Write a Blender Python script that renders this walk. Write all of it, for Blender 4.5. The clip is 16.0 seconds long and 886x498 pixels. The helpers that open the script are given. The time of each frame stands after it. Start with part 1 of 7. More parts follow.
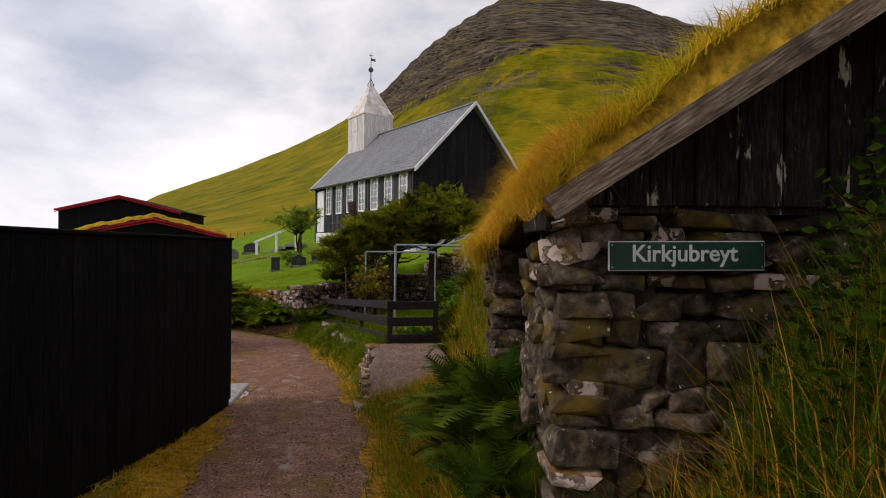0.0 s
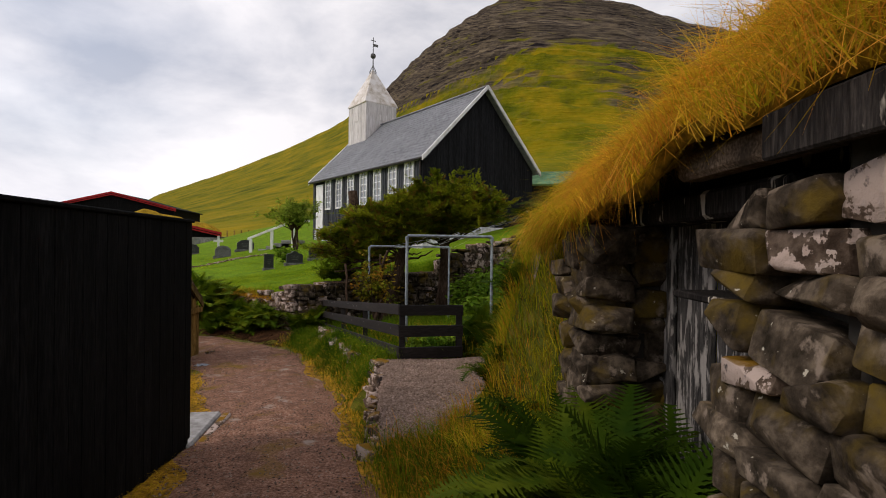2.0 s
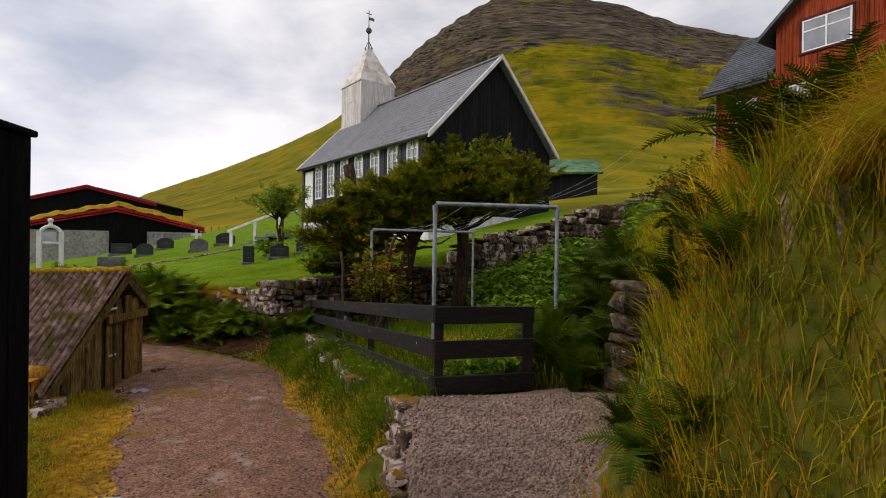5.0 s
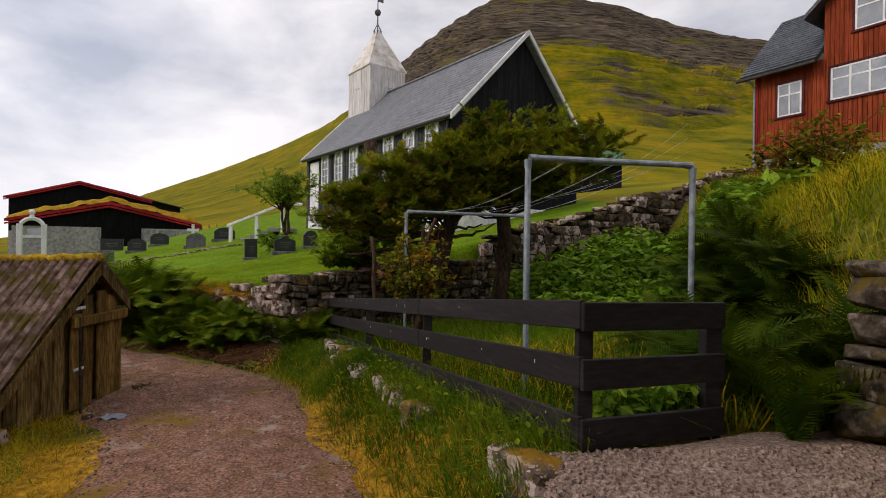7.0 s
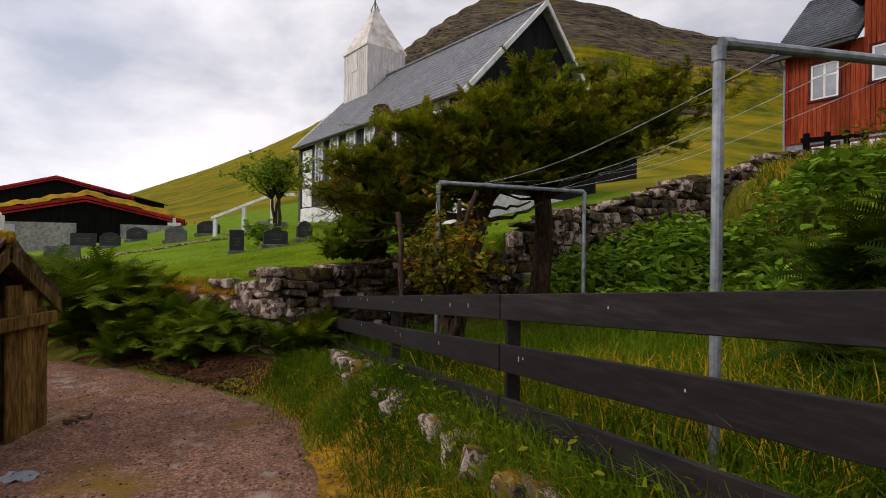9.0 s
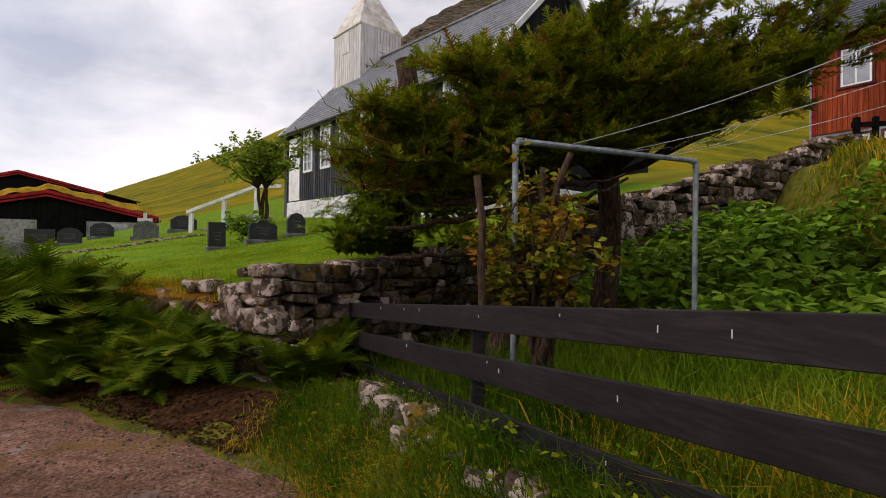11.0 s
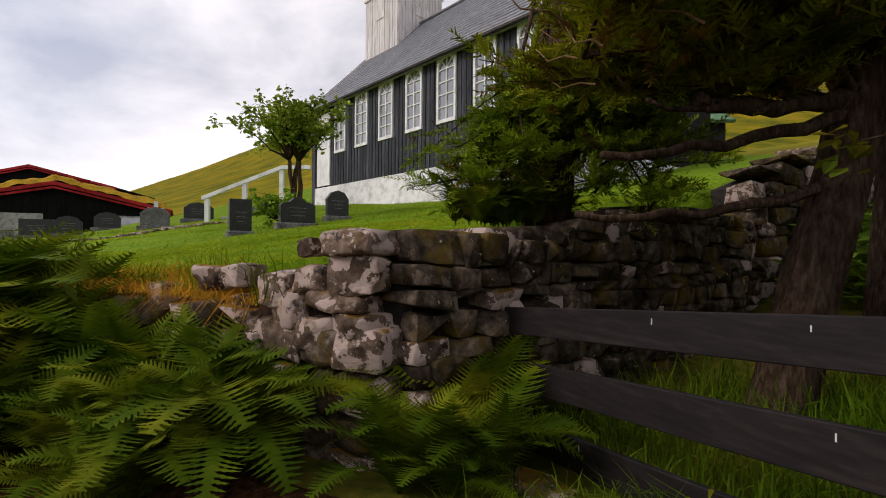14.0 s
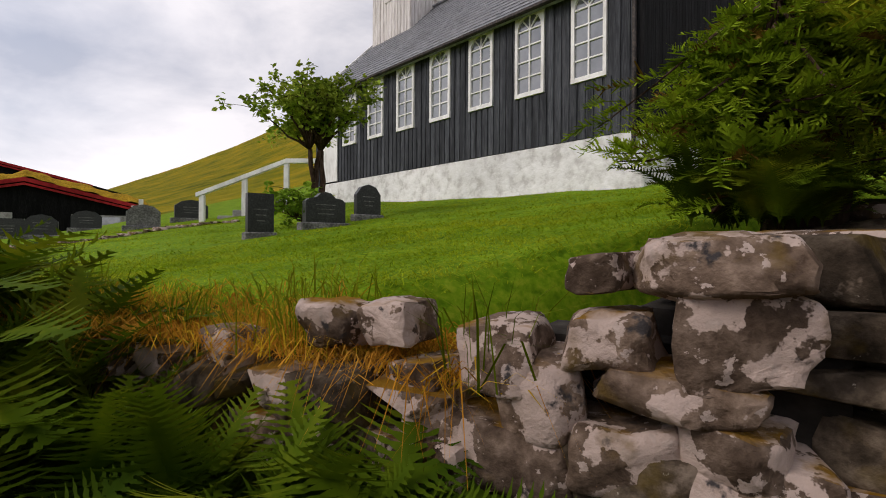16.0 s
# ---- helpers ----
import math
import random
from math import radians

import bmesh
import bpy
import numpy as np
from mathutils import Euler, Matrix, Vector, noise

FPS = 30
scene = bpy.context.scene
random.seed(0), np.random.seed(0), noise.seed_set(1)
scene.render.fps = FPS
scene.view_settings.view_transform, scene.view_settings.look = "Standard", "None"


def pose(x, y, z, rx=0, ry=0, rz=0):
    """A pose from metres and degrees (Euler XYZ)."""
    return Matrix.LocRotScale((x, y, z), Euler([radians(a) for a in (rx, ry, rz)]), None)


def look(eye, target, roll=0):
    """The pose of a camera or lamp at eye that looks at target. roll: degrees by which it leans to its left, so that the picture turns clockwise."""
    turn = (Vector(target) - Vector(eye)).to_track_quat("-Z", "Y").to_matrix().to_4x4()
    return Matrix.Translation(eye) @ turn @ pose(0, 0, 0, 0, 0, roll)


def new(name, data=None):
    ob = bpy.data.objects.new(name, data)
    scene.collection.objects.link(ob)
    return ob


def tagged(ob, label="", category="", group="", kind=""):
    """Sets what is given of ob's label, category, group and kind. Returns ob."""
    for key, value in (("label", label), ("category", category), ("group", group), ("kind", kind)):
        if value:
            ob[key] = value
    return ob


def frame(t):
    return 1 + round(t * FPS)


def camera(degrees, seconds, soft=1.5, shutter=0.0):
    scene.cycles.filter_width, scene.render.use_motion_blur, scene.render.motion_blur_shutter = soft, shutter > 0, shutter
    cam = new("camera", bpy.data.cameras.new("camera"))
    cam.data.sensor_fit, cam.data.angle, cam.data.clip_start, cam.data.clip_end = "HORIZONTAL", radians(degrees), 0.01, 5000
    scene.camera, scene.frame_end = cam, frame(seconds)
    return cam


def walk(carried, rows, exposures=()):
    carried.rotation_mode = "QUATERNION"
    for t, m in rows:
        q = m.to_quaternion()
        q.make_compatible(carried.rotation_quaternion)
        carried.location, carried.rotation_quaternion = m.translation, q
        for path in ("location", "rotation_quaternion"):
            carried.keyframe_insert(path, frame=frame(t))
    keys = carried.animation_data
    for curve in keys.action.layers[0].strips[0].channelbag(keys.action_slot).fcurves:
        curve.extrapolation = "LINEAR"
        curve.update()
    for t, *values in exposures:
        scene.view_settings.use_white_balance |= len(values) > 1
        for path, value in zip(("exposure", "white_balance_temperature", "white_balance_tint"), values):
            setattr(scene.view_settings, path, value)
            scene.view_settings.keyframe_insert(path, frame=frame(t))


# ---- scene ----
cam = camera(82.9, 16.0, soft=1.0)
METRES, EYE = 16.0, 1.6
ROWS = [
    (0.0, 0.0, 0.0, 0.0, 0.0, -0.29, -0.66),
    (0.5, -0.0022, 0.0312, -0.0033, -0.04, -0.29, -0.69),
    (1.0, -0.0087, 0.0662, -0.0037, -0.03, -0.28, -0.73),
    (1.5, -0.0157, 0.0922, -0.0074, -0.02, -0.26, -0.76),
    (2.0, -0.0241, 0.1247, -0.0104, 0.04, -0.28, -0.73),
    (2.5, -0.0324, 0.153, -0.016, 0.15, -0.25, -0.73),
    (3.0, -0.0362, 0.1829, -0.0201, 0.19, -0.27, -0.72),
    (3.5, -0.0418, 0.2122, -0.0212, 0.2, -0.25, -0.73),
    (4.0, -0.0469, 0.242, -0.0242, -0.39, -0.25, -0.74),
    (6.5, -0.1025, 0.3923, -0.0425, -1.1, -0.15, -0.79),
    (7.0, -0.1138, 0.4175, -0.047, -1.14, -0.11, -0.79),
    (7.5, -0.1205, 0.4472, -0.0512, -1.3, -0.1, -0.76),
    (8.0, -0.1317, 0.4764, -0.0548, -1.12, -0.11, -0.75),
    (10.5, -0.1845, 0.6237, -0.067, -4.5, -0.06, -0.64),
    (11.0, -0.1991, 0.6528, -0.0689, -4.5, -0.01, -0.65),
    (11.5, -0.2086, 0.6798, -0.0733, -4.35, 0.01, -0.62),
    (12.0, -0.2183, 0.7111, -0.0758, -4.18, -0.0, -0.61),
    (12.5, -0.2299, 0.7383, -0.0801, -3.95, -0.0, -0.55),
    (13.0, -0.2409, 0.77, -0.0822, -3.9, -0.13, -0.4),
    (13.5, -0.2578, 0.799, -0.0842, -3.31, -0.1, -0.42),
    (14.0, -0.2705, 0.8278, -0.0861, -3.01, -0.15, -0.39),
    (14.5, -0.2884, 0.8527, -0.0852, -2.09, -0.1, -0.39),
    (15.0, -0.3037, 0.877, -0.0835, -1.94, -0.12, -0.44),
    (15.5, -0.3215, 0.9038, -0.0815, -2.75, -0.11, -0.42),
    (16.0, -0.3394, 0.9251, -0.0824, -5.08, -0.11, -0.34),
]
walk(cam, [(t, pose(0, 0, EYE) @ pose(METRES * x, METRES * y, METRES * z, 90 + pitch, roll, yaw)) for t, x, y, z, yaw, pitch, roll in ROWS],
     exposures=((0.0, 0.0, 6500, 14), (4.0, 0.0, 6500, 14), (10.0, 0.0, 6500, 16), (13.0, 0.08, 6500, 17), (15.0, 0.05, 6500, 17), (16.0, 0.0, 6500, 16)))

# ---- world, sun, exposure ----
SUN_ELEV, SUN_ROT = radians(38), radians(252)
world = bpy.data.worlds.new("overcast_sky")
scene.world = world
world.use_nodes = True
wn, wl = world.node_tree.nodes, world.node_tree.links
wn.clear()
w_out = wn.new("ShaderNodeOutputWorld")
w_bg = wn.new("ShaderNodeBackground")
w_sky = wn.new("ShaderNodeTexSky")
w_sky.sky_type, w_sky.sun_disc = "NISHITA", False
w_sky.sun_elevation, w_sky.sun_rotation = SUN_ELEV, SUN_ROT
w_co = wn.new("ShaderNodeTexCoord")
w_map = wn.new("ShaderNodeMapping")
w_map.inputs["Scale"].default_value = (1.0, 1.0, 2.2)
w_map.inputs["Location"].default_value = (3.1, 0.4, 0.35)
w_n1 = wn.new("ShaderNodeTexNoise")
w_n1.inputs["Scale"].default_value, w_n1.inputs["Detail"].default_value, w_n1.inputs["Roughness"].default_value = 2.6, 7, 0.55
w_n1.inputs["Distortion"].default_value = 0.25
w_cl = wn.new("ShaderNodeValToRGB")
w_cl.color_ramp.elements[0].position, w_cl.color_ramp.elements[0].color = 0.36, (5.5, 5.8, 6.5, 1)
w_cl.color_ramp.elements[1].position, w_cl.color_ramp.elements[1].color = 0.62, (9.9, 9.8, 9.9, 1)
w_n2 = wn.new("ShaderNodeTexNoise")
w_n2.inputs["Scale"].default_value, w_n2.inputs["Detail"].default_value = 1.7, 5
w_cov = wn.new("ShaderNodeMapRange")
w_cov.inputs["From Min"].default_value, w_cov.inputs["From Max"].default_value = 0.32, 0.5
w_cov.inputs["To Min"].default_value, w_cov.inputs["To Max"].default_value = 0.72, 1.0
w_mix = wn.new("ShaderNodeMix")
w_mix.data_type = "RGBA"
wl.new(w_co.outputs["Generated"], w_map.inputs["Vector"])
wl.new(w_map.outputs["Vector"], w_n1.inputs["Vector"])
wl.new(w_map.outputs["Vector"], w_n2.inputs["Vector"])
wl.new(w_n1.outputs["Fac"], w_cl.inputs["Fac"])
wl.new(w_n2.outputs["Fac"], w_cov.inputs["Value"])
wl.new(w_cov.outputs["Result"], w_mix.inputs["Factor"])
wl.new(w_sky.outputs["Color"], w_mix.inputs["A"])
wl.new(w_cl.outputs["Color"], w_mix.inputs["B"])
w_sep = wn.new("ShaderNodeSeparateXYZ")
wl.new(w_co.outputs["Generated"], w_sep.inputs["Vector"])
w_side = wn.new("ShaderNodeMapRange")
w_side.inputs["From Min"].default_value, w_side.inputs["From Max"].default_value = -0.55, -0.08
w_side.inputs["To Min"].default_value, w_side.inputs["To Max"].default_value = 1.1, 0.9
wl.new(w_sep.outputs["X"], w_side.inputs["Value"])
w_scale = wn.new("ShaderNodeVectorMath")
w_scale.operation = "SCALE"
wl.new(w_mix.outputs["Result"], w_scale.inputs["Vector"])
wl.new(w_side.outputs["Result"], w_scale.inputs["Scale"])
wl.new(w_scale.outputs["Vector"], w_bg.inputs["Color"])
w_bg.inputs["Strength"].default_value = 0.1
wl.new(w_bg.outputs["Background"], w_out.inputs["Surface"])
sun = new("sun", bpy.data.lights.new("sun", "SUN"))
sun.data.energy, sun.data.angle, sun.data.color = 1.5, radians(20), (1.0, 0.93, 0.82)
sun.matrix_world = look((-50, -6, 41), (0, 10, 0))


# ---- materials ----
def mat(name, cols, scale=8.0, rough=0.8, bump=0.3, metal=0.0, stretch=(1, 1, 1), big=0.6, pos=(0.35, 0.5, 0.65), rnd=0.0, island=0.0, dist=0.02, spec=0.05, through_light=0.0):
    """A procedural surface: fine noise runs through the three colours, a broad one darkens and lightens."""
    m = bpy.data.materials.new(name)
    m.use_nodes = True
    n, l = m.node_tree.nodes, m.node_tree.links
    b = n["Principled BSDF"]
    geo = n.new("ShaderNodeNewGeometry")
    mp = n.new("ShaderNodeMapping")
    mp.inputs["Scale"].default_value = stretch
    l.new(geo.outputs["Position"], mp.inputs["Vector"])
    n1 = n.new("ShaderNodeTexNoise")
    n1.inputs["Scale"].default_value, n1.inputs["Detail"].default_value, n1.inputs["Roughness"].default_value = scale, 6, 0.62
    l.new(mp.outputs["Vector"], n1.inputs["Vector"])
    r = n.new("ShaderNodeValToRGB")
    e = r.color_ramp.elements
    e[0].position, e[0].color = pos[0], (*cols[0], 1)
    e[1].position, e[1].color = pos[2], (*cols[2], 1)
    e.new(pos[1]).color = (*cols[1], 1)
    l.new(n1.outputs["Fac"], r.inputs["Fac"])
    n2 = n.new("ShaderNodeTexNoise")
    n2.inputs["Scale"].default_value, n2.inputs["Detail"].default_value = scale * 0.13, 3
    l.new(mp.outputs["Vector"], n2.inputs["Vector"])
    mr = n.new("ShaderNodeMapRange")
    mr.inputs["From Min"].default_value, mr.inputs["From Max"].default_value = 0.3, 0.7
    mr.inputs["To Min"].default_value, mr.inputs["To Max"].default_value = big, 2 - big
    l.new(n2.outputs["Fac"], mr.inputs["Value"])
    hs = n.new("ShaderNodeHueSaturation")
    l.new(r.outputs["Color"], hs.inputs["Color"])
    last = mr.outputs["Result"]
    for amount, source in ((rnd, "ObjectInfo"), (island, "Geometry")):
        if amount:
            if source == "ObjectInfo":
                o = n.new("ShaderNodeObjectInfo").outputs["Random"]
            else:
                o = geo.outputs["Random Per Island"]
            mm = n.new("ShaderNodeMapRange")
            mm.inputs["To Min"].default_value, mm.inputs["To Max"].default_value = 1 - amount, 1 + amount
            l.new(o, mm.inputs["Value"])
            mu = n.new("ShaderNodeMath")
            mu.operation = "MULTIPLY"
            l.new(last, mu.inputs[0])
            l.new(mm.outputs["Result"], mu.inputs[1])
            last = mu.outputs[0]
    l.new(last, hs.inputs["Value"])
    l.new(hs.outputs["Color"], b.inputs["Base Color"])
    b.inputs["Roughness"].default_value, b.inputs["Metallic"].default_value = rough, metal
    b.inputs["Specular IOR Level"].default_value = spec
    if bump:
        bp = n.new("ShaderNodeBump")
        bp.inputs["Strength"].default_value, bp.inputs["Distance"].default_value = bump, dist
        l.new(n1.outputs["Fac"], bp.inputs["Height"])
        l.new(bp.outputs["Normal"], b.inputs["Normal"])
    if through_light:
        tr = n.new("ShaderNodeBsdfTranslucent")
        l.new(hs.outputs["Color"], tr.inputs["Color"])
        mx = n.new("ShaderNodeMixShader")
        mx.inputs["Fac"].default_value = through_light
        l.new(b.outputs["BSDF"], mx.inputs[1])
        l.new(tr.outputs["BSDF"], mx.inputs[2])
        l.new(mx.outputs["Shader"], n["Material Output"].inputs["Surface"])
    return m


def patched(m, col, scale, lo, hi, rough=0.9, up=0.0, stretch=(1, 1, 1)):
    """Adds patches of a second colour (lichen, moss, flaked paint); up > 0 keeps them to faces that look upward."""
    n, l = m.node_tree.nodes, m.node_tree.links
    b = n["Principled BSDF"]
    old = b.inputs["Base Color"].links[0].from_socket
    geo = n.new("ShaderNodeNewGeometry")
    mp = n.new("ShaderNodeMapping")
    mp.inputs["Scale"].default_value = stretch
    l.new(geo.outputs["Position"], mp.inputs["Vector"])
    nz = n.new("ShaderNodeTexNoise")
    nz.inputs["Scale"].default_value, nz.inputs["Detail"].default_value, nz.inputs["Roughness"].default_value = scale, 5, 0.6
    l.new(mp.outputs["Vector"], nz.inputs["Vector"])
    mr = n.new("ShaderNodeMapRange")
    mr.inputs["From Min"].default_value, mr.inputs["From Max"].default_value = lo, hi
    l.new(nz.outputs["Fac"], mr.inputs["Value"])
    fac = mr.outputs["Result"]
    if up:
        sx = n.new("ShaderNodeSeparateXYZ")
        l.new(geo.outputs["Normal"], sx.inputs["Vector"])
        m2 = n.new("ShaderNodeMapRange")
        m2.inputs["From Min"].default_value, m2.inputs["From Max"].default_value = up, min(1.0, up + 0.25)
        l.new(sx.outputs["Z"], m2.inputs["Value"])
        mu = n.new("ShaderNodeMath")
        mu.operation = "MULTIPLY"
        l.new(fac, mu.inputs[0])
        l.new(m2.outputs["Result"], mu.inputs[1])
        fac = mu.outputs[0]
    mx = n.new("ShaderNodeMix")
    mx.data_type = "RGBA"
    l.new(fac, mx.inputs["Factor"])
    l.new(old, mx.inputs["A"])
    mx.inputs["B"].default_value = (*col, 1)
    l.new(mx.outputs["Result"], b.inputs["Base Color"])
    return m


M_SOIL = mat("meadow_soil", ((0.05, 0.055, 0.008), (0.1, 0.1, 0.012), (0.16, 0.12, 0.02)), 6, 0.95, 0.6)
M_LAWN = mat("mown_lawn", ((0.0649, 0.133, 0.00356), (0.115, 0.202, 0.00594), (0.181, 0.243, 0.0119)), 14, 0.95, 0.5, big=0.8)
M_ROAD = mat("worn_gravel_road", ((0.102, 0.0464, 0.0284), (0.19, 0.0983, 0.0639), (0.314, 0.185, 0.135)), 38, 0.9, 0.7, big=0.72, dist=0.012)
patched(M_ROAD, (0.17, 0.1, 0.02), 1.6, 0.56, 0.72)
patched(M_ROAD, (0.3, 0.235, 0.195), 2.3, 0.6, 0.7)
M_GRAVEL = mat("pale_gravel", ((0.133, 0.0898, 0.0665), (0.257, 0.179, 0.141), (0.399, 0.293, 0.242)), 45, 0.95, 0.9, big=0.8, dist=0.015)
M_CHIP = mat("gravel_chips", ((0.06, 0.036, 0.026), (0.14, 0.095, 0.072), (0.29, 0.22, 0.18)), 20, 0.9, 0.3, island=0.5)
M_FIELD = mat("sunlit_hill_grass", ((0.12, 0.12, 0.006), (0.2, 0.18, 0.008), (0.29, 0.22, 0.012)), 0.16, 0.95, 0.3, big=0.7, dist=0.3)
M_ROCK = mat("hill_rock_and_grass", ((0.0104, 0.00786, 0.00914), (0.0731, 0.055, 0.0392), (0.167, 0.128, 0.0784)), 0.13, 0.95, 1.0, stretch=(0.3, 0.3, 2.6), dist=5.0, pos=(0.36, 0.48, 0.66))
M_STONE = mat("lichened_basalt", ((0.019, 0.0145, 0.00995), (0.0542, 0.0406, 0.0289), (0.127, 0.0978, 0.0705)), 11, 0.92, 0.7, rnd=0.3, island=0.3, dist=0.025)
patched(M_STONE, (0.2, 0.155, 0.12), 6.5, 0.6, 0.66)
patched(M_STONE, (0.105, 0.07, 0.014), 3.4, 0.52, 0.66)
patched(M_STONE, (0.4, 0.36, 0.29), 17.0, 0.67, 0.7)
M_PALE = mat("pink_lichen_stone", ((0.05, 0.033, 0.023), (0.105, 0.073, 0.053), (0.19, 0.138, 0.105)), 14, 0.92, 0.6, rnd=0.25, island=0.25, dist=0.04)
patched(M_PALE, (0.43, 0.335, 0.29), 6.5, 0.505, 0.522)
patched(M_PALE, (0.4, 0.32, 0.28), 19.0, 0.6, 0.62)
patched(M_PALE, (0.12, 0.075, 0.018), 3.1, 0.58, 0.7)
patched(M_PALE, (0.05, 0.045, 0.045), 9.0, 0.62, 0.68)
patched(M_PALE, (0.2, 0.105, 0.012), 3.6, 0.46, 0.58, up=0.72)
# near-black colour that stands for shade in wall gaps and inside the shed
M_CORESHADE = mat("shaded_wall_core", ((0.02, 0.018, 0.016), (0.035, 0.03, 0.026), (0.05, 0.045, 0.04)), 8, 0.95, 0.5)
M_TAR = mat("black_tarred_board", ((0.00335, 0.00335, 0.00363), (0.00613, 0.00587, 0.00613), (0.0112, 0.0106, 0.0106)), 9, 0.75, 0.35, stretch=(6, 6, 0.7), rnd=0.12, spec=0.04, dist=0.004)
# church tar in two tones: light on the long side is put into this grey
M_CHTAR = mat("lit_tarred_board", ((0.035, 0.037, 0.043), (0.055, 0.058, 0.066), (0.085, 0.088, 0.096)), 7, 0.75, 0.3, stretch=(7, 7, 0.5), rnd=0.3, dist=0.006)
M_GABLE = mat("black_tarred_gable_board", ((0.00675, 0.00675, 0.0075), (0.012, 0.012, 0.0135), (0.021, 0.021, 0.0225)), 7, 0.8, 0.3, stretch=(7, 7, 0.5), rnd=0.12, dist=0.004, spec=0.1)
M_WHITE = mat("white_paint", ((0.62, 0.6, 0.58), (0.76, 0.75, 0.73), (0.84, 0.83, 0.82)), 5, 0.6, 0.12, stretch=(1, 1, 0.4), big=0.92, spec=0.4)
M_TOWER = mat("off_white_boarding", ((0.5, 0.46, 0.44), (0.66, 0.62, 0.6), (0.76, 0.73, 0.71)), 4, 0.65, 0.12, stretch=(4, 4, 0.4), rnd=0.08, big=0.9)
M_TOWERROOF = mat("stained_white_roof", ((0.36, 0.3, 0.22), (0.62, 0.56, 0.5), (0.74, 0.7, 0.67)), 2.2, 0.6, 0.15, big=0.85, pos=(0.3, 0.46, 0.6))
M_PLINTH = mat("limewashed_rubble", ((0.52, 0.5, 0.49), (0.72, 0.71, 0.7), (0.8, 0.79, 0.79)), 4, 0.85, 0.8, big=0.9, dist=0.05)
M_SLATE = mat("grey_slate", ((0.13, 0.135, 0.15), (0.2, 0.205, 0.22), (0.27, 0.275, 0.29)), 6, 0.6, 0.25, rnd=0.12, big=0.85, spec=0.4)
M_GREYPAINT = mat("weathered_barge_board", ((0.06, 0.043, 0.03), (0.135, 0.1, 0.072), (0.25, 0.195, 0.15)), 9, 0.85, 0.9, stretch=(1.6, 7, 7), dist=0.012)
for nd in M_GREYPAINT.node_tree.nodes:
    if nd.type == "MAPPING":
        nd.vector_type = "TEXTURE"
        nd.inputs["Rotation"].default_value = (0, radians(-34), 0)
        nd.inputs["Scale"].default_value = (1.1, 0.11, 0.11)
patched(M_GREYPAINT, (0.06, 0.045, 0.035), 3.0, 0.55, 0.7)
M_OLDPLANK = mat("tarred_hut_plank", ((0.011, 0.0095, 0.009), (0.022, 0.019, 0.018), (0.045, 0.039, 0.035)), 9, 0.85, 0.6, stretch=(7, 7, 0.9), rnd=0.3, dist=0.01)
patched(M_OLDPLANK, (0.42, 0.37, 0.31), 2.6, 0.61, 0.64, stretch=(3.2, 3.2, 0.8))
M_DOORPLANK = mat("flaking_door_plank", ((0.0234, 0.0218, 0.0218), (0.0546, 0.0507, 0.0491), (0.0936, 0.0858, 0.0822)), 9, 0.85, 0.7, stretch=(6, 6, 0.8), rnd=0.2)
patched(M_DOORPLANK, (0.3, 0.275, 0.26), 9.0, 0.5, 0.57, stretch=(2.4, 2.4, 0.5))
M_FENCE = mat("dark_stained_fence_board", ((0.00845, 0.00617, 0.00585), (0.0137, 0.0104, 0.0101), (0.0221, 0.0169, 0.0163)), 5, 0.65, 0.2, stretch=(2, 1, 9), rnd=0.25, dist=0.004, spec=0.25)
M_SHEDWOOD = mat("mossy_brown_board", ((0.07, 0.042, 0.013), (0.155, 0.098, 0.033), (0.26, 0.18, 0.07)), 8, 0.9, 0.6, stretch=(6, 6, 0.7), rnd=0.3, dist=0.01)
M_SHEDBEAM = mat("ochre_gate_timber", ((0.1, 0.054, 0.0144), (0.18, 0.104, 0.028), (0.28, 0.171, 0.056)), 8, 0.9, 0.6, stretch=(5, 5, 0.8), rnd=0.2)
M_SHEDROOF = mat("weathered_corrugated_sheet", ((0.0806, 0.046, 0.0334), (0.169, 0.108, 0.0835), (0.274, 0.192, 0.16)), 9, 0.9, 0.6, big=0.75, dist=0.01)
patched(M_SHEDROOF, (0.09, 0.07, 0.015), 5.0, 0.5, 0.62)
M_STEEL = mat("galvanised_pipe", ((0.17, 0.19, 0.21), (0.26, 0.285, 0.31), (0.36, 0.39, 0.42)), 12, 0.5, 0.1, metal=0.35, big=0.85, spec=0.4)
M_IRON = mat("dark_iron", ((0.02, 0.018, 0.017), (0.04, 0.035, 0.033), (0.08, 0.06, 0.05)), 20, 0.6, 0.2, metal=0.6, spec=0.4)
M_WIRE = mat("pale_line", ((0.4, 0.4, 0.4), (0.5, 0.5, 0.5), (0.6, 0.6, 0.6)), 20, 0.6, 0.0)
M_REDWALL = mat("red_stained_boarding", ((0.15, 0.024, 0.009), (0.247, 0.045, 0.0165), (0.315, 0.0675, 0.0263)), 4, 0.75, 0.3, stretch=(6, 6, 0.4), rnd=0.18, dist=0.006)
M_REDTRIM = mat("red_painted_trim", ((0.2, 0.012, 0.014), (0.29, 0.02, 0.022), (0.35, 0.03, 0.03)), 5, 0.6, 0.1)
M_DARKTRIM = mat("dark_plum_trim", ((0.05, 0.012, 0.016), (0.08, 0.02, 0.025), (0.11, 0.03, 0.035)), 5, 0.6, 0.1)
M_ROOFTILE = mat("blue_black_roof_tile", ((0.035, 0.04, 0.048), (0.06, 0.066, 0.078), (0.1, 0.105, 0.12)), 6, 0.55, 0.3, rnd=0.2, spec=0.4)
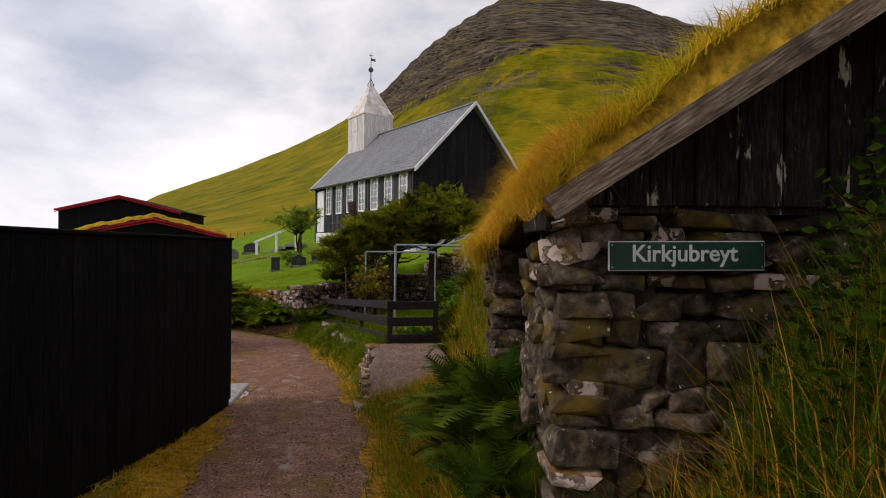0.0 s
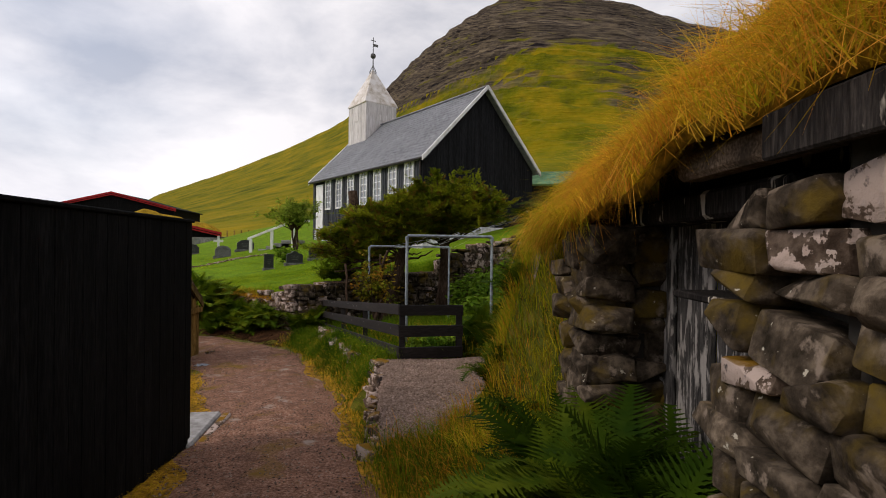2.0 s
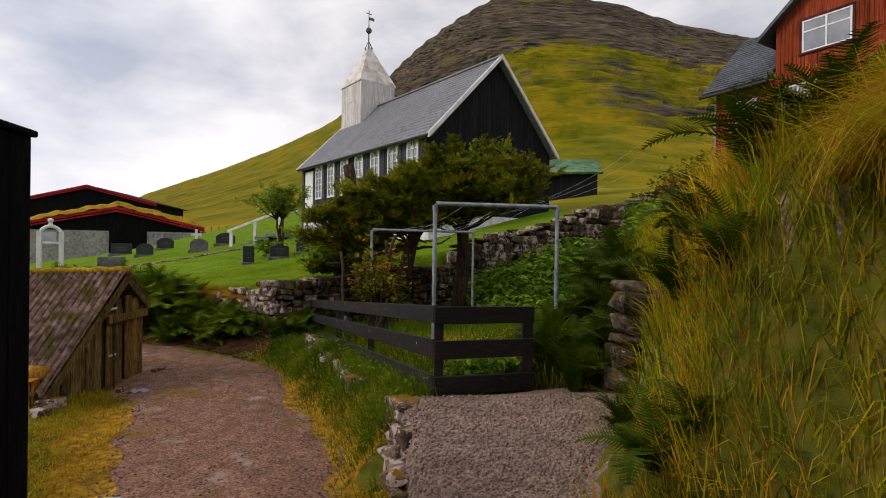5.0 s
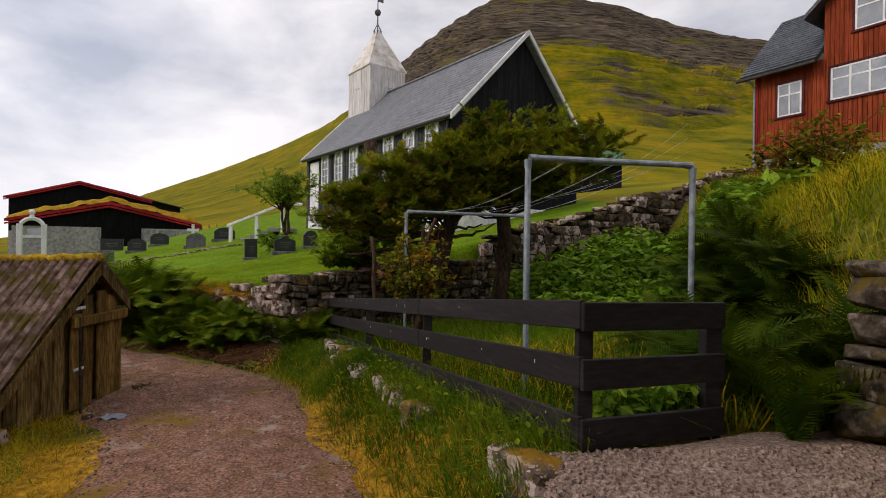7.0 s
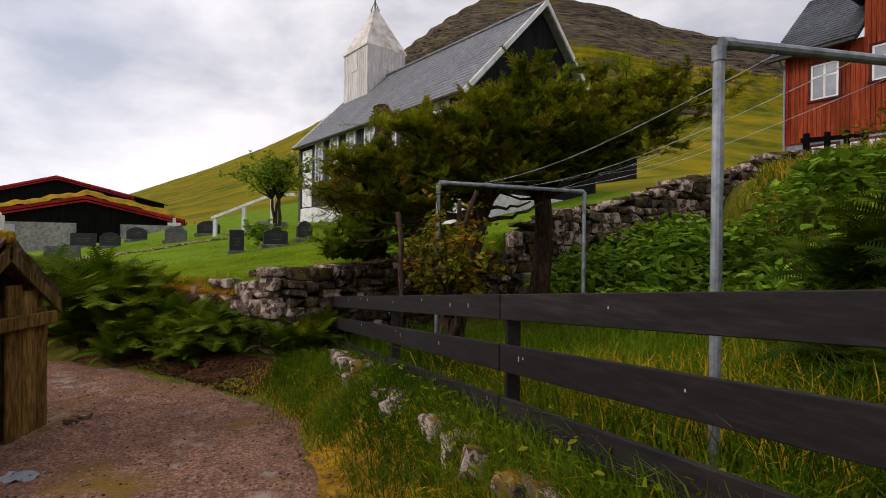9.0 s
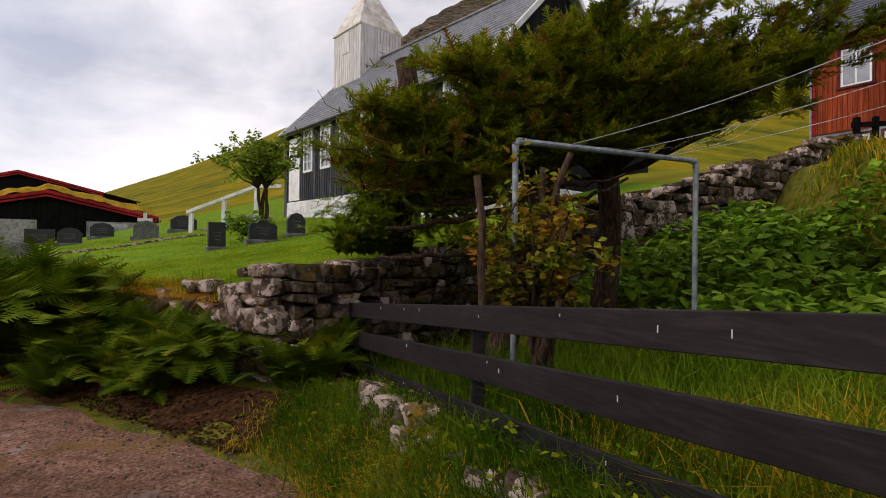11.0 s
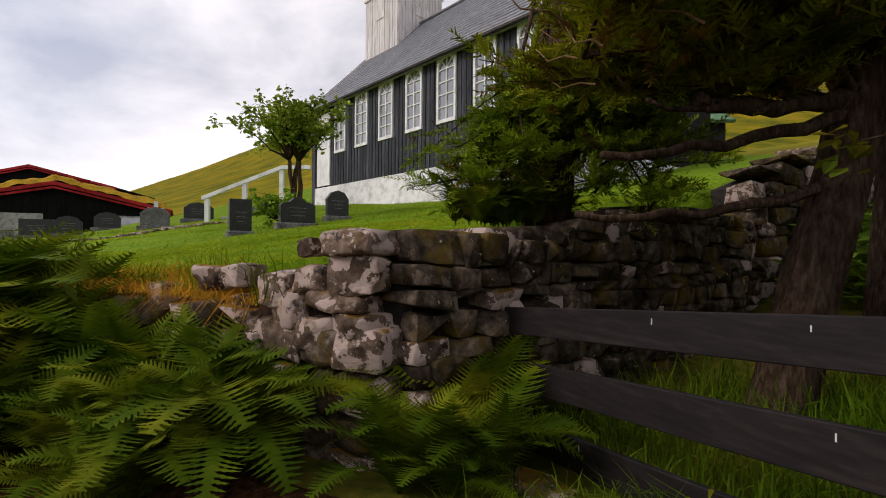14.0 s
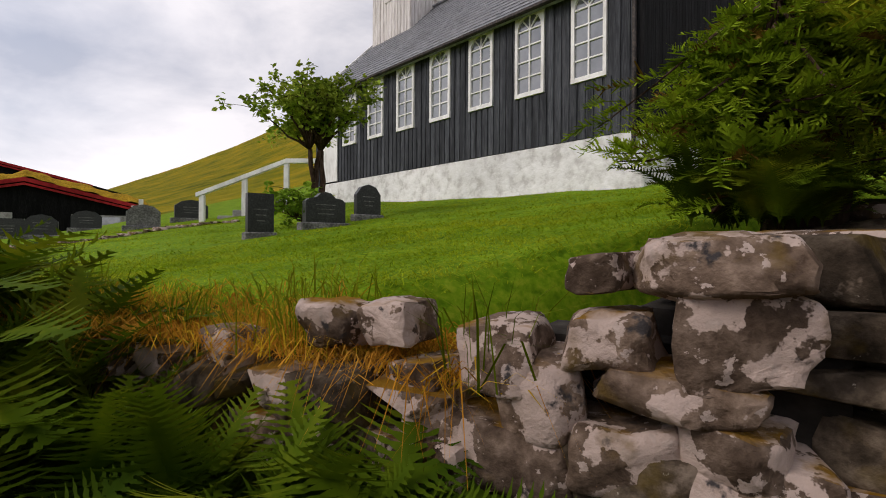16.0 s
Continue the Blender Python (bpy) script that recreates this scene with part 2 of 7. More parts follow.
M_CONCRETE = mat("grey_concrete", ((0.2, 0.185, 0.175), (0.3, 0.285, 0.275), (0.38, 0.365, 0.355)), 6, 0.9, 0.3, big=0.85)
M_BLUEGREY = mat("blue_grey_foundation", ((0.15, 0.165, 0.19), (0.21, 0.23, 0.26), (0.27, 0.29, 0.32)), 5, 0.85, 0.2)
M_GREENROOF = mat("green_roof_felt", ((0.06, 0.12, 0.06), (0.1, 0.19, 0.1), (0.15, 0.25, 0.14)), 3, 0.8, 0.2)
M_GRANITE = mat("polished_dark_granite", ((0.012, 0.013, 0.013), (0.025, 0.026, 0.026), (0.05, 0.05, 0.05)), 45, 0.35, 0.05, big=0.85, spec=0.4)
M_GREYGRAVE = mat("rough_grey_granite", ((0.08, 0.078, 0.075), (0.15, 0.145, 0.14), (0.24, 0.235, 0.23)), 30, 0.8, 0.4)
M_BARK = mat("brown_bark", ((0.028, 0.0168, 0.0105), (0.0595, 0.0371, 0.0245), (0.105, 0.07, 0.049)), 10, 0.95, 0.9, stretch=(3, 3, 0.8), dist=0.03)
M_TWIG = mat("dry_orange_twig", ((0.12, 0.07, 0.03), (0.2, 0.125, 0.06), (0.3, 0.2, 0.1)), 12, 0.9, 0.3)
M_NEEDLE = mat("dark_conifer_spray", ((0.0729, 0.106, 0.0046), (0.182, 0.216, 0.00828), (0.335, 0.331, 0.0184)), 1.6, 0.85, 0.0, island=0.45, through_light=0.25)
M_NEEDLEDRY = mat("browning_conifer_spray", ((0.15, 0.09, 0.012), (0.23, 0.14, 0.02), (0.3, 0.18, 0.03)), 2, 0.85, 0.0, island=0.4, through_light=0.25)
M_SPRUCE = mat("fresh_green_spruce_spray", ((0.155, 0.248, 0.00931), (0.296, 0.42, 0.0186), (0.466, 0.559, 0.031)), 2.2, 0.8, 0.0, island=0.4, through_light=0.3)
# greener than M_GRASS, and darker partly to put in shade by fence and ferns
M_RANK = mat("lush_shaded_grass_blade", ((0.0456, 0.0972, 0.00324), (0.0878, 0.151, 0.0054), (0.167, 0.204, 0.0108)), 1.0, 0.8, 0.0, island=0.4, through_light=0.3)
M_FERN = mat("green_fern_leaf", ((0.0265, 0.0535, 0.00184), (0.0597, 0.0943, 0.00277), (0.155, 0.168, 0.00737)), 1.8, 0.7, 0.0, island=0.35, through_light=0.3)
# dark bracken and weeds; on the hut ferns it puts shade into colour
M_DARKLEAF = mat("dark_and_shaded_leaf", ((0.0121, 0.0304, 0.00101), (0.0304, 0.0557, 0.00202), (0.0906, 0.112, 0.00506)), 1.4, 0.7, 0.0, island=0.35, through_light=0.3)
M_LEAF = mat("broad_green_leaf", ((0.0785, 0.162, 0.0095), (0.149, 0.257, 0.0171), (0.244, 0.342, 0.0285)), 3, 0.6, 0.0, island=0.35, through_light=0.3)
M_ROWANLEAF = mat("rowan_leaf", ((0.12, 0.188, 0.0225), (0.225, 0.3, 0.03), (0.36, 0.405, 0.0525)), 3, 0.65, 0.0, island=0.4, through_light=0.3)
M_BUSHLEAF = mat("yellowing_bush_leaf", ((0.08, 0.125, 0.007), (0.17, 0.15, 0.011), (0.29, 0.12, 0.016)), 3.5, 0.7, 0.0, island=0.45, through_light=0.3)
M_GRASS = mat("green_grass_blade", ((0.095, 0.135, 0.004), (0.16, 0.2, 0.006), (0.25, 0.245, 0.012)), 0.9, 0.8, 0.0, island=0.4, through_light=0.3)
M_LAWNBLADE = mat("lawn_blade", ((0.127, 0.195, 0.00369), (0.213, 0.286, 0.00616), (0.319, 0.344, 0.0123)), 1.1, 0.8, 0.0, island=0.3, through_light=0.35)
M_DRYGRASS = mat("golden_grass_blade", ((0.319, 0.226, 0.011), (0.506, 0.327, 0.0176), (0.638, 0.404, 0.033)), 1.2, 0.85, 0.0, island=0.4, through_light=0.45)
M_TURF = mat("yellow_green_turf_blade", ((0.24, 0.252, 0.0072), (0.408, 0.36, 0.012), (0.576, 0.408, 0.0216)), 1.1, 0.85, 0.0, island=0.4, through_light=0.45)
M_STRAW = mat("orange_straw_blade", ((0.335, 0.149, 0.0132), (0.508, 0.231, 0.022), (0.647, 0.341, 0.0495)), 1.5, 0.85, 0.0, island=0.4, through_light=0.45)
M_MOSS = mat("ochre_moss", ((0.155, 0.0961, 0.0109), (0.31, 0.189, 0.0155), (0.48, 0.279, 0.0248)), 18, 0.98, 0.9, big=0.7)
M_VERGE = mat("mossy_verge", ((0.109, 0.0572, 0.00775), (0.258, 0.137, 0.013), (0.422, 0.22, 0.0193)), 12, 0.97, 0.9, big=0.6)
M_LITTER = mat("brown_leaf_litter", ((0.0204, 0.00952, 0.00476), (0.051, 0.0231, 0.0102), (0.102, 0.049, 0.0204)), 22, 0.95, 0.8)
M_SIGN = mat("dark_green_enamel", ((0.003, 0.02, 0.011), (0.005, 0.03, 0.017), (0.008, 0.038, 0.022)), 4, 0.45, 0.03, big=0.9, spec=0.4)
M_SIGNWHITE = mat("white_sign_lettering", ((0.5, 0.5, 0.49), (0.6, 0.6, 0.59), (0.66, 0.66, 0.65)), 6, 0.55, 0.0, big=0.95)
M_FLOWER = mat("yellow_petal", ((0.6, 0.35, 0.01), (0.7, 0.45, 0.015), (0.8, 0.55, 0.02)), 8, 0.7, 0.0)
M_SEA = mat("grey_sea", ((0.03, 0.05, 0.065), (0.05, 0.075, 0.09), (0.07, 0.1, 0.12)), 0.2, 0.25, 0.3)
M_GLASS = mat("window_glass", ((0.10, 0.11, 0.12), (0.16, 0.17, 0.185), (0.24, 0.25, 0.265)), 1.1, 0.06, 0.0, spec=1.0)
M_GLASS.node_tree.nodes["Principled BSDF"].inputs["IOR"].default_value = 1.9


# ---- helpers for meshes ----
def part(name, bm, material, parent=None, label=""):
    """Links a bmesh as ONE mesh object, under a thing or a part."""
    me = bpy.data.meshes.new(name)
    bm.to_mesh(me)
    bm.free()
    me.materials.append(material)
    ob = new(name, me)
    if parent is not None:
        ob.parent = parent
    if label:
        ob["label"] = label
    return ob


def raw(name, verts, faces, material, parent=None, label="", smooth_faces=False):
    me = bpy.data.meshes.new(name)
    me.from_pydata([tuple(v) for v in verts], [], faces)
    if smooth_faces:
        me.shade_smooth()
    me.materials.append(material)
    ob = new(name, me)
    if parent is not None:
        ob.parent = parent
    if label:
        ob["label"] = label
    return ob


def thing(name, label, category, m=None, group="", kind=""):
    ob = tagged(new(name), label, category, group, kind)
    if m is not None:
        ob.matrix_basis = m
    return ob


def add_box(bm, x0, x1, y0, y1, z0, z1, m=None, bevel=0.0):
    mm = Matrix.Translation(((x0 + x1) / 2, (y0 + y1) / 2, (z0 + z1) / 2)) @ Matrix.Diagonal((x1 - x0, y1 - y0, z1 - z0, 1))
    r = bmesh.ops.create_cube(bm, size=1, matrix=mm)
    vs = r["verts"]
    if bevel:
        es = list({e for v in vs for e in v.link_edges})
        out = bmesh.ops.bevel(bm, geom=es, offset=bevel, segments=1, affect="EDGES")
        vs = list({v for f in out["faces"] for v in f.verts} | {v for v in vs if v.is_valid})
    if m is not None:
        bmesh.ops.transform(bm, matrix=m, verts=vs)
    return bm


def box(x0, x1, y0, y1, z0, z1, m=None, bevel=0.0):
    return add_box(bmesh.new(), x0, x1, y0, y1, z0, z1, m, bevel)


def tube_data(pts, radii, sides=8):
    """Vertices and faces of a tapered tube along points."""
    pts = [Vector(p) for p in pts]
    verts, faces = [], []
    for i, p in enumerate(pts):
        d = (pts[min(i + 1, len(pts) - 1)] - pts[max(i - 1, 0)]).normalized()
        a = d.orthogonal().normalized() if abs(d.z) > 0.9 else d.cross(Vector((0, 0, 1))).normalized()
        b = d.cross(a)
        for k in range(sides):
            t = 2 * math.pi * k / sides
            verts.append(p + radii[i] * (a * math.cos(t) + b * math.sin(t)))
    for i in range(len(pts) - 1):
        for k in range(sides):
            k2 = (k + 1) % sides
            faces.append((i * sides + k, i * sides + k2, (i + 1) * sides + k2, (i + 1) * sides + k))
    faces.append(tuple(range(sides))[::-1])
    faces.append(tuple((len(pts) - 1) * sides + k for k in range(sides)))
    return verts, faces


def merge(sets):
    verts, faces = [], []
    for v, f in sets:
        o = len(verts)
        verts += list(v)
        faces += [tuple(i + o for i in g) for g in f]
    return verts, faces


def smoothstep(a, b, x):
    t = np.clip((x - a) / (b - a), 0, 1)
    return t * t * (3 - 2 * t)


def wavy(x, y, s):
    """A cheap smooth unevenness, about -1 to 1."""
    return (np.sin(x * s + 1.3 * np.sin(y * s * 0.7)) + np.sin(y * s * 1.27 + 1.1 * np.sin(x * s * 0.83 + 2)) + np.sin((x + y) * s * 0.61 + 4)) / 3


# ---- lie of the land ----
ROAD = np.array([(-0.8, -12), (-0.85, 0), (-1.1, 3), (-1.6, 5.5), (-2.3, 7.6), (-3.05, 9.8), (-3.9, 11.6), (-5.0, 13.4), (-6.6, 14.45), (-9.3, 15.4), (-14, 16.0), (-30, 19.0)])
ROAD_Z = np.array([1.2, 0.0, -0.32, -0.6, -0.84, -1.0, -1.08, -1.12, -1.12, -1.1, -1.05, -0.9])
ROAD_W = np.array([0.85, 0.85, 0.85, 0.9, 1.0, 1.05, 1.1, 1.2, 1.2, 1.1, 1.1, 1.1])
FENCE_A, FENCE_B = np.array((-1.0, 9.35)), np.array((-3.8, 16.3))
CORNER = np.array((-4.5, 15.77))
WING_L = np.array((-0.83, 0.558))
WING_R = np.array((0.8, 0.6))
UP_A, UP_B = np.array((-0.5, 18.75)), np.array((8.3, 22.3))


def road_at(x, y):
    """Signed distance from the road's middle (right is positive), its level and half its width."""
    best = np.full(np.shape(x), 1e9)
    side, lev, wid = np.zeros(np.shape(x)), np.zeros(np.shape(x)), np.zeros(np.shape(x))
    for i in range(len(ROAD) - 1):
        a, b = ROAD[i], ROAD[i + 1]
        d = b - a
        t = np.clip(((x - a[0]) * d[0] + (y - a[1]) * d[1]) / (d @ d), 0, 1)
        px, py = x - a[0] - t * d[0], y - a[1] - t * d[1]
        r = np.hypot(px, py)
        s = np.where(d[0] * py - d[1] * px > 0, -1.0, 1.0)
        m = r < best
        best = np.where(m, r, best)
        side = np.where(m, s * r, side)
        lev = np.where(m, ROAD_Z[i] + t * (ROAD_Z[i + 1] - ROAD_Z[i]), lev)
        wid = np.where(m, ROAD_W[i] + t * (ROAD_W[i + 1] - ROAD_W[i]), wid)
    return side, lev, wid


def terrace_edge(x, y):
    """Distance inside the edge of the terrace: along the fence, and nearer along the lane."""
    fd = (FENCE_B - FENCE_A) / np.linalg.norm(FENCE_B - FENCE_A)
    f = (x - FENCE_A[0]) * fd[1] - (y - FENCE_A[1]) * fd[0]
    near = x - np.interp(y, [6.6, 7.2, 8.9, 9.5], [-0.8, -0.86, -1.1, -1.15])
    return f + (near - f) * (1 - smoothstep(9.2, 9.6, y))


def fence_top(y):
    return 0.58 - (y - 9.35) * 0.103


def behind(x, y):
    """Above zero inside the churchyard and the upper field."""
    fl = (x - CORNER[0]) * WING_L[1] - (y - CORNER[1]) * WING_L[0]
    fr = -(x - CORNER[0]) * WING_R[1] + (y - CORNER[1]) * WING_R[0]
    up = (UP_B - UP_A) / np.linalg.norm(UP_B - UP_A)
    fu = -(x - UP_A[0]) * up[1] + (y - UP_A[1]) * up[0]
    return np.minimum(fl, np.minimum(fr, fu + 0.0))


KNOWN = np.array([(-4.75, 16, 0.1), (-3.0, 17.2, 0.42), (-7.4, 22.2, 0.37), (-0.9, 22.9, 1.3), (-7.2, 30.8, 1.7), (-2.33, 24.1, 1.33), (-6.15, 29.05, 1.58), (-4.3, 26.5, 1.45), (-10.9, 29.4, 0.85), (-24, 42, 0.3), (3, 20.5, 1.7), (8, 22.6, 2.9), (12, 28, 4.7), (-15, 22, 0.0), (6, 32, 3.2)])


def quad(x, y):
    return np.stack([np.ones_like(x), x, y, x * y, x * x, y * y, x * x * y * 0.05], -1)


WEIGHT = np.array([3, 3, 5, 2, 2, 4, 4, 4, 2, 1, 1, 1, 1, 1, 1.0])
YARD = np.linalg.lstsq(quad(KNOWN[:, 0], KNOWN[:, 1]) * WEIGHT[:, None], KNOWN[:, 2] * WEIGHT, rcond=None)[0]


def yard_z(x, y):
    xx, yy = np.clip(x, -28, 14), np.clip(y, 14, 44)
    z = quad(xx, yy) @ YARD
    return z + (x - xx) * 0.12 + (y - yy) * 0.07


def ground_z(x, y):
    x, y = np.asarray(x, float), np.asarray(y, float)
    d, rz, w = road_at(x, y)
    z = rz + 0.03 * np.cos(np.clip(d / w, -1, 1) * 1.57)
    z = z + np.where(d > 0, 0.22 * smoothstep(w, w + 0.8, d), 0.1 * smoothstep(w, w + 0.9, -d) - 0.02 * np.clip(-d - 3, 0, 40))
    # terrace beside the road, carried by rough stones
    f = terrace_edge(x, y)
    zt = np.interp(y, [6.3, 7.2, 9.35, 16.3, 19], [-0.62, -0.56, -0.27, -0.95, -0.8])
    zt = zt + 0.1 * np.clip(f - 0.8, 0, 3) * smoothstep(9, 11, y)
    step = np.where(y < 9.0, smoothstep(-0.3, -0.06, f), smoothstep(-0.75, -0.05, f))
    z = z + (zt - z) * step * smoothstep(6.5, 7.1, y) * (d > 0)
    # the bank that climbs to the red house
    xb = np.interp(y, [-12, 2.6, 6.4, 7.2, 8.2, 8.8, 9.3, 9.6, 10, 12, 15, 18, 24], [1.0, 1.0, 0.6, -0.12, 0.0, 0.55, 0.95, 0.85, 0.65, 0.9, 1.8, 3.6, 5])
    b = x - xb
    wide = np.interp(y, [6.2, 6.6, 8.2, 9.2], [1.35, 0.75, 0.85, 1.35])
    tall = np.interp(y, [6.2, 6.6, 8.0, 9.2], [0.8, 2.2, 1.9, 1.5])
    z = z + tall * smoothstep(0, 1, b / wide) + 0.22 * np.clip(b - 0.5, 0, 12)
    # garden rises toward the upper wall
    z = z + 1.2 * smoothstep(14, 20, y + 0.2 * x) * smoothstep(-1.8, 3, x) * (1 - smoothstep(4, 9, b))
    m = smoothstep(0.1, 0.6, behind(x, y))
    z = z * (1 - m) + yard_z(x, y) * m
    z = z + 0.03 * wavy(x, y, 1.7) * smoothstep(0.9, 1.8, np.abs(d)) + 0.012 * wavy(x, y, 5.0)
    far = smoothstep(48, 95, np.hypot(x, y))
    return z * (1 - far) + far * (-2.0 - 0.02 * np.clip(np.hypot(x, y) - 95, 0, 900))


def spaced(a, b, step, lo, hi, grow=1.09):
    """Even steps from a to b, then ever longer ones out to lo and hi."""
    mid = list(np.arange(a, b, step))
    left, right, s = [], [], step
    p = a
    while p > lo:
        s *= grow
        p -= s
        left.append(p)
    s, p = step, mid[-1]
    while p < hi:
        s *= grow
        p += s
        right.append(p)
    return np.array(left[::-1] + mid + right)


def sheet(name, xs, ys, zf, material, smooth_faces=True):
    gx, gy = np.meshgrid(xs, ys)
    gz = zf(gx, gy)
    me = bpy.data.meshes.new(name)
    nx, ny = len(xs), len(ys)
    idx = np.arange(nx * ny).reshape(ny, nx)
    faces = np.stack([idx[:-1, :-1], idx[:-1, 1:], idx[1:, 1:], idx[1:, :-1]], -1).reshape(-1, 4)
    me.from_pydata(np.stack([gx, gy, gz], -1).reshape(-1, 3).tolist(), [], faces.tolist())
    me.materials.append(material)
    if smooth_faces:
        me.shade_smooth()
    return new(name, me), gx, gy


ground, gx, gy = sheet("ground", spaced(-9.5, 4, 0.13, -2500, 2500), spaced(-1, 19.5, 0.13, -2000, 3500), ground_z, M_SOIL)
tagged(ground, "rough meadow ground sloping down beside the lane", "ground", kind="structure")
ground.data.materials.append(M_LAWN)
ground.data.materials.append(M_FIELD)
ground.data.materials.append(M_SEA)
cx, cy = gx[:-1, :-1].ravel() + 0.06, gy[:-1, :-1].ravel() + 0.06
slot = np.zeros(len(cx), int)
rr = np.hypot(cx, cy)
slot[(behind(cx, cy) > 0.0)] = 1
slot[(behind(cx, cy) > 0.0) & ((cx > 4.5) | (cy > 46) | (cx < -40))] = 2
slot[rr > 130] = 3
ground.data.polygons.foreach_set("material_index", slot)


def strip(name, s0, s1, half, lift, material):
    """A thin sheet laid along the road between two lengths, with wavering edges."""
    seg = np.diff(ROAD, axis=0)
    run = np.concatenate([[0], np.cumsum(np.hypot(seg[:, 0], seg[:, 1]))])
    ss = np.arange(s0, s1, 0.14)
    px, py = np.interp(ss, run, ROAD[:, 0]), np.interp(ss, run, ROAD[:, 1])
    px, py = np.convolve(np.pad(px, 5, "edge"), np.ones(11) / 11, "valid"), np.convolve(np.pad(py, 5, "edge"), np.ones(11) / 11, "valid")
    tx, ty = np.gradient(px), np.gradient(py)
    tl = np.hypot(tx, ty)
    nx, ny = ty / tl, -tx / tl
    ww = np.interp(ss, run, ROAD_W) + half
    vs = np.linspace(-1, 1, 17)
    verts = []
    for i in range(len(ss)):
        el = 0.1 * math.sin(ss[i] * 2.1) + 0.07 * math.sin(ss[i] * 5.3 + 1)
        er = 0.1 * math.sin(ss[i] * 1.7 + 2) + 0.07 * math.sin(ss[i] * 4.7)
        for v in vs:
            o = v * ww[i] + (el if v < 0 else er) * abs(v)
            x, y = px[i] + nx[i] * o, py[i] + ny[i] * o
            verts.append((x, y, float(ground_z(x, y)) + lift * (1 - v ** 8) - 0.01 * v ** 8))
    n = len(vs)
    faces = [(i * n + k, i * n + k + 1, (i + 1) * n + k + 1, (i + 1) * n + k) for i in range(len(ss) - 1) for k in range(n - 1)]
    return raw(name, verts, faces, material, smooth_faces=True)


verge = strip("trim", 2, 25, 0.52, 0.014, M_VERGE)
tagged(verge, "ochre moss and short grass edging the lane", "verge", kind="structure")
road = strip("road", 2, 46, 0.0, 0.026, M_ROAD)
tagged(road, "narrow worn gravel lane with brown moss patches", "road", kind="structure")

# mountain
SKY_X = np.array([-700, -100, 200, 268, 400, 500, 600, 690, 740, 800, 870, 950, 1090, 1200, 1300, 1450, 1700, 2300])
SKY_Y = np.array([460, 455, 405, 357, 312, 272, 223, 150, 94, 48, 2, -14, 0, 34, 52, 72, 90, 220])


def mountain_mesh():
    na, nr = 420, 170
    px = np.linspace(-500, 2300, na)
    k = np.ones(7) / 7
    sky_y = np.convolve(np.pad(np.interp(px, SKY_X, SKY_Y), 3, "edge"), k, "valid")
    ta, te = (px - 784) / 886, (438 - sky_y) / 886
    rr = 70 * (900 / 70) ** np.linspace(0, 1.06, nr)
    verts = []
    for i in range(nr):
        r = rr[i]
        t = (r - 70) / 830
        for j in range(na):
            x, y = ta[j] * r, r
            top = te[j] * 900 + 1.6
            z0 = float(np.interp(ta[j], [-1.4, -0.75, -0.5, -0.1, 0.4, 1.5], [-3, -2, 1.5, 4.0, 6.0, 10]))
            g = min(t, 1.0) ** 1.25
            z = z0 + (top - z0) * g
            if t > 1:
                z -= (t - 1) * 900
            if 0 < t <= 1:
                el = (z - 1.6) / r
                # basalt shelves in the upper part
                hard = smoothstep(0.2, 0.3, el - 0.03 * math.sin(j * 0.05) - 0.02 * math.sin(j * 0.13 + 2))
                wob = 6 * math.sin(j * 0.06 + 0.7 * math.sin(j * 0.02)) + 3 * noise.noise((x * 0.01, y * 0.01, 3))
                q = 19.0
                u = (z + wob) / q
                fr = u - math.floor(u)
                st = (math.floor(u) + (fr * 0.25 if fr < 0.7 else 0.175 + (fr - 0.7) * 2.75)) * q - wob
                z += (st - z) * hard * 0.9 * (1 - smoothstep(0.9, 1.0, t) * 0.6)
                z += (2.4 * noise.noise((x * 0.03, y * 0.03, 0)) + 1.2 * noise.noise((x * 0.1, y * 0.1, 5))) * min(1, t * 4) * (0.4 + 0.9 * hard)
            verts.append((x, y, z))
    faces = [(i * na + j, i * na + j + 1, (i + 1) * na + j + 1, (i + 1) * na + j) for i in range(nr - 1) for j in range(na - 1)]
    return verts, faces


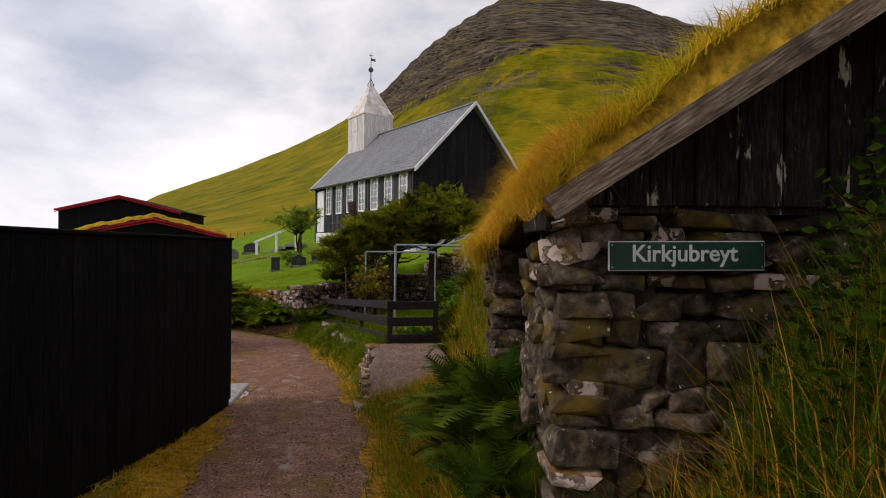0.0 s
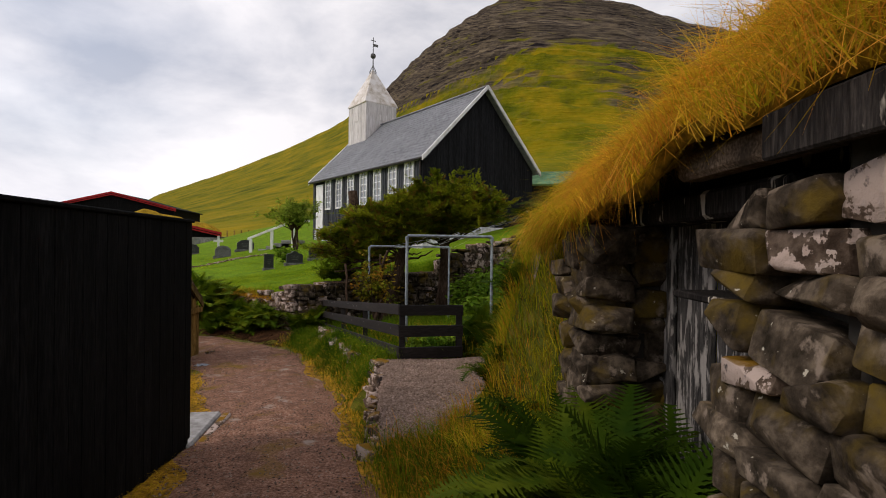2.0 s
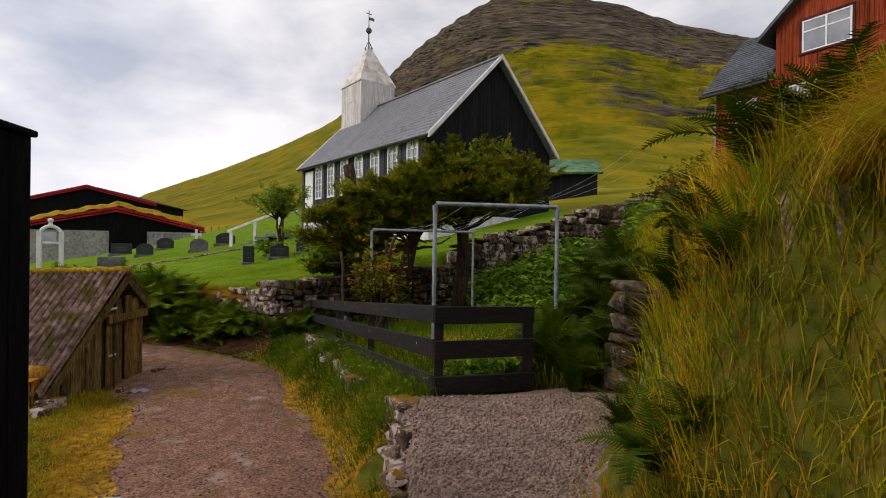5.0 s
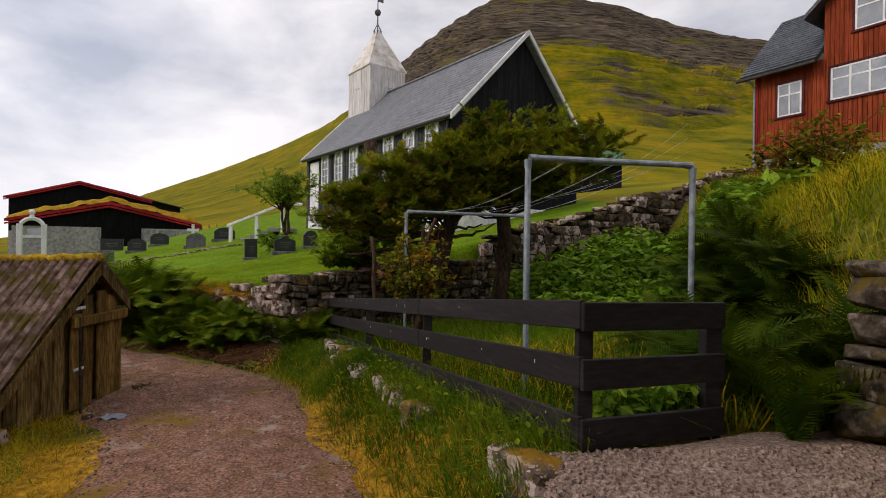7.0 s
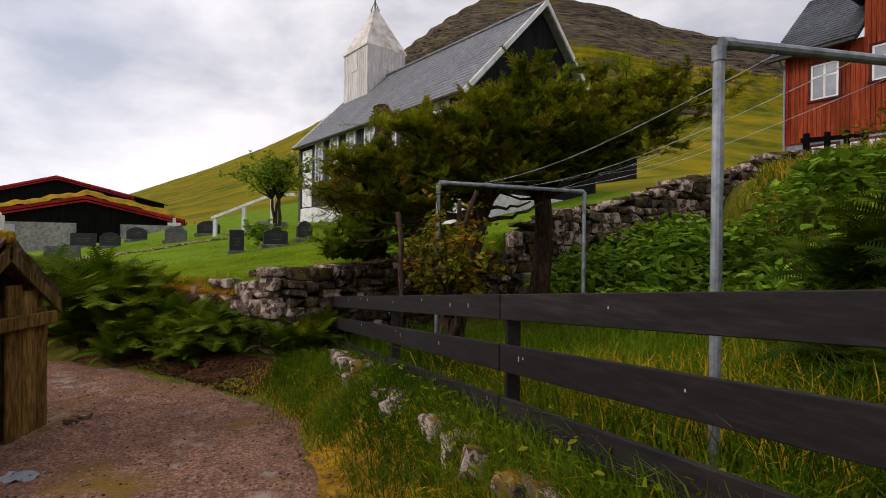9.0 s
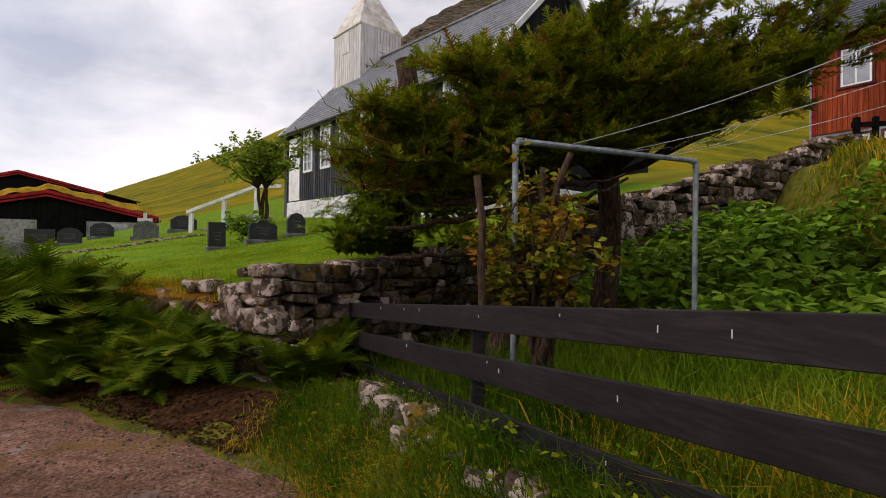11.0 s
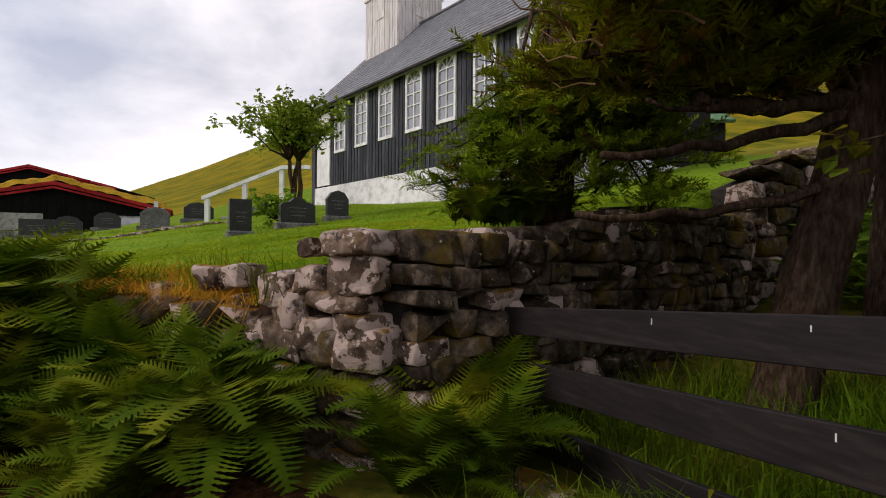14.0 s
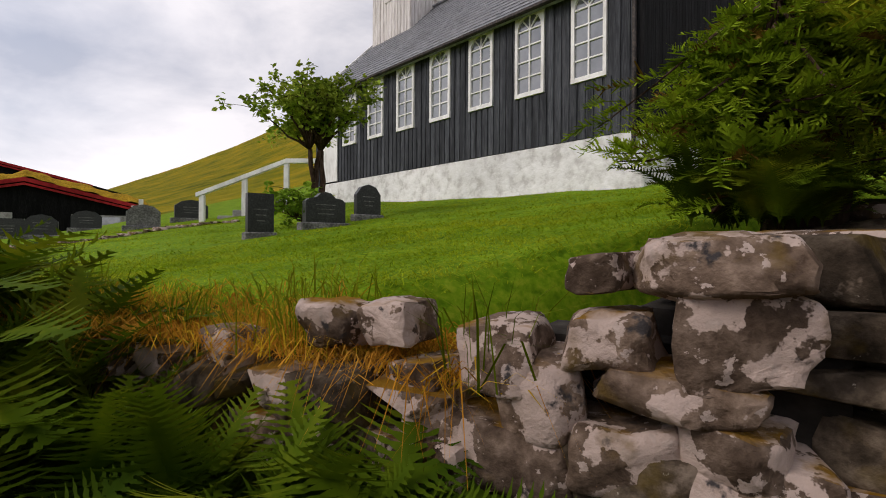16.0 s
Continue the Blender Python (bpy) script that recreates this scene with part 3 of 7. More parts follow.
def rocky(m):
    """Grass on the gentle slopes, layered rock on the steep ones."""
    n, l = m.node_tree.nodes, m.node_tree.links
    b = n["Principled BSDF"]
    old = b.inputs["Base Color"].links[0].from_socket
    geo = n.new("ShaderNodeNewGeometry")
    sx = n.new("ShaderNodeSeparateXYZ")
    l.new(geo.outputs["Position"], sx.inputs["Vector"])
    sn = n.new("ShaderNodeSeparateXYZ")
    l.new(geo.outputs["Normal"], sn.inputs["Vector"])
    nz = n.new("ShaderNodeTexNoise")
    nz.inputs["Scale"].default_value, nz.inputs["Detail"].default_value = 0.012, 6
    l.new(geo.outputs["Position"], nz.inputs["Vector"])
    gn = n.new("ShaderNodeTexNoise")
    gn.inputs["Scale"].default_value, gn.inputs["Detail"].default_value, gn.inputs["Roughness"].default_value = 0.035, 9, 0.7
    l.new(geo.outputs["Position"], gn.inputs["Vector"])
    gr = n.new("ShaderNodeValToRGB")
    gr.color_ramp.elements[0].position, gr.color_ramp.elements[0].color = 0.34, (0.06, 0.075, 0.002, 1)
    gr.color_ramp.elements[1].position, gr.color_ramp.elements[1].color = 0.64, (0.29, 0.2, 0.005, 1)
    gr.color_ramp.elements.new(0.48).color = (0.155, 0.143, 0.003, 1)
    l.new(gn.outputs["Fac"], gr.inputs["Fac"])
    hi = n.new("ShaderNodeMapRange")
    hi.inputs["From Min"].default_value, hi.inputs["From Max"].default_value = 120, 200
    az = n.new("ShaderNodeMapRange")
    az.inputs["From Min"].default_value, az.inputs["From Max"].default_value = -10, 110
    az.inputs["To Min"].default_value, az.inputs["To Max"].default_value = 0, 80
    l.new(sx.outputs["X"], az.inputs["Value"])
    far = n.new("ShaderNodeMapRange")
    far.inputs["From Min"].default_value, far.inputs["From Max"].default_value = -70, -160
    far.inputs["To Min"].default_value, far.inputs["To Max"].default_value = 0, 170
    l.new(sx.outputs["X"], far.inputs["Value"])
    both = n.new("ShaderNodeMath")
    l.new(az.outputs["Result"], both.inputs[0])
    l.new(far.outputs["Result"], both.inputs[1])
    lower = n.new("ShaderNodeMath")
    lower.operation = "SUBTRACT"
    l.new(sx.outputs["Z"], lower.inputs[0])
    l.new(both.outputs[0], lower.inputs[1])
    l.new(lower.outputs[0], hi.inputs["Value"])
    st = n.new("ShaderNodeMapRange")
    st.inputs["From Min"].default_value, st.inputs["From Max"].default_value = 0.93, 0.6
    l.new(sn.outputs["Z"], st.inputs["Value"])
    ad = n.new("ShaderNodeMath")
    ad.operation = "ADD"
    l.new(hi.outputs["Result"], ad.inputs[0])
    l.new(nz.outputs["Fac"], ad.inputs[1])
    a2 = n.new("ShaderNodeMath")
    a2.operation = "MULTIPLY_ADD"
    a2.inputs[1].default_value = 0.5
    l.new(st.outputs["Result"], a2.inputs[0])
    l.new(ad.outputs[0], a2.inputs[2])
    fc = n.new("ShaderNodeMapRange")
    fc.inputs["From Min"].default_value, fc.inputs["From Max"].default_value = 0.95, 1.1
    l.new(a2.outputs[0], fc.inputs["Value"])
    mx = n.new("ShaderNodeMix")
    mx.data_type = "RGBA"
    l.new(fc.outputs["Result"], mx.inputs["Factor"])
    l.new(gr.outputs["Color"], mx.inputs["A"])
    l.new(old, mx.inputs["B"])
    l.new(mx.outputs["Result"], b.inputs["Base Color"])


patched(M_ROCK, (0.14, 0.125, 0.012), 0.022, 0.6, 0.67, stretch=(0.45, 0.45, 2.2))
rocky(M_ROCK)
mv, mf = mountain_mesh()
mountain = raw("backdrop", mv, mf, M_ROCK, smooth_faces=False)
tagged(mountain, "green hillside rising to a dark layered basalt mountain", "mountain", kind="structure")


# ---- stones and dry walls ----
def stone_mesh(seed):
    """A split basalt block: the hull of a knocked-about cube, with worn edges."""
    rng = random.Random(seed)
    bm = bmesh.new()
    for sx in (-1, 1):
        for sy in (-1, 1):
            for sz in (-1, 1):
                if rng.random() < 0.88:
                    bm.verts.new([0.5 * c * rng.uniform(0.68, 1.0) for c in (sx, sy, sz)])
    for k in range(9):
        p = [rng.uniform(-0.42, 0.42) for _ in range(3)]
        p[k % 3] = rng.choice((-1, 1)) * rng.uniform(0.44, 0.54)
        bm.verts.new(p)
    bmesh.ops.convex_hull(bm, input=bm.verts[:])
    bmesh.ops.delete(bm, geom=[v for v in bm.verts if not v.link_faces], context="VERTS")
    bmesh.ops.dissolve_limit(bm, angle_limit=radians(9), verts=bm.verts[:], edges=bm.edges[:])
    bmesh.ops.bevel(bm, geom=bm.edges[:], offset=0.035, segments=2, affect="EDGES", profile=0.6)
    bmesh.ops.triangulate(bm, faces=[f for f in bm.faces if len(f.verts) > 4])
    o = Vector((rng.uniform(-50, 50), rng.uniform(-50, 50), 0))
    for v in bm.verts:
        v.co += noise.noise_vector(v.co * 3.0 + o) * 0.03
    me = bpy.data.meshes.new("stone")
    bm.to_mesh(me)
    bm.free()
    me.shade_smooth()
    me.set_sharp_from_angle(angle=radians(32))
    return me


STONES = {}
for mt in (M_STONE, M_PALE):
    STONES[mt.name] = []
    for k in range(14):
        me = stone_mesh(k * 7 + (0 if mt is M_STONE else 400))
        me.materials.append(mt)
        STONES[mt.name].append(me)


def worn_stone(seed):
    """A larger block with broken faces: a hull, divided and roughened at two scales."""
    rng = random.Random(seed)
    bm = bmesh.new()
    for sx in (-1, 1):
        for sy in (-1, 1):
            for sz in (-1, 1):
                bm.verts.new([0.5 * c * rng.uniform(0.62, 1.0) for c in (sx, sy, sz)])
    for k in range(6):
        p = [rng.uniform(-0.4, 0.4) for _ in range(3)]
        p[k % 3] = rng.choice((-1, 1)) * rng.uniform(0.46, 0.53)
        bm.verts.new(p)
    bmesh.ops.convex_hull(bm, input=bm.verts[:])
    bmesh.ops.delete(bm, geom=[v for v in bm.verts if not v.link_faces], context="VERTS")
    bmesh.ops.bevel(bm, geom=bm.edges[:], offset=0.03, segments=1, affect="EDGES")
    bmesh.ops.triangulate(bm, faces=bm.faces[:])
    for cut in range(2):
        bmesh.ops.subdivide_edges(bm, edges=[e for e in bm.edges if e.calc_length() > 0.09], cuts=1, use_grid_fill=True)
        bmesh.ops.triangulate(bm, faces=[f for f in bm.faces if len(f.verts) > 3])
    o = Vector((rng.uniform(-50, 50), rng.uniform(-50, 50), 0))
    for v in bm.verts:
        v.co += noise.noise_vector(v.co * 2.2 + o) * 0.09 + noise.noise_vector(v.co * 6.5 + o) * 0.032
    me = bpy.data.meshes.new("stone")
    bm.to_mesh(me)
    bm.free()
    me.shade_smooth()
    me.set_sharp_from_angle(angle=radians(38))
    me.materials.append(M_PALE)
    return me


WORN = [worn_stone(900 + k) for k in range(12)]


def lay_stone(parent, m, rng, material=M_STONE):
    ob = new("stone", rng.choice(STONES[material.name]))
    ob.parent = parent
    ob.matrix_basis = m
    return ob


def dry_wall(name, a, b, low, high, thick, rng, label, size=(0.17, 0.5), course=(0.12, 0.24), pale=0.0, cap=0.0, both=False, category="stone wall", proud=0.03):
    """A dry-stone wall from a to b. low and high give the foot and the top at each length. Its face looks to the right of a to b."""
    a, b = Vector((*a, 0)), Vector((*b, 0))
    length = (b - a).length
    d = (b - a).normalized()
    nrm = Vector((d.y, -d.x, 0))
    wall = thing(name, label, category, kind="structure")
    n = max(2, int(length / 0.4))
    cv, cf = [], []
    for i in range(n + 1):
        s = length * i / n
        p = a + d * s
        for off, zz in ((-0.12, low(s) - 0.3), (-0.12, high(s) - 0.1), (-thick, high(s) - 0.1), (-thick, low(s) - 0.3)):
            q = p + nrm * off
            cv.append((q.x, q.y, zz))
    for i in range(n):
        for k in range(4):
            k2 = (k + 1) % 4
            cf.append((i * 4 + k, i * 4 + k2, i * 4 + 4 + k2, i * 4 + 4 + k))
    cf += [(3, 2, 1, 0), (n * 4, n * 4 + 1, n * 4 + 2, n * 4 + 3)]
    # added dark core: paints the shade seen between the stones
    raw("core", cv, cf, M_CORESHADE, wall)
    sides = ((nrm, 0.0), (-nrm, thick - 0.1)) if both else ((nrm, 0.0),)
    for nn, back in sides:
        z = min(low(s * length / 6) for s in range(7)) - 0.1
        top = max(high(s * length / 6) for s in range(7))
        while z < top:
            h = rng.uniform(*course)
            s = -rng.uniform(0, 0.15)
            while s < length:
                w = rng.uniform(*size) * (1.2 if h > 0.19 else 0.9)
                mid = min(max(s + w / 2, 0), length)
                if low(mid) - 0.15 < z + h / 2 and z + h * 0.55 < high(mid) and mid < length + 0.05:
                    hh = h * rng.uniform(0.85, 1.25)
                    dep = rng.uniform(0.24, 0.34)
                    p = a + d * mid + nn * (proud + rng.uniform(-0.035, 0.045) - dep * 0.36)
                    if back:
                        p = a + d * mid - nrm * (thick - 0.1) + nn * (rng.uniform(-0.02, 0.05) - dep * 0.1)
                    m = Matrix.Translation((p.x, p.y, z + h / 2 + rng.uniform(-0.02, 0.02))) @ Matrix.Rotation(math.atan2(d.y, d.x) + rng.uniform(-0.12, 0.12) + (math.pi if rng.random() < 0.5 else 0), 4, "Z") @ Matrix.Rotation(rng.uniform(-0.13, 0.13), 4, "Y") @ Matrix.Rotation(rng.uniform(-0.12, 0.12), 4, "X") @ Matrix.Diagonal((w * 1.03, dep * 1.25, hh * 1.06, 1))
                    lay_stone(wall, m, rng, M_PALE if rng.random() < pale else M_STONE)
                s += w * 0.98
            z += h * 0.97
    if cap:
        s = 0.0
        while s < length:
            w = rng.uniform(0.3, 0.65)
            mid = min(s + w / 2, length)
            p = a + d * mid - nrm * (thick * 0.42)
            m = Matrix.Translation((p.x, p.y, high(mid) - 0.02 + rng.uniform(-0.02, 0.03))) @ Matrix.Rotation(math.atan2(d.y, d.x) + rng.uniform(-0.1, 0.1), 4, "Z") @ Matrix.Rotation(rng.uniform(-0.06, 0.06), 4, "Y") @ Matrix.Diagonal((w * 1.1, thick * 1.15, cap * rng.uniform(0.8, 1.3), 1))
            lay_stone(wall, m, rng, M_PALE if rng.random() < pale else M_STONE)
            s += w
    return wall


def gz(x, y):
    return float(ground_z(x, y))


rng = random.Random(11)
# churchyard wall along the lane, and its return under the trees
wl_end = CORNER + WING_L * 13
dry_wall("wall_churchyard_lane", wl_end, CORNER + WING_L * 0.95, lambda s: -1.15, lambda s: -0.1, 0.5, rng,
         "low dry-stone churchyard wall with pink lichen and ferns", size=(0.16, 0.38), course=(0.13, 0.24), pale=0.75)
wr_end = CORNER + WING_R * 5.0
# few pale stones: part of the trees' shade is put into the stone mix
dry_wall("wall_churchyard_garden", CORNER + WING_R * 0.2, wr_end, lambda s: -1.15 + 0.12 * s, lambda s: 0.2 + 0.11 * min(s, 3), 0.55, rng,
         "dry-stone retaining wall under the conifers, darker stones for tree shade", size=(0.13, 0.36), course=(0.1, 0.21), pale=0.12, cap=0.17)
dry_wall("wall_garden_upper", UP_A, UP_B, lambda s: gz(UP_A[0] + 0.91 * s, UP_A[1] + 0.41 * s - 0.5) - 0.1, lambda s: 1.05 + s * 0.255 + 0.06 * math.sin(s * 1.7), 0.55, rng,
         "grey dry-stone garden wall climbing to the red house", size=(0.2, 0.5), course=(0.16, 0.3), pale=0.5, cap=0.14)
# corner of larger stones: length along the wall, level, width, height
pier = thing("wall_churchyard_corner", "corner of large stacked stones with pink lichen", "stone wall", kind="structure")
# added dark block behind the corner stones, painting the shade in their gaps
part("core", box(-0.05, 0.75, 0.2, 0.5, -1.25, 0.02, Matrix.Translation((CORNER[0], CORNER[1], 0)) @ Matrix.Rotation(math.atan2(WING_L[1], WING_L[0]), 4, "Z") @ Matrix.Diagonal((1, -1, 1, 1))), M_CORESHADE, pier)
CORNER_STONES = (
    (0.51, 0.22, 0.16, 0.10),
    (0.24, 0.24, 0.39, 0.14),
    (0.48, 0.04, 0.22, 0.15),
    (0.18, 0.07, 0.27, 0.23),
    (0.33, -0.07, 0.33, 0.11),
    (0.45, -0.24, 0.27, 0.19),
    (0.18, -0.21, 0.25, 0.19),
    (0.68, -0.14, 0.24, 0.26),
    (0.79, -0.02, 0.22, 0.19),
    (1.16, 0.04, 0.19, 0.14),
    (1.42, 0.02, 0.19, 0.16),
    (1.96, -0.13, 0.21, 0.18),
    (1.06, -0.12, 0.22, 0.11),
    (1.01, -0.29, 0.22, 0.21),
    (0.86, -0.28, 0.22, 0.15),
    (0.74, -0.33, 0.18, 0.11),
)
for k, (s, z, w, h) in enumerate(CORNER_STONES):
    dep = 0.38 if w > 0.3 else 0.26
    q = CORNER + WING_L * s + np.array((0.558, 0.83)) * (dep * 0.42 - 0.03)
    m = Matrix.Translation((q[0], q[1], z)) @ Matrix.Rotation(math.atan2(WING_L[1], WING_L[0]) + rng.uniform(-0.12, 0.12), 4, "Z") @ Matrix.Rotation(rng.uniform(-0.13, 0.13), 4, "Y") @ Matrix.Diagonal((w * 1.14, dep * 1.05, h * 1.16, 1))
    big = lay_stone(pier, m, rng, M_PALE)
    big.data = WORN[k % 12]
z = -1.2
while z < -0.3:
    h = rng.uniform(0.15, 0.24)
    for s in (0.12, 0.45, 0.75):
        w = rng.uniform(0.26, 0.4)
        q = CORNER + WING_L * (s + rng.uniform(-0.05, 0.05)) + np.array((0.558, 0.83)) * 0.12
        m = Matrix.Translation((q[0], q[1], z + h / 2)) @ Matrix.Rotation(math.atan2(WING_L[1], WING_L[0]) + rng.uniform(-0.15, 0.15), 4, "Z") @ Matrix.Rotation(rng.uniform(-0.1, 0.1), 4, "Y") @ Matrix.Diagonal((w, 0.36, h * 1.05, 1))
        lay_stone(pier, m, rng, M_PALE if rng.random() < 0.8 else M_STONE)
    z += h

# stones that carry the terrace and lie along the verge
kerb = thing("terrace_edge_stones", "rough stones holding the gravel terrace above the lane", "stone edging", kind="structure")
for i in range(64):
    y = 7.05 + i * 0.138
    t = (y - 9.35) / 6.95
    x = -1.0 - 2.8 * t - 0.26 - rng.uniform(0, 0.08)
    if y < 9.5:
        x = float(np.interp(y, [6.6, 7.2, 8.9, 9.5], [-0.8, -0.86, -1.1, -1.15])) - 0.2 - rng.uniform(0, 0.06)
    if 9.3 < y < 10.4 or (10.4 <= y < 13.6 and rng.random() < 0.75):
        continue
    s = rng.uniform(0.1, 0.24) * (0.75 if 8.9 < y < 9.6 else 1.0)
    zz = gz(x + 0.1, y) + (rng.uniform(-0.17, -0.07) if y < 9.5 else -0.04)
    m = Matrix.Translation((x, y, zz)) @ Euler((rng.uniform(-0.4, 0.4), rng.uniform(-0.4, 0.4), rng.uniform(0, 6))).to_matrix().to_4x4() @ Matrix.Diagonal((s, s * 1.1, s * rng.uniform(0.7, 1.1), 1))
    lay_stone(kerb, m, rng, M_PALE if rng.random() < 0.75 else M_STONE)

for x, y, w, h in ((-1.3, 9.28, 0.42, 0.3), (-1.22, 8.9, 0.34, 0.26), (-1.36, 9.6, 0.26, 0.24), (-2.3, 11.95, 0.3, 0.26), (-2.18, 11.65, 0.2, 0.22), (-1.95, 10.95, 0.22, 0.22), (-3.05, 13.9, 0.3, 0.24), (-3.25, 14.3, 0.34, 0.26), (-3.4, 14.75, 0.3, 0.28)):
    st = lay_stone(kerb, Matrix.Translation((x, y, gz(x + 0.1, y) + (0.02 if y > 13 else -0.09))) @ Matrix.Rotation(1.95 + rng.uniform(-0.1, 0.1), 4, "Z") @ Matrix.Diagonal((w, 0.26, h, 1)), rng, M_PALE)
    st.data = WORN[int(y * 10) % 12]

# gravel terrace
gxs, gys = np.arange(-1.6, 2.2, 0.06), np.arange(6.7, 9.9, 0.06)


def gravel_z(x, y):
    f = terrace_edge(x, y)
    edge = smoothstep(-0.24, -0.12, f) * smoothstep(6.95, 7.15, y + 0.06 * wavy(x, y, 6)) * (1 - smoothstep(9.3, 9.48, y - 0.34 * np.clip(x + 1, 0, 1.2)))
    right = 1 - smoothstep(0.0, 0.25, x - np.interp(y, [7, 8.2, 8.9, 9.3, 9.5], [-0.45, 0.0, 0.35, 0.9, 1.2]) - 0.08 * wavy(x, y, 5))
    return ground_z(x, y) + 0.035 * edge * right - 0.05 * (1 - edge * right)


gr_ob, _, _ = sheet("pavement", gxs, gys, gravel_z, M_GRAVEL)
tagged(gr_ob, "pale crushed gravel terrace before the fence", "gravel", kind="structure")


# ---- church ----
CH = pose(-1.273, 22.729, 0, 0, 0, 37.628)
CW, CL, EAVE, RIDGE, PLINTH = 7.18, 11.86, 5.2, 8.79, 2.35
church = thing("church", "small black tarred timber church with white windows and slate roof", "church", CH)
X0, X1, Y0, Y1 = 0.25, CW - 0.25, 0.3, CL - 0.25
part("plinth", box(X0 - 0.05, X1 + 0.05, Y0 - 0.05, Y1 + 0.05, 0.2, PLINTH, bevel=0.03), M_PLINTH, church, "limewashed rubble plinth")


def prism(profile, y0, y1):
    """A profile of (x, z) drawn out along y."""
    bm = bmesh.new()
    lo = [bm.verts.new((x, y0, z)) for x, z in profile]
    hi = [bm.verts.new((x, y1, z)) for x, z in profile]
    n = len(profile)
    for i in range(n):
        bm.faces.new((lo[i], lo[(i + 1) % n], hi[(i + 1) % n], hi[i]))
    bm.faces.new(lo[::-1])
    bm.faces.new(hi)
    bmesh.ops.recalc_face_normals(bm, faces=bm.faces[:])
    return bm


slope = (RIDGE - EAVE) / (CW / 2)
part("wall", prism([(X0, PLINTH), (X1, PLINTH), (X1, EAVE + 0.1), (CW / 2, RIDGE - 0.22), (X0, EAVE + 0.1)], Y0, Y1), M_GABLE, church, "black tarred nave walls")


def church_window():
    """Returns the meshes of one arched window, 0.74 wide and 1.74 high, in its own plane x (right) and z (up), facing -y."""
    w, h, t = 0.37, 1.74, 0.07
    bm = bmesh.new()
    add_box(bm, -w, w, -0.05, 0.02, 0, 0.09)
    add_box(bm, -w, -w + t, -0.045, 0.02, 0.09, h)
    add_box(bm, w - t, w, -0.045, 0.02, 0.09, h)
    r = w - t
    zc = h - 0.06 - r
    # spandrels over the arch
    n = 10
    for i in range(n):
        a0, a1 = math.pi * i / n, math.pi * (i + 1) / n
        pts = [(r * math.cos(a0), zc + r * math.sin(a0)), (r * math.cos(a1), zc + r * math.sin(a1)), (r * math.cos(a1), h), (r * math.cos(a0), h)]
        f = [bm.verts.new((x, -0.045, z)) for x, z in pts] + [bm.verts.new((x, 0.02, z)) for x, z in pts]
        for q in ((0, 1, 2, 3), (7, 6, 5, 4), (0, 4, 5, 1), (2, 6, 7, 3), (1, 5, 6, 2), (3, 7, 4, 0)):
            bm.faces.new([f[k] for k in q])
    bmesh.ops.recalc_face_normals(bm, faces=bm.faces[:])
    bars = bmesh.new()
    add_box(bars, -0.016, 0.016, -0.03, 0.0, 0.09, zc)
    for k in range(1, 5):
        zz = 0.09 + (zc - 0.09) * k / 4
        add_box(bars, -r, r, -0.028, 0.0, zz - 0.014, zz + 0.014)
    for a in (50, 90, 130):
        add_box(bars, 0, r * 0.97, -0.027, 0.0, -0.012, 0.012, Matrix.Translation((0, 0, zc)) @ Matrix.Rotation(-radians(a), 4, "Y"))
    pane = bmesh.new()
    add_box(pane, -r - 0.02, r + 0.02, 0.0, 0.012, 0.06, h - 0.02)
    out = []
    for nm, b in (("window_frame", bm), ("glazing_bar", bars), ("pane", pane)):
        me = bpy.data.meshes.new(nm)
        b.to_mesh(me)
        b.free()
        me.materials.append(M_GLASS if nm == "pane" else M_WHITE)
        out.append((nm, me))
    return out


WIN = church_window()
for k in range(7):
    mid = 1.31 + 1.372 * k
    w = new("window", None)
    w.parent = church
    w.matrix_basis = pose(X0 - 0.035, mid, 3.43, 0, 0, -90)
    w["label"] = "white arched church window with small panes"
    for nm, me in WIN:
        o = new(nm, me)
        o.parent = w
# boards of the long wall, between and under the windows
board_meshes = {}


def board(parent, name, w, t, h, material, m):
    key = (round(w, 3), round(t, 3), round(h, 2), material.name)
    if key not in board_meshes:
        bm = box(-w / 2, w / 2, -t / 2, t / 2, 0, h, bevel=min(w, t) * 0.2)
        me = bpy.data.meshes.new(name)
        bm.to_mesh(me)
        bm.free()
        me.materials.append(material)
        board_meshes[key] = me
    ob = new(name, board_meshes[key])
    ob.parent = parent
    ob.matrix_basis = m
    return ob


# paler tar on this side stands for the light falling on it
side = part("side_wall", box(X0 - 0.03, X0, Y0, 10.1, PLINTH, EAVE + 0.15), M_CHTAR, church, "tarred vertical boarding, greyed for the light it catches")
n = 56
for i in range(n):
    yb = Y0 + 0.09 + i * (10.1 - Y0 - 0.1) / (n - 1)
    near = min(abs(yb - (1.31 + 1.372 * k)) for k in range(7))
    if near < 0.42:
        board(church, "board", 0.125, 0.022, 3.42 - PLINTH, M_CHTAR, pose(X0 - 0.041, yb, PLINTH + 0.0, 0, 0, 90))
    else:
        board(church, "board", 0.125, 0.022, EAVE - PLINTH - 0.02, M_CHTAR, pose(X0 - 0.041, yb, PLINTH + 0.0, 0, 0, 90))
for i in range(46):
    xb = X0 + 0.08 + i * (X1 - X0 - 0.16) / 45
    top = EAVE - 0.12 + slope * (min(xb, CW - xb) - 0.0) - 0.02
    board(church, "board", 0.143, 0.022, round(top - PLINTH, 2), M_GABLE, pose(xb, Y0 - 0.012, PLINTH))
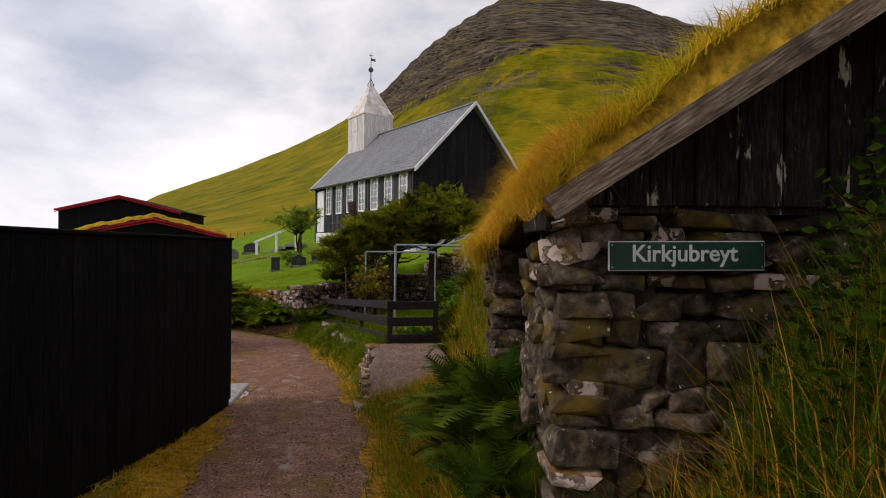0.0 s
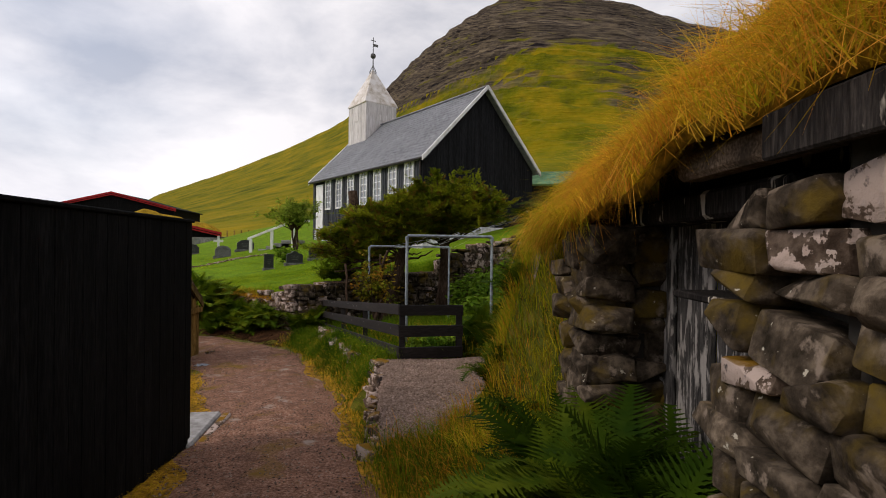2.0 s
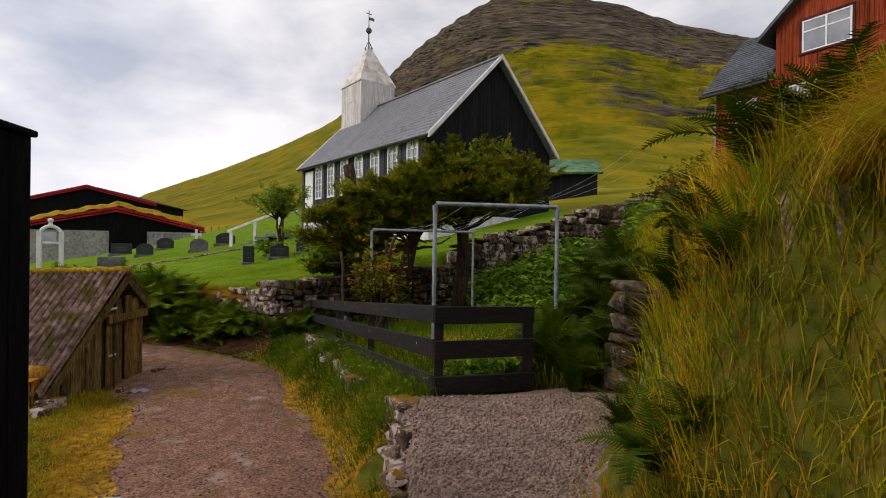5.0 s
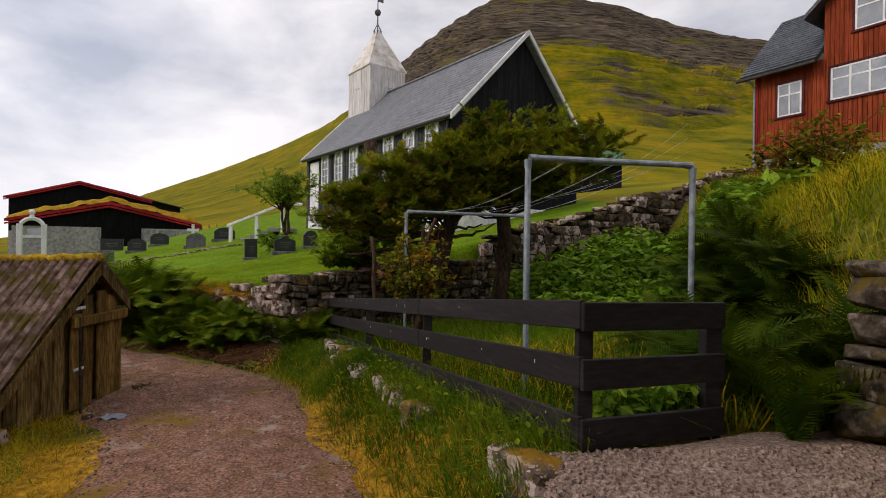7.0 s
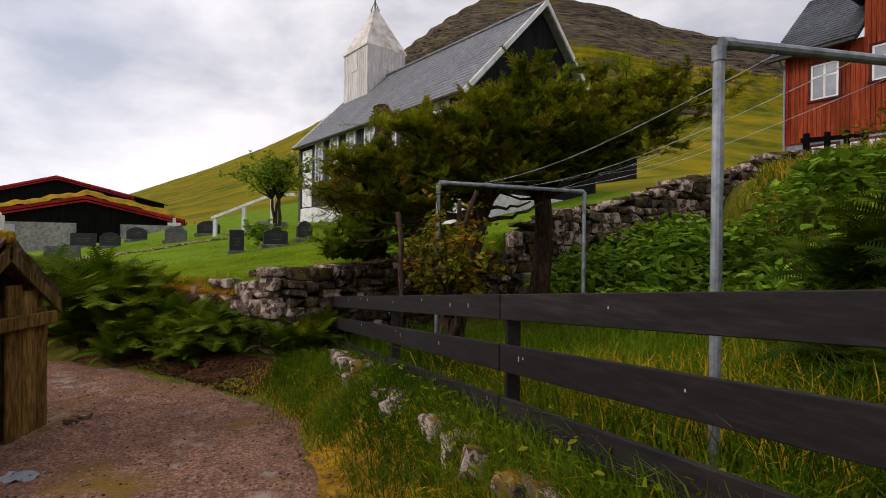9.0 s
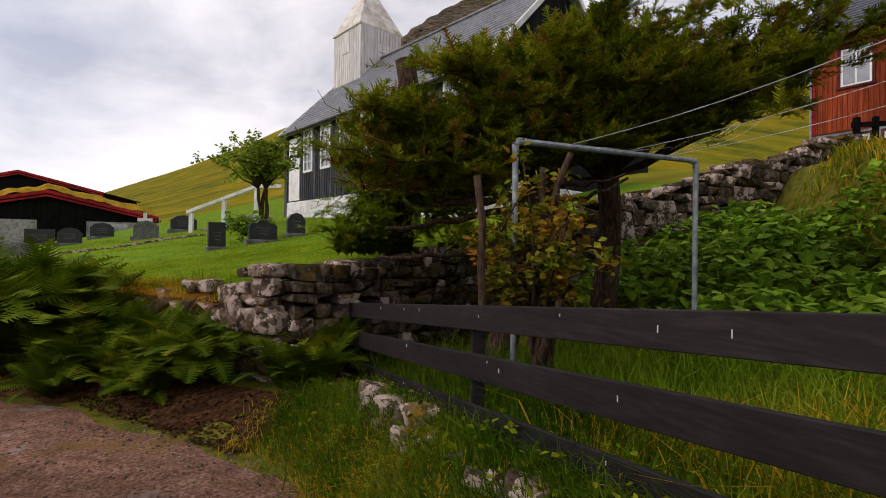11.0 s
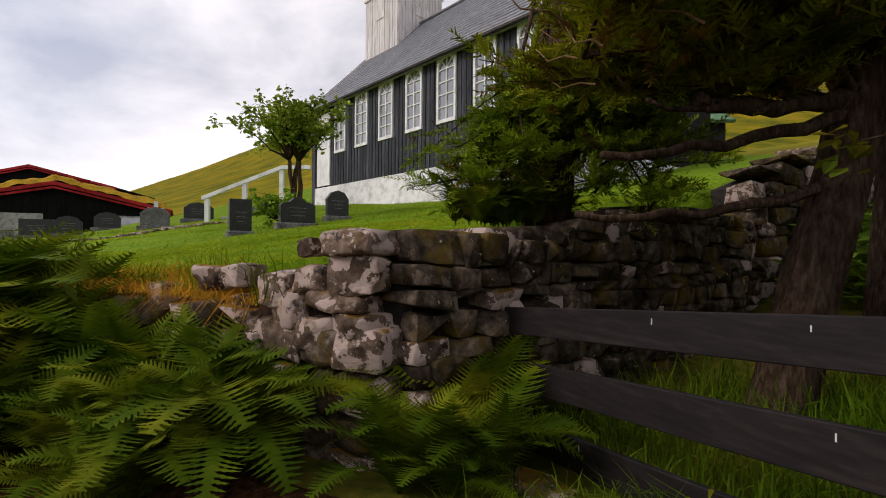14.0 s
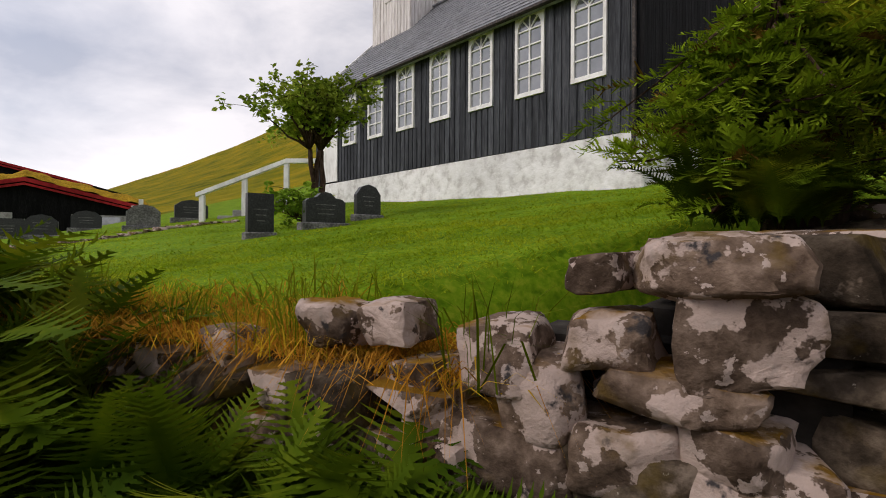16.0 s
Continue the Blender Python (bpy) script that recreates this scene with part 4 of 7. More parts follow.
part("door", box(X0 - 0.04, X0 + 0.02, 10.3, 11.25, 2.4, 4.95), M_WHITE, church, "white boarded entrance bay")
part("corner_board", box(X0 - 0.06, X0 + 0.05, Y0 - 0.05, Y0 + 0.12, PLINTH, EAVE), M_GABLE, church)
part("corner_board", box(X0 - 0.06, X0 + 0.05, 11.4, 11.62, PLINTH - 0.8, EAVE), M_CHTAR, church)
part("downpipe", box(X0 - 0.16, X0 - 0.09, Y0 + 0.05, Y0 + 0.12, PLINTH - 0.3, EAVE - 0.1, bevel=0.015), M_IRON, church, "dark iron downpipe")
part("gutter", box(-0.08, 0.02, 0.05, CL - 0.05, EAVE - 0.14, EAVE - 0.05, bevel=0.02), M_IRON, church, "dark eaves gutter")
for sgn in (0, 1):
    f = (lambda x: x) if sgn == 0 else (lambda x: CW - x)
    th = 0.1
    part("roof", prism([(f(0), EAVE - 0.06), (f(CW / 2), RIDGE - 0.06), (f(CW / 2), RIDGE - 0.06 - th), (f(0.12), EAVE - 0.06 - th * 0.7)], 0.02, CL - 0.02), M_SLATE, church, "grey slate roof")
    # slates, laid in courses
    sv, sf = [], []
    run = math.hypot(CW / 2, RIDGE - EAVE)
    for c in range(20):
        u0, u1 = run * c / 20, run * (c + 1) / 20 + 0.05
        for q in range(42):
            y0 = 0.03 + (q + 0.5 * (c % 2)) * 0.281
            y1 = min(y0 + 0.272, CL - 0.03)
            if y0 > CL - 0.1:
                continue
            lift = 0.022 + 0.008 * ((c * 7 + q * 13) % 5) / 5
            for u, l2 in ((u0, lift), (u1, 0.006)):
                for yy in (y0, y1):
                    for dz in (0, -0.012):
                        sv.append((f(u / run * CW / 2 - (l2 + dz) * 0.707), yy, EAVE - 0.06 + u / run * (RIDGE - EAVE) + (l2 + dz) * 0.707))
            o = len(sv) - 8
            sf += [(o, o + 2, o + 6, o + 4), (o + 1, o + 5, o + 7, o + 3), (o, o + 1, o + 3, o + 2), (o, o + 4, o + 5, o + 1), (o + 2, o + 3, o + 7, o + 6)]
    sl = raw("slating", sv, sf, M_SLATE, church)
    sl["kind"] = "stuff"
    for yy in (-0.03, CL - 0.06):
        part("barge_board", prism([(f(-0.03), EAVE - 0.2), (f(CW / 2), RIDGE - 0.14), (f(CW / 2), RIDGE + 0.05), (f(-0.03), EAVE + 0.0)], yy, yy + 0.09), M_WHITE, church, "white gable edge board")
part("ridge_cap", box(CW / 2 - 0.09, CW / 2 + 0.09, -0.02, CL + 0.02, RIDGE - 0.06, RIDGE + 0.03, bevel=0.03), M_SLATE, church)
# tower
TX0, TX1, TY0, TY1, TZ = 2.53, 4.63, 9.5, 11.7, 10.02
tower = part("tower", box(TX0, TX1, TY0, TY1, 7.0, TZ), M_TOWER, church, "white boarded ridge turret")
for i in range(13):
    for side_i in range(2):
        if side_i == 0:
            board(tower, "board", 0.145, 0.024, TZ - 7.0, M_TOWER, pose(TX0 + 0.08 + i * (TX1 - TX0 - 0.16) / 12, TY0 - 0.012, 7.0))
        else:
            board(tower, "board", 0.145, 0.024, TZ - 7.0, M_TOWER, pose(TX0 - 0.012, TY0 + 0.08 + i * (TY1 - TY0 - 0.16) / 12, 7.0, 0, 0, 90))
part("louvre", box(TX0 + 0.8, TX0 + 1.4, TY0 - 0.05, TY0, 9.0, 9.35, bevel=0.01), M_TOWER, tower)
part("louvre", box(TX0 - 0.05, TX0, TY0 + 0.85, TY0 + 1.4, 9.0, 9.9, bevel=0.01), M_TOWER, tower)
bm = bmesh.new()
tcx, tcy = (TX0 + TX1) / 2, (TY0 + TY1) / 2
rings = []
for rad, zz in ((1.13, TZ - 0.04), (1.13, TZ + 0.03), (0.05, TZ + 2.33)):
    rings.append([bm.verts.new((tcx + sx * rad, tcy + sy * rad, zz)) for sx, sy in ((-1, -1), (1, -1), (1, 1), (-1, 1))])
for a, b in zip(rings, rings[1:]):
    for k in range(4):
        bm.faces.new((a[k], a[(k + 1) % 4], b[(k + 1) % 4], b[k]))
bm.faces.new(rings[0][::-1])
bm.faces.new(rings[-1])
part("spire", bm, M_TOWERROOF, church, "stained white pyramid spire")
v, f = tube_data([(tcx, tcy, TZ + 1.78), (tcx, tcy, TZ + 4.38)], [0.045, 0.02], 6)
vane = raw("vane_rod", v, f, M_GREYGRAVE, church)
bm = bmesh.new()
bmesh.ops.create_uvsphere(bm, u_segments=12, v_segments=8, radius=0.17, matrix=Matrix.Translation((tcx, tcy, TZ + 3.23)))
part("ball", bm, M_GREYGRAVE, vane)
part("flag", box(tcx, tcx + 0.34, tcy - 0.01, tcy + 0.01, TZ + 3.83, TZ + 4.00, bevel=0.004), M_GREYGRAVE, vane)
part("crossbar", box(tcx - 0.17, tcx + 0.17, tcy - 0.012, tcy + 0.012, TZ + 4.16, TZ + 4.20), M_GREYGRAVE, vane)
for k in range(6):
    a = k * math.pi / 3
    v, f = tube_data([(tcx + 0.05 * math.cos(a), tcy + 0.05 * math.sin(a), TZ + 1.88), (tcx + 0.24 * math.cos(a), tcy + 0.24 * math.sin(a), TZ + 2.18), (tcx + 0.04 * math.cos(a), tcy + 0.04 * math.sin(a), TZ + 2.58)], [0.018] * 3, 4)
    raw("scroll", v, f, M_GREYGRAVE, vane)
# entrance steps and white handrail
stair = thing("stone_steps", "grey stone steps up to the church door", "steps")
for k in range(5):
    part("step", box(-11.0 + 0.42 * k, -8.4, 29.6, 31.0, 0.3, 1.0 + 0.17 * k, bevel=0.02), M_CONCRETE, stair)
rail = thing("handrail", "white wooden handrail beside the church steps", "handrail")
for px, z0, z1 in ((-10.9, 0.6, 1.72), (-9.75, 0.9, 2.2), (-8.6, 1.2, 2.66)):
    part("post", box(px - 0.07, px + 0.07, 29.3, 29.44, z0, z1, bevel=0.012), M_WHITE, rail)
part("rail", prism([(-11.05, 1.66), (-8.6, 2.66), (-7.7, 2.68), (-7.7, 2.8), (-8.6, 2.78), (-11.05, 1.78)], 29.28, 29.46), M_WHITE, rail)

# ---- gravestones ----
def gravestone(x, y, w, h, t, style, material, label, turn=0.0):
    z0 = gz(x, y)
    g = thing("gravestone", label, "gravestone", pose(x, y, z0, 0, 0, 30 + turn), "gravestones on the lawn")
    if style == "slab":
        prof = [(-w / 2, 0.05), (w / 2, 0.05), (w / 2, h), (-w / 2, h)]
    elif style == "shaped":
        prof = [(-w / 2, 0.02), (w / 2, 0.02), (w / 2, h * 0.72), (w * 0.42, h * 0.8), (w * 0.24, h * 0.84), (w * 0.12, h * 0.97), (0, h), (-w * 0.12, h * 0.97), (-w * 0.24, h * 0.84), (-w * 0.42, h * 0.8), (-w / 2, h * 0.72)]
    else:
        prof = [(-w / 2, 0.02), (w / 2, 0.02), (w / 2, h * 0.7), (w * 0.3, h * 0.92), (0, h), (-w * 0.3, h * 0.92), (-w / 2, h * 0.7)]
    part("stone", prism(prof, -t / 2, t / 2), material, g)
    part("base", box(-w * 0.62, w * 0.62, -t * 0.8, t * 0.8, -0.2, 0.07, bevel=0.015), M_GREYGRAVE, g)
    for k in range(3):
        part("inscription", box(-w * 0.26 + 0.02 * k, w * 0.26 - 0.02 * k, -t / 2 - 0.003, -t / 2 + 0.001, h * (0.62 - 0.13 * k), h * (0.645 - 0.13 * k)), M_GREYGRAVE, g)
    return g


gravestone(-7.4, 22.15, 0.36, 0.62, 0.13, "slab", M_GRANITE, "narrow upright black granite gravestone on the grass")
gravestone(-6.62, 23.0, 0.66, 0.56, 0.16, "shaped", M_GRANITE, "wide dark gravestone with a shaped top and cross")
gravestone(-5.98, 23.75, 0.46, 0.6, 0.12, "round", M_GRANITE, "dark round-topped gravestone under the rowan")
for x, y, w, h, st, mt, lb in ((-13.4, 24.3, 0.9, 0.42, "slab", M_GREYGRAVE, "pale grey block gravestone on the lawn"), (-14.6, 28.6, 0.7, 0.6, "round", M_GRANITE, "dark round-topped gravestone far on the lawn"),
                               (-15.2, 31.5, 0.8, 0.62, "round", M_GRANITE, "dark rough gravestone by the barn"), (-16.8, 30.4, 0.9, 0.6, "slab", M_GRANITE, "low dark slab gravestone by the barn"),
                               (-11.9, 28.2, 0.75, 0.62, "round", M_GREYGRAVE, "mossy grey gravestone near the steps"), (-11.6, 30.4, 0.9, 0.62, "round", M_GRANITE, "wide dark gravestone near the steps")):
    gravestone(x, y, w, h, 0.16, st, mt, lb)
cross = thing("grave_cross", "small white stone cross on the lawn", "cross", pose(-14.3, 33.0, gz(-14.3, 33.0), 0, 0, 25))
part("shaft", box(-0.07, 0.07, -0.05, 0.05, -0.1, 0.8, bevel=0.01), M_WHITE, cross)
part("arm", box(-0.28, 0.28, -0.051, 0.051, 0.42, 0.56, bevel=0.01), M_WHITE, cross)
# stone-edged path on the lawn
edge = thing("lawn_path", "line of flat pale stones across the lawn", "path", kind="structure")
for i in range(30):
    t = i / 29
    x, y = -14.5 + 5.0 * t, 22.8 + 5.0 * t
    s = rng.uniform(0.25, 0.4)
    lay_stone(edge, Matrix.Translation((x + rng.uniform(-0.08, 0.08), y, gz(x, y) + 0.01)) @ Matrix.Rotation(rng.uniform(0, 6), 4, "Z") @ Matrix.Diagonal((s, s * 0.8, 0.09, 1)), rng, M_PALE)

# ---- white arch gate, low white wall ----
arch = thing("arch_gate", "white painted arched gateway with a finial", "gate", pose(-16.4, 25.2, gz(-16.4, 25.2), 0, 0, 30) @ Matrix.Scale(0.78, 4))
for sx in (-0.45, 0.45):
    part("post", box(sx - 0.1, sx + 0.1, -0.12, 0.12, -0.2, 1.95, bevel=0.015), M_WHITE, arch)
av, af = tube_data([(0.45 * math.cos(math.pi * k / 12), 0, 1.75 + 0.45 * math.sin(math.pi * k / 12)) for k in range(13)], [0.09] * 13, 8)
raw("arch", av, af, M_WHITE, arch)
part("crossbar", box(-0.5, 0.5, -0.06, 0.06, 1.3, 1.42, bevel=0.01), M_WHITE, arch)
bm = bmesh.new()
bmesh.ops.create_uvsphere(bm, u_segments=10, v_segments=8, radius=0.13, matrix=Matrix.Translation((0, 0, 2.5)))
bmesh.ops.create_cone(bm, segments=8, radius1=0.12, radius2=0.07, depth=0.2, cap_ends=True, matrix=Matrix.Translation((0, 0, 2.32)))
part("finial", bm, M_WHITE, arch)
lw = thing("wall_white_terrace", "long low pale rendered wall behind the churchyard", "wall", kind="structure")
for k in range(5):
    a, b = Vector((-20 + 2.1 * k, 46 - 0.9 * k, 0)), Vector((-17.95 + 2.1 * k, 45.15 - 0.9 * k, 0))
    d = b - a
    m = Matrix.Translation(a) @ Matrix.Rotation(math.atan2(d.y, d.x), 4, "Z")
    part("panel", box(0, d.length, -0.12, 0.12, -0.4, 2.05 + 0.03 * k, m, bevel=0.02), M_CONCRETE, lw)
# posts of a field fence on the slope
ff = thing("field_fence", "line of thin wooden posts along the hay field", "fence")
for k in range(26):
    x, y = -27 + k * 0.95, 60 - 0.35 * k
    part("post", box(x - 0.05, x + 0.05, y - 0.05, y + 0.05, 0.2, 2.9 + 0.02 * k), M_SHEDWOOD, ff)


# ---- barns ----
def turf_sheet(name, parent, f, u0, u1, v0, v1, n, m, label):
    verts, faces = [], []
    for i in range(n + 1):
        for j in range(n + 1):
            u, w = u0 + (u1 - u0) * i / n, v0 + (v1 - v0) * j / n
            verts.append((u, w, f(u, w)))
    for i in range(n):
        for j in range(n):
            a = i * (n + 1) + j
            faces.append((a, a + n + 1, a + n + 2, a + 1))
    return raw(name, verts, faces, m, parent, label, smooth_faces=True)


def barn(name, m, w, dep, eave, ridge, turf, base, label):
    b = thing(name, label, "barn", m)
    part("base_wall", box(-w / 2 + 0.3, w / 2 - 0.3, 0.25, dep, -1.5, base), M_CONCRETE, b, "grey concrete base")
    part("wall", prism([(-w / 2 + 0.3, base), (w / 2 - 0.3, base), (w / 2 - 0.3, eave), (0, ridge - 0.25), (-w / 2 + 0.3, eave)], 0.25, dep), M_TAR, b, "black boarded gable")
    for s in (-1, 1):
        part("roof", prism([(0, ridge), (s * w / 2, eave), (s * w / 2, eave - 0.12), (0, ridge - 0.14)], 0.0, dep + 0.2), M_TAR, b)
        part("barge_board", prism([(0, ridge + 0.03), (s * w / 2, eave + 0.03), (s * w / 2, eave - 0.16), (0, ridge - 0.18)], -0.08, -0.01), M_REDTRIM, b, "red painted gable board")
        part("trim_board", prism([(0, ridge - 0.24), (s * w / 2, eave - 0.22), (s * w / 2, eave - 0.33), (0, ridge - 0.36)], -0.04, 0.03), M_REDTRIM, b)
        if turf:
            turf_sheet("turf", b, lambda u, w2: ridge + (eave - ridge) * abs(u) / (w / 2) + 0.42 - 0.25 * float(smoothstep(w / 2 - 0.7, w / 2, abs(u))) - 0.36 * float(smoothstep(0.35, 0.0, w2 + 0.0)) + 0.05 * math.sin(u * 3 + w2) + 0.04 * math.sin(w2 * 5 + u * 7), 0, s * w / 2, -0.05, dep + 0.2, 30, M_MOSS, "golden turf")
    return b


lo = barn("barn", Matrix.Translation((-24.3, 41.95, 0)) @ Matrix.Rotation(math.atan2(6.5, 8.0) * 0.62, 4, "Z"), 11.4, 8, 2.35, 3.72, True, 1.95, "black barn with turf roof and red gable boards")
for x0, x1, z0, z1, mt in ((-4.6, -3.6, 1.1, 1.8, M_GLASS), (-0.5, 1.9, -0.2, 1.95, M_TAR), (3.0, 4.1, 1.2, 1.85, M_GLASS)):
    part("opening", box(x0, x1, 0.19, 0.26, z0, z1), mt, lo)
barn("barn", pose(-37.5, 58, 0, 0, 0, 10), 13.4, 10, 5.35, 7.1, False, 2.0, "larger black barn with red gable boards behind")
barn("shed", pose(-37.5, 37.5, 0, 0, 0, 25), 7, 6, 1.9, 2.75, True, 1.2, "dark low shed with a golden turf roof")


# ---- turf-roofed stone hut ----
rng = random.Random(5)
HF, HS = 2.86, 0.66
dry_wall("wall_hut_front", (HS + 0.06, HF), (3.6, HF), lambda s: -0.45, lambda s: 1.86, 0.5, rng, "lichened dry-stone front wall of the turf hut", size=(0.16, 0.46), course=(0.09, 0.22), pale=0.06)
dry_wall("wall_hut_side", (HS + 0.05, 3.9), (HS + 0.05, HF), lambda s: -0.55, lambda s: 1.72, 0.5, rng, "mossy dry-stone side wall of the turf hut", size=(0.2, 0.46), course=(0.1, 0.2), pale=0.08)
dry_wall("wall_hut_back", (HS - 0.04, 5.98), (HS - 0.04, 5.42), lambda s: -0.75, lambda s: 1.62, 0.55, rng, "stacked dark stones beside the hut door", size=(0.28, 0.6), course=(0.12, 0.22), pale=0.0)
dry_wall("wall_hut_jamb", (HS - 0.05, 5.42), (HS + 0.62, 5.42), lambda s: -0.7, lambda s: 1.7, 0.4, rng, "stone jamb of the hut doorway", size=(0.28, 0.5), course=(0.12, 0.22))
bank_pier = thing("wall_bank", "mossy stacked blocks shoring up the overgrown bank", "stone wall", kind="structure")
for x, z, w, h in ((0.86, -0.12, 0.62, 0.28), (0.8, 0.12, 0.42, 0.2), (0.82, 0.27, 0.4, 0.09), (0.95, 0.42, 0.62, 0.2), (0.93, 0.62, 0.6, 0.21), (0.76, 0.76, 0.24, 0.1), (1.35, 0.05, 0.5, 0.3), (1.4, 0.35, 0.5, 0.28), (1.45, 0.6, 0.5, 0.24)):
    lay_stone(bank_pier, Matrix.Translation((x, 9.46 + 0.1 * (x > 1.2), z)) @ Matrix.Rotation(rng.uniform(-0.06, 0.06), 4, "Z") @ Matrix.Rotation(rng.uniform(-0.05, 0.05), 4, "Y") @ Matrix.Diagonal((w * 1.05, 0.42, h * 1.12, 1)), rng)
hut = thing("turf_hut", "old stone hut with tarred plank gable and grass roof", "hut")
RX, RZ = 2.36, 3.1
SL = (RZ - 1.88) / (RX - 0.56)


def roof_line(x):
    return 1.88 + (x - 0.56) * SL


for i in range(26):
    x = 0.84 + i * 0.123
    board(hut, "plank", 0.117, 0.028, round(max(0.08, (roof_line(x) if x < RX else RZ - (x - RX) * SL) - 1.86 - 0.03), 2), M_OLDPLANK, pose(x, HF - 0.06 - 0.008 * (i % 2), 1.84, 0, 0, 0))
part("backing", prism([(0.8, 1.8), (3.9, 1.8), (RX, RZ - 0.1), (0.8, roof_line(0.8) - 0.1)], HF - 0.03, HF + 0.03), M_OLDPLANK, hut)
nb = Vector((-SL, 0, 1)).normalized()
bw = 0.12
part("barge_board", prism([(0.463, roof_line(0.463) + 0.02), (RX, RZ - 0.03), (RX - nb.x * bw, RZ - 0.03 - nb.z * bw), (0.463 - nb.x * bw, roof_line(0.463) + 0.02 - nb.z * bw)], HF - 0.56, HF - 0.48), M_GREYPAINT, hut, "weathered grey gable edge board")
part("barge_board", prism([(RX, RZ - 0.03), (4.2, RZ - 0.03 - 1.84 * SL), (4.2, RZ - 0.19 - 1.84 * SL), (RX, RZ - 0.19)], HF - 0.56, HF - 0.48), M_GREYPAINT, hut, "weathered grey gable edge board")
part("eave_log", box(0.68, 0.8, HF - 0.1, 4.3, 1.74, 1.86, bevel=0.02), M_GREYPAINT, hut)
part("eave_board", box(0.56, 0.6, HF - 0.1, 3.5, 1.7, 1.84, bevel=0.008), M_OLDPLANK, hut)
for i in range(7):
    board(hut, "door_plank", 0.225, 0.04, 2.1, M_DOORPLANK, pose(HS + 0.46 + 0.03 * (i % 2), 3.95 + i * 0.235, -0.45, 0, 0, 90))
part("fascia", box(HS + 0.5, HS + 0.53, 3.7, 4.6, 1.5, 2.26), M_OLDPLANK, hut)
part("fascia", box(HS + 0.5, HS + 0.53, 4.6, 5.6, 1.5, 2.14), M_OLDPLANK, hut)
part("lintel", box(HS + 0.2, HS + 0.5, 3.8, 5.45, 1.58, 1.72, bevel=0.02), M_OLDPLANK, hut)
part("ledge", box(HS + 0.1, HS + 0.5, 3.95, 4.5, 1.2, 1.235, Matrix.Translation((0, 0, 0)), bevel=0.008), M_OLDPLANK, hut)


def turf_z(x, y):
    z = roof_line(x) if x < RX else RZ - (x - RX) * 0.6
    return z + 0.15 + 0.05 * math.sin(x * 5 + y * 3) + 0.04 * math.sin(y * 7 - x * 2) - 0.2 * max(0.0, 0.66 - x) * 3 - 0.1 * min(max(0.0, y - 3.3), 2.2) - 0.16 * max(0.0, y - 5.4)


def turf_mesh():
    verts, faces = [], []
    nx, ny = 36, 44
    for i in range(nx + 1):
        for j in range(ny + 1):
            x, y = 0.54 + (5.6 - 0.54) * (i / nx) ** 1.3, HF - 0.5 + 4.48 * j / ny
            verts.append((x, y, turf_z(x, y)))
    o = len(verts)
    for i in range(nx + 1):
        for j in range(ny + 1):
            x, y, z = verts[i * (ny + 1) + j]
            verts.append((x + 0.03, y, min((roof_line(x) if x < RX else RZ - (x - RX) * 0.65) - 0.02, z - 0.1)))
    for i in range(nx):
        for j in range(ny):
            a = i * (ny + 1) + j
            faces.append((a, a + ny + 1, a + ny + 2, a + 1))
            faces.append((o + a, o + a + 1, o + a + ny + 2, o + a + ny + 1))
    for i in range(nx):
        for j in (0, ny):
            a = i * (ny + 1) + j
            faces.append((a, a + ny + 1, o + a + ny + 1, o + a))
    for j in range(ny):
        faces.append((j, j + 1, o + j + 1, o + j))
    return verts, faces


raw("turf", *turf_mesh(), M_MOSS, hut, "thick golden turf", smooth_faces=True)

# loose cable under the eave
cab = [(0.6, 2.5, 1.74), (0.6, 2.9, 1.735), (0.6, 3.3, 1.725), (0.6, 3.53, 1.72), (0.58, 3.5, 1.78), (0.57, 3.4, 1.84), (0.58, 3.28, 1.9)]
v, f = tube_data(cab, [0.006, 0.006, 0.006, 0.005, 0.004, 0.004, 0.003], 6)
tagged(raw("cable", v, f, M_WIRE, None, "", True), "loose pale cable hanging under the hut eave", "cable")

# street sign
sign = thing("street_sign", "dark green street sign with white lettering and border", "sign", pose(0.881, 2.672, 1.479, 0, -0.8, 1.5) @ Matrix.Scale(1.042, 4))
SW, SH = 0.812, 0.153
part("border", box(0, SW, -0.006, 0.006, 0, SH, bevel=0.004), M_SIGNWHITE, sign, "white border")
part("plate", box(0.006, SW - 0.006, -0.0095, -0.0055, 0.006, SH - 0.006), M_SIGN, sign, "dark green plate")
for x, z in ((0.018, 0.02), (0.018, SH - 0.02), (SW - 0.018, 0.02), (SW - 0.018, SH - 0.02)):
    part("screw", box(x - 0.005, x + 0.005, -0.0125, -0.009, z - 0.005, z + 0.005, bevel=0.002), M_STEEL, sign)
fc = bpy.data.curves.new("letters", "FONT")
fc.body, fc.size, fc.extrude, fc.offset = "Kirkjubreyt", 0.115, 0.001, 0.0018
fo = new("letters_curve", fc)
bpy.context.view_layer.update()
lm = bpy.data.meshes.new_from_object(fo.evaluated_get(bpy.context.evaluated_depsgraph_get()))
bpy.data.objects.remove(fo)
xs = [v.co.x for v in lm.vertices]
sc = 0.545 / (max(xs) - min(xs))
lm.transform(Matrix.Translation((SW * 0.5 - 0.545 / 2 - min(xs) * sc - 0.01, -0.011, 0.05)) @ Matrix.Rotation(radians(90), 4, "X") @ Matrix.Diagonal((sc, 0.115 / 0.115 * sc * 1.02, 1, 1)))
lm.materials.clear()
lm.materials.append(M_SIGNWHITE)
lo_ob = new("lettering", lm)
lo_ob.parent = sign
lo_ob["label"] = "white lettering"

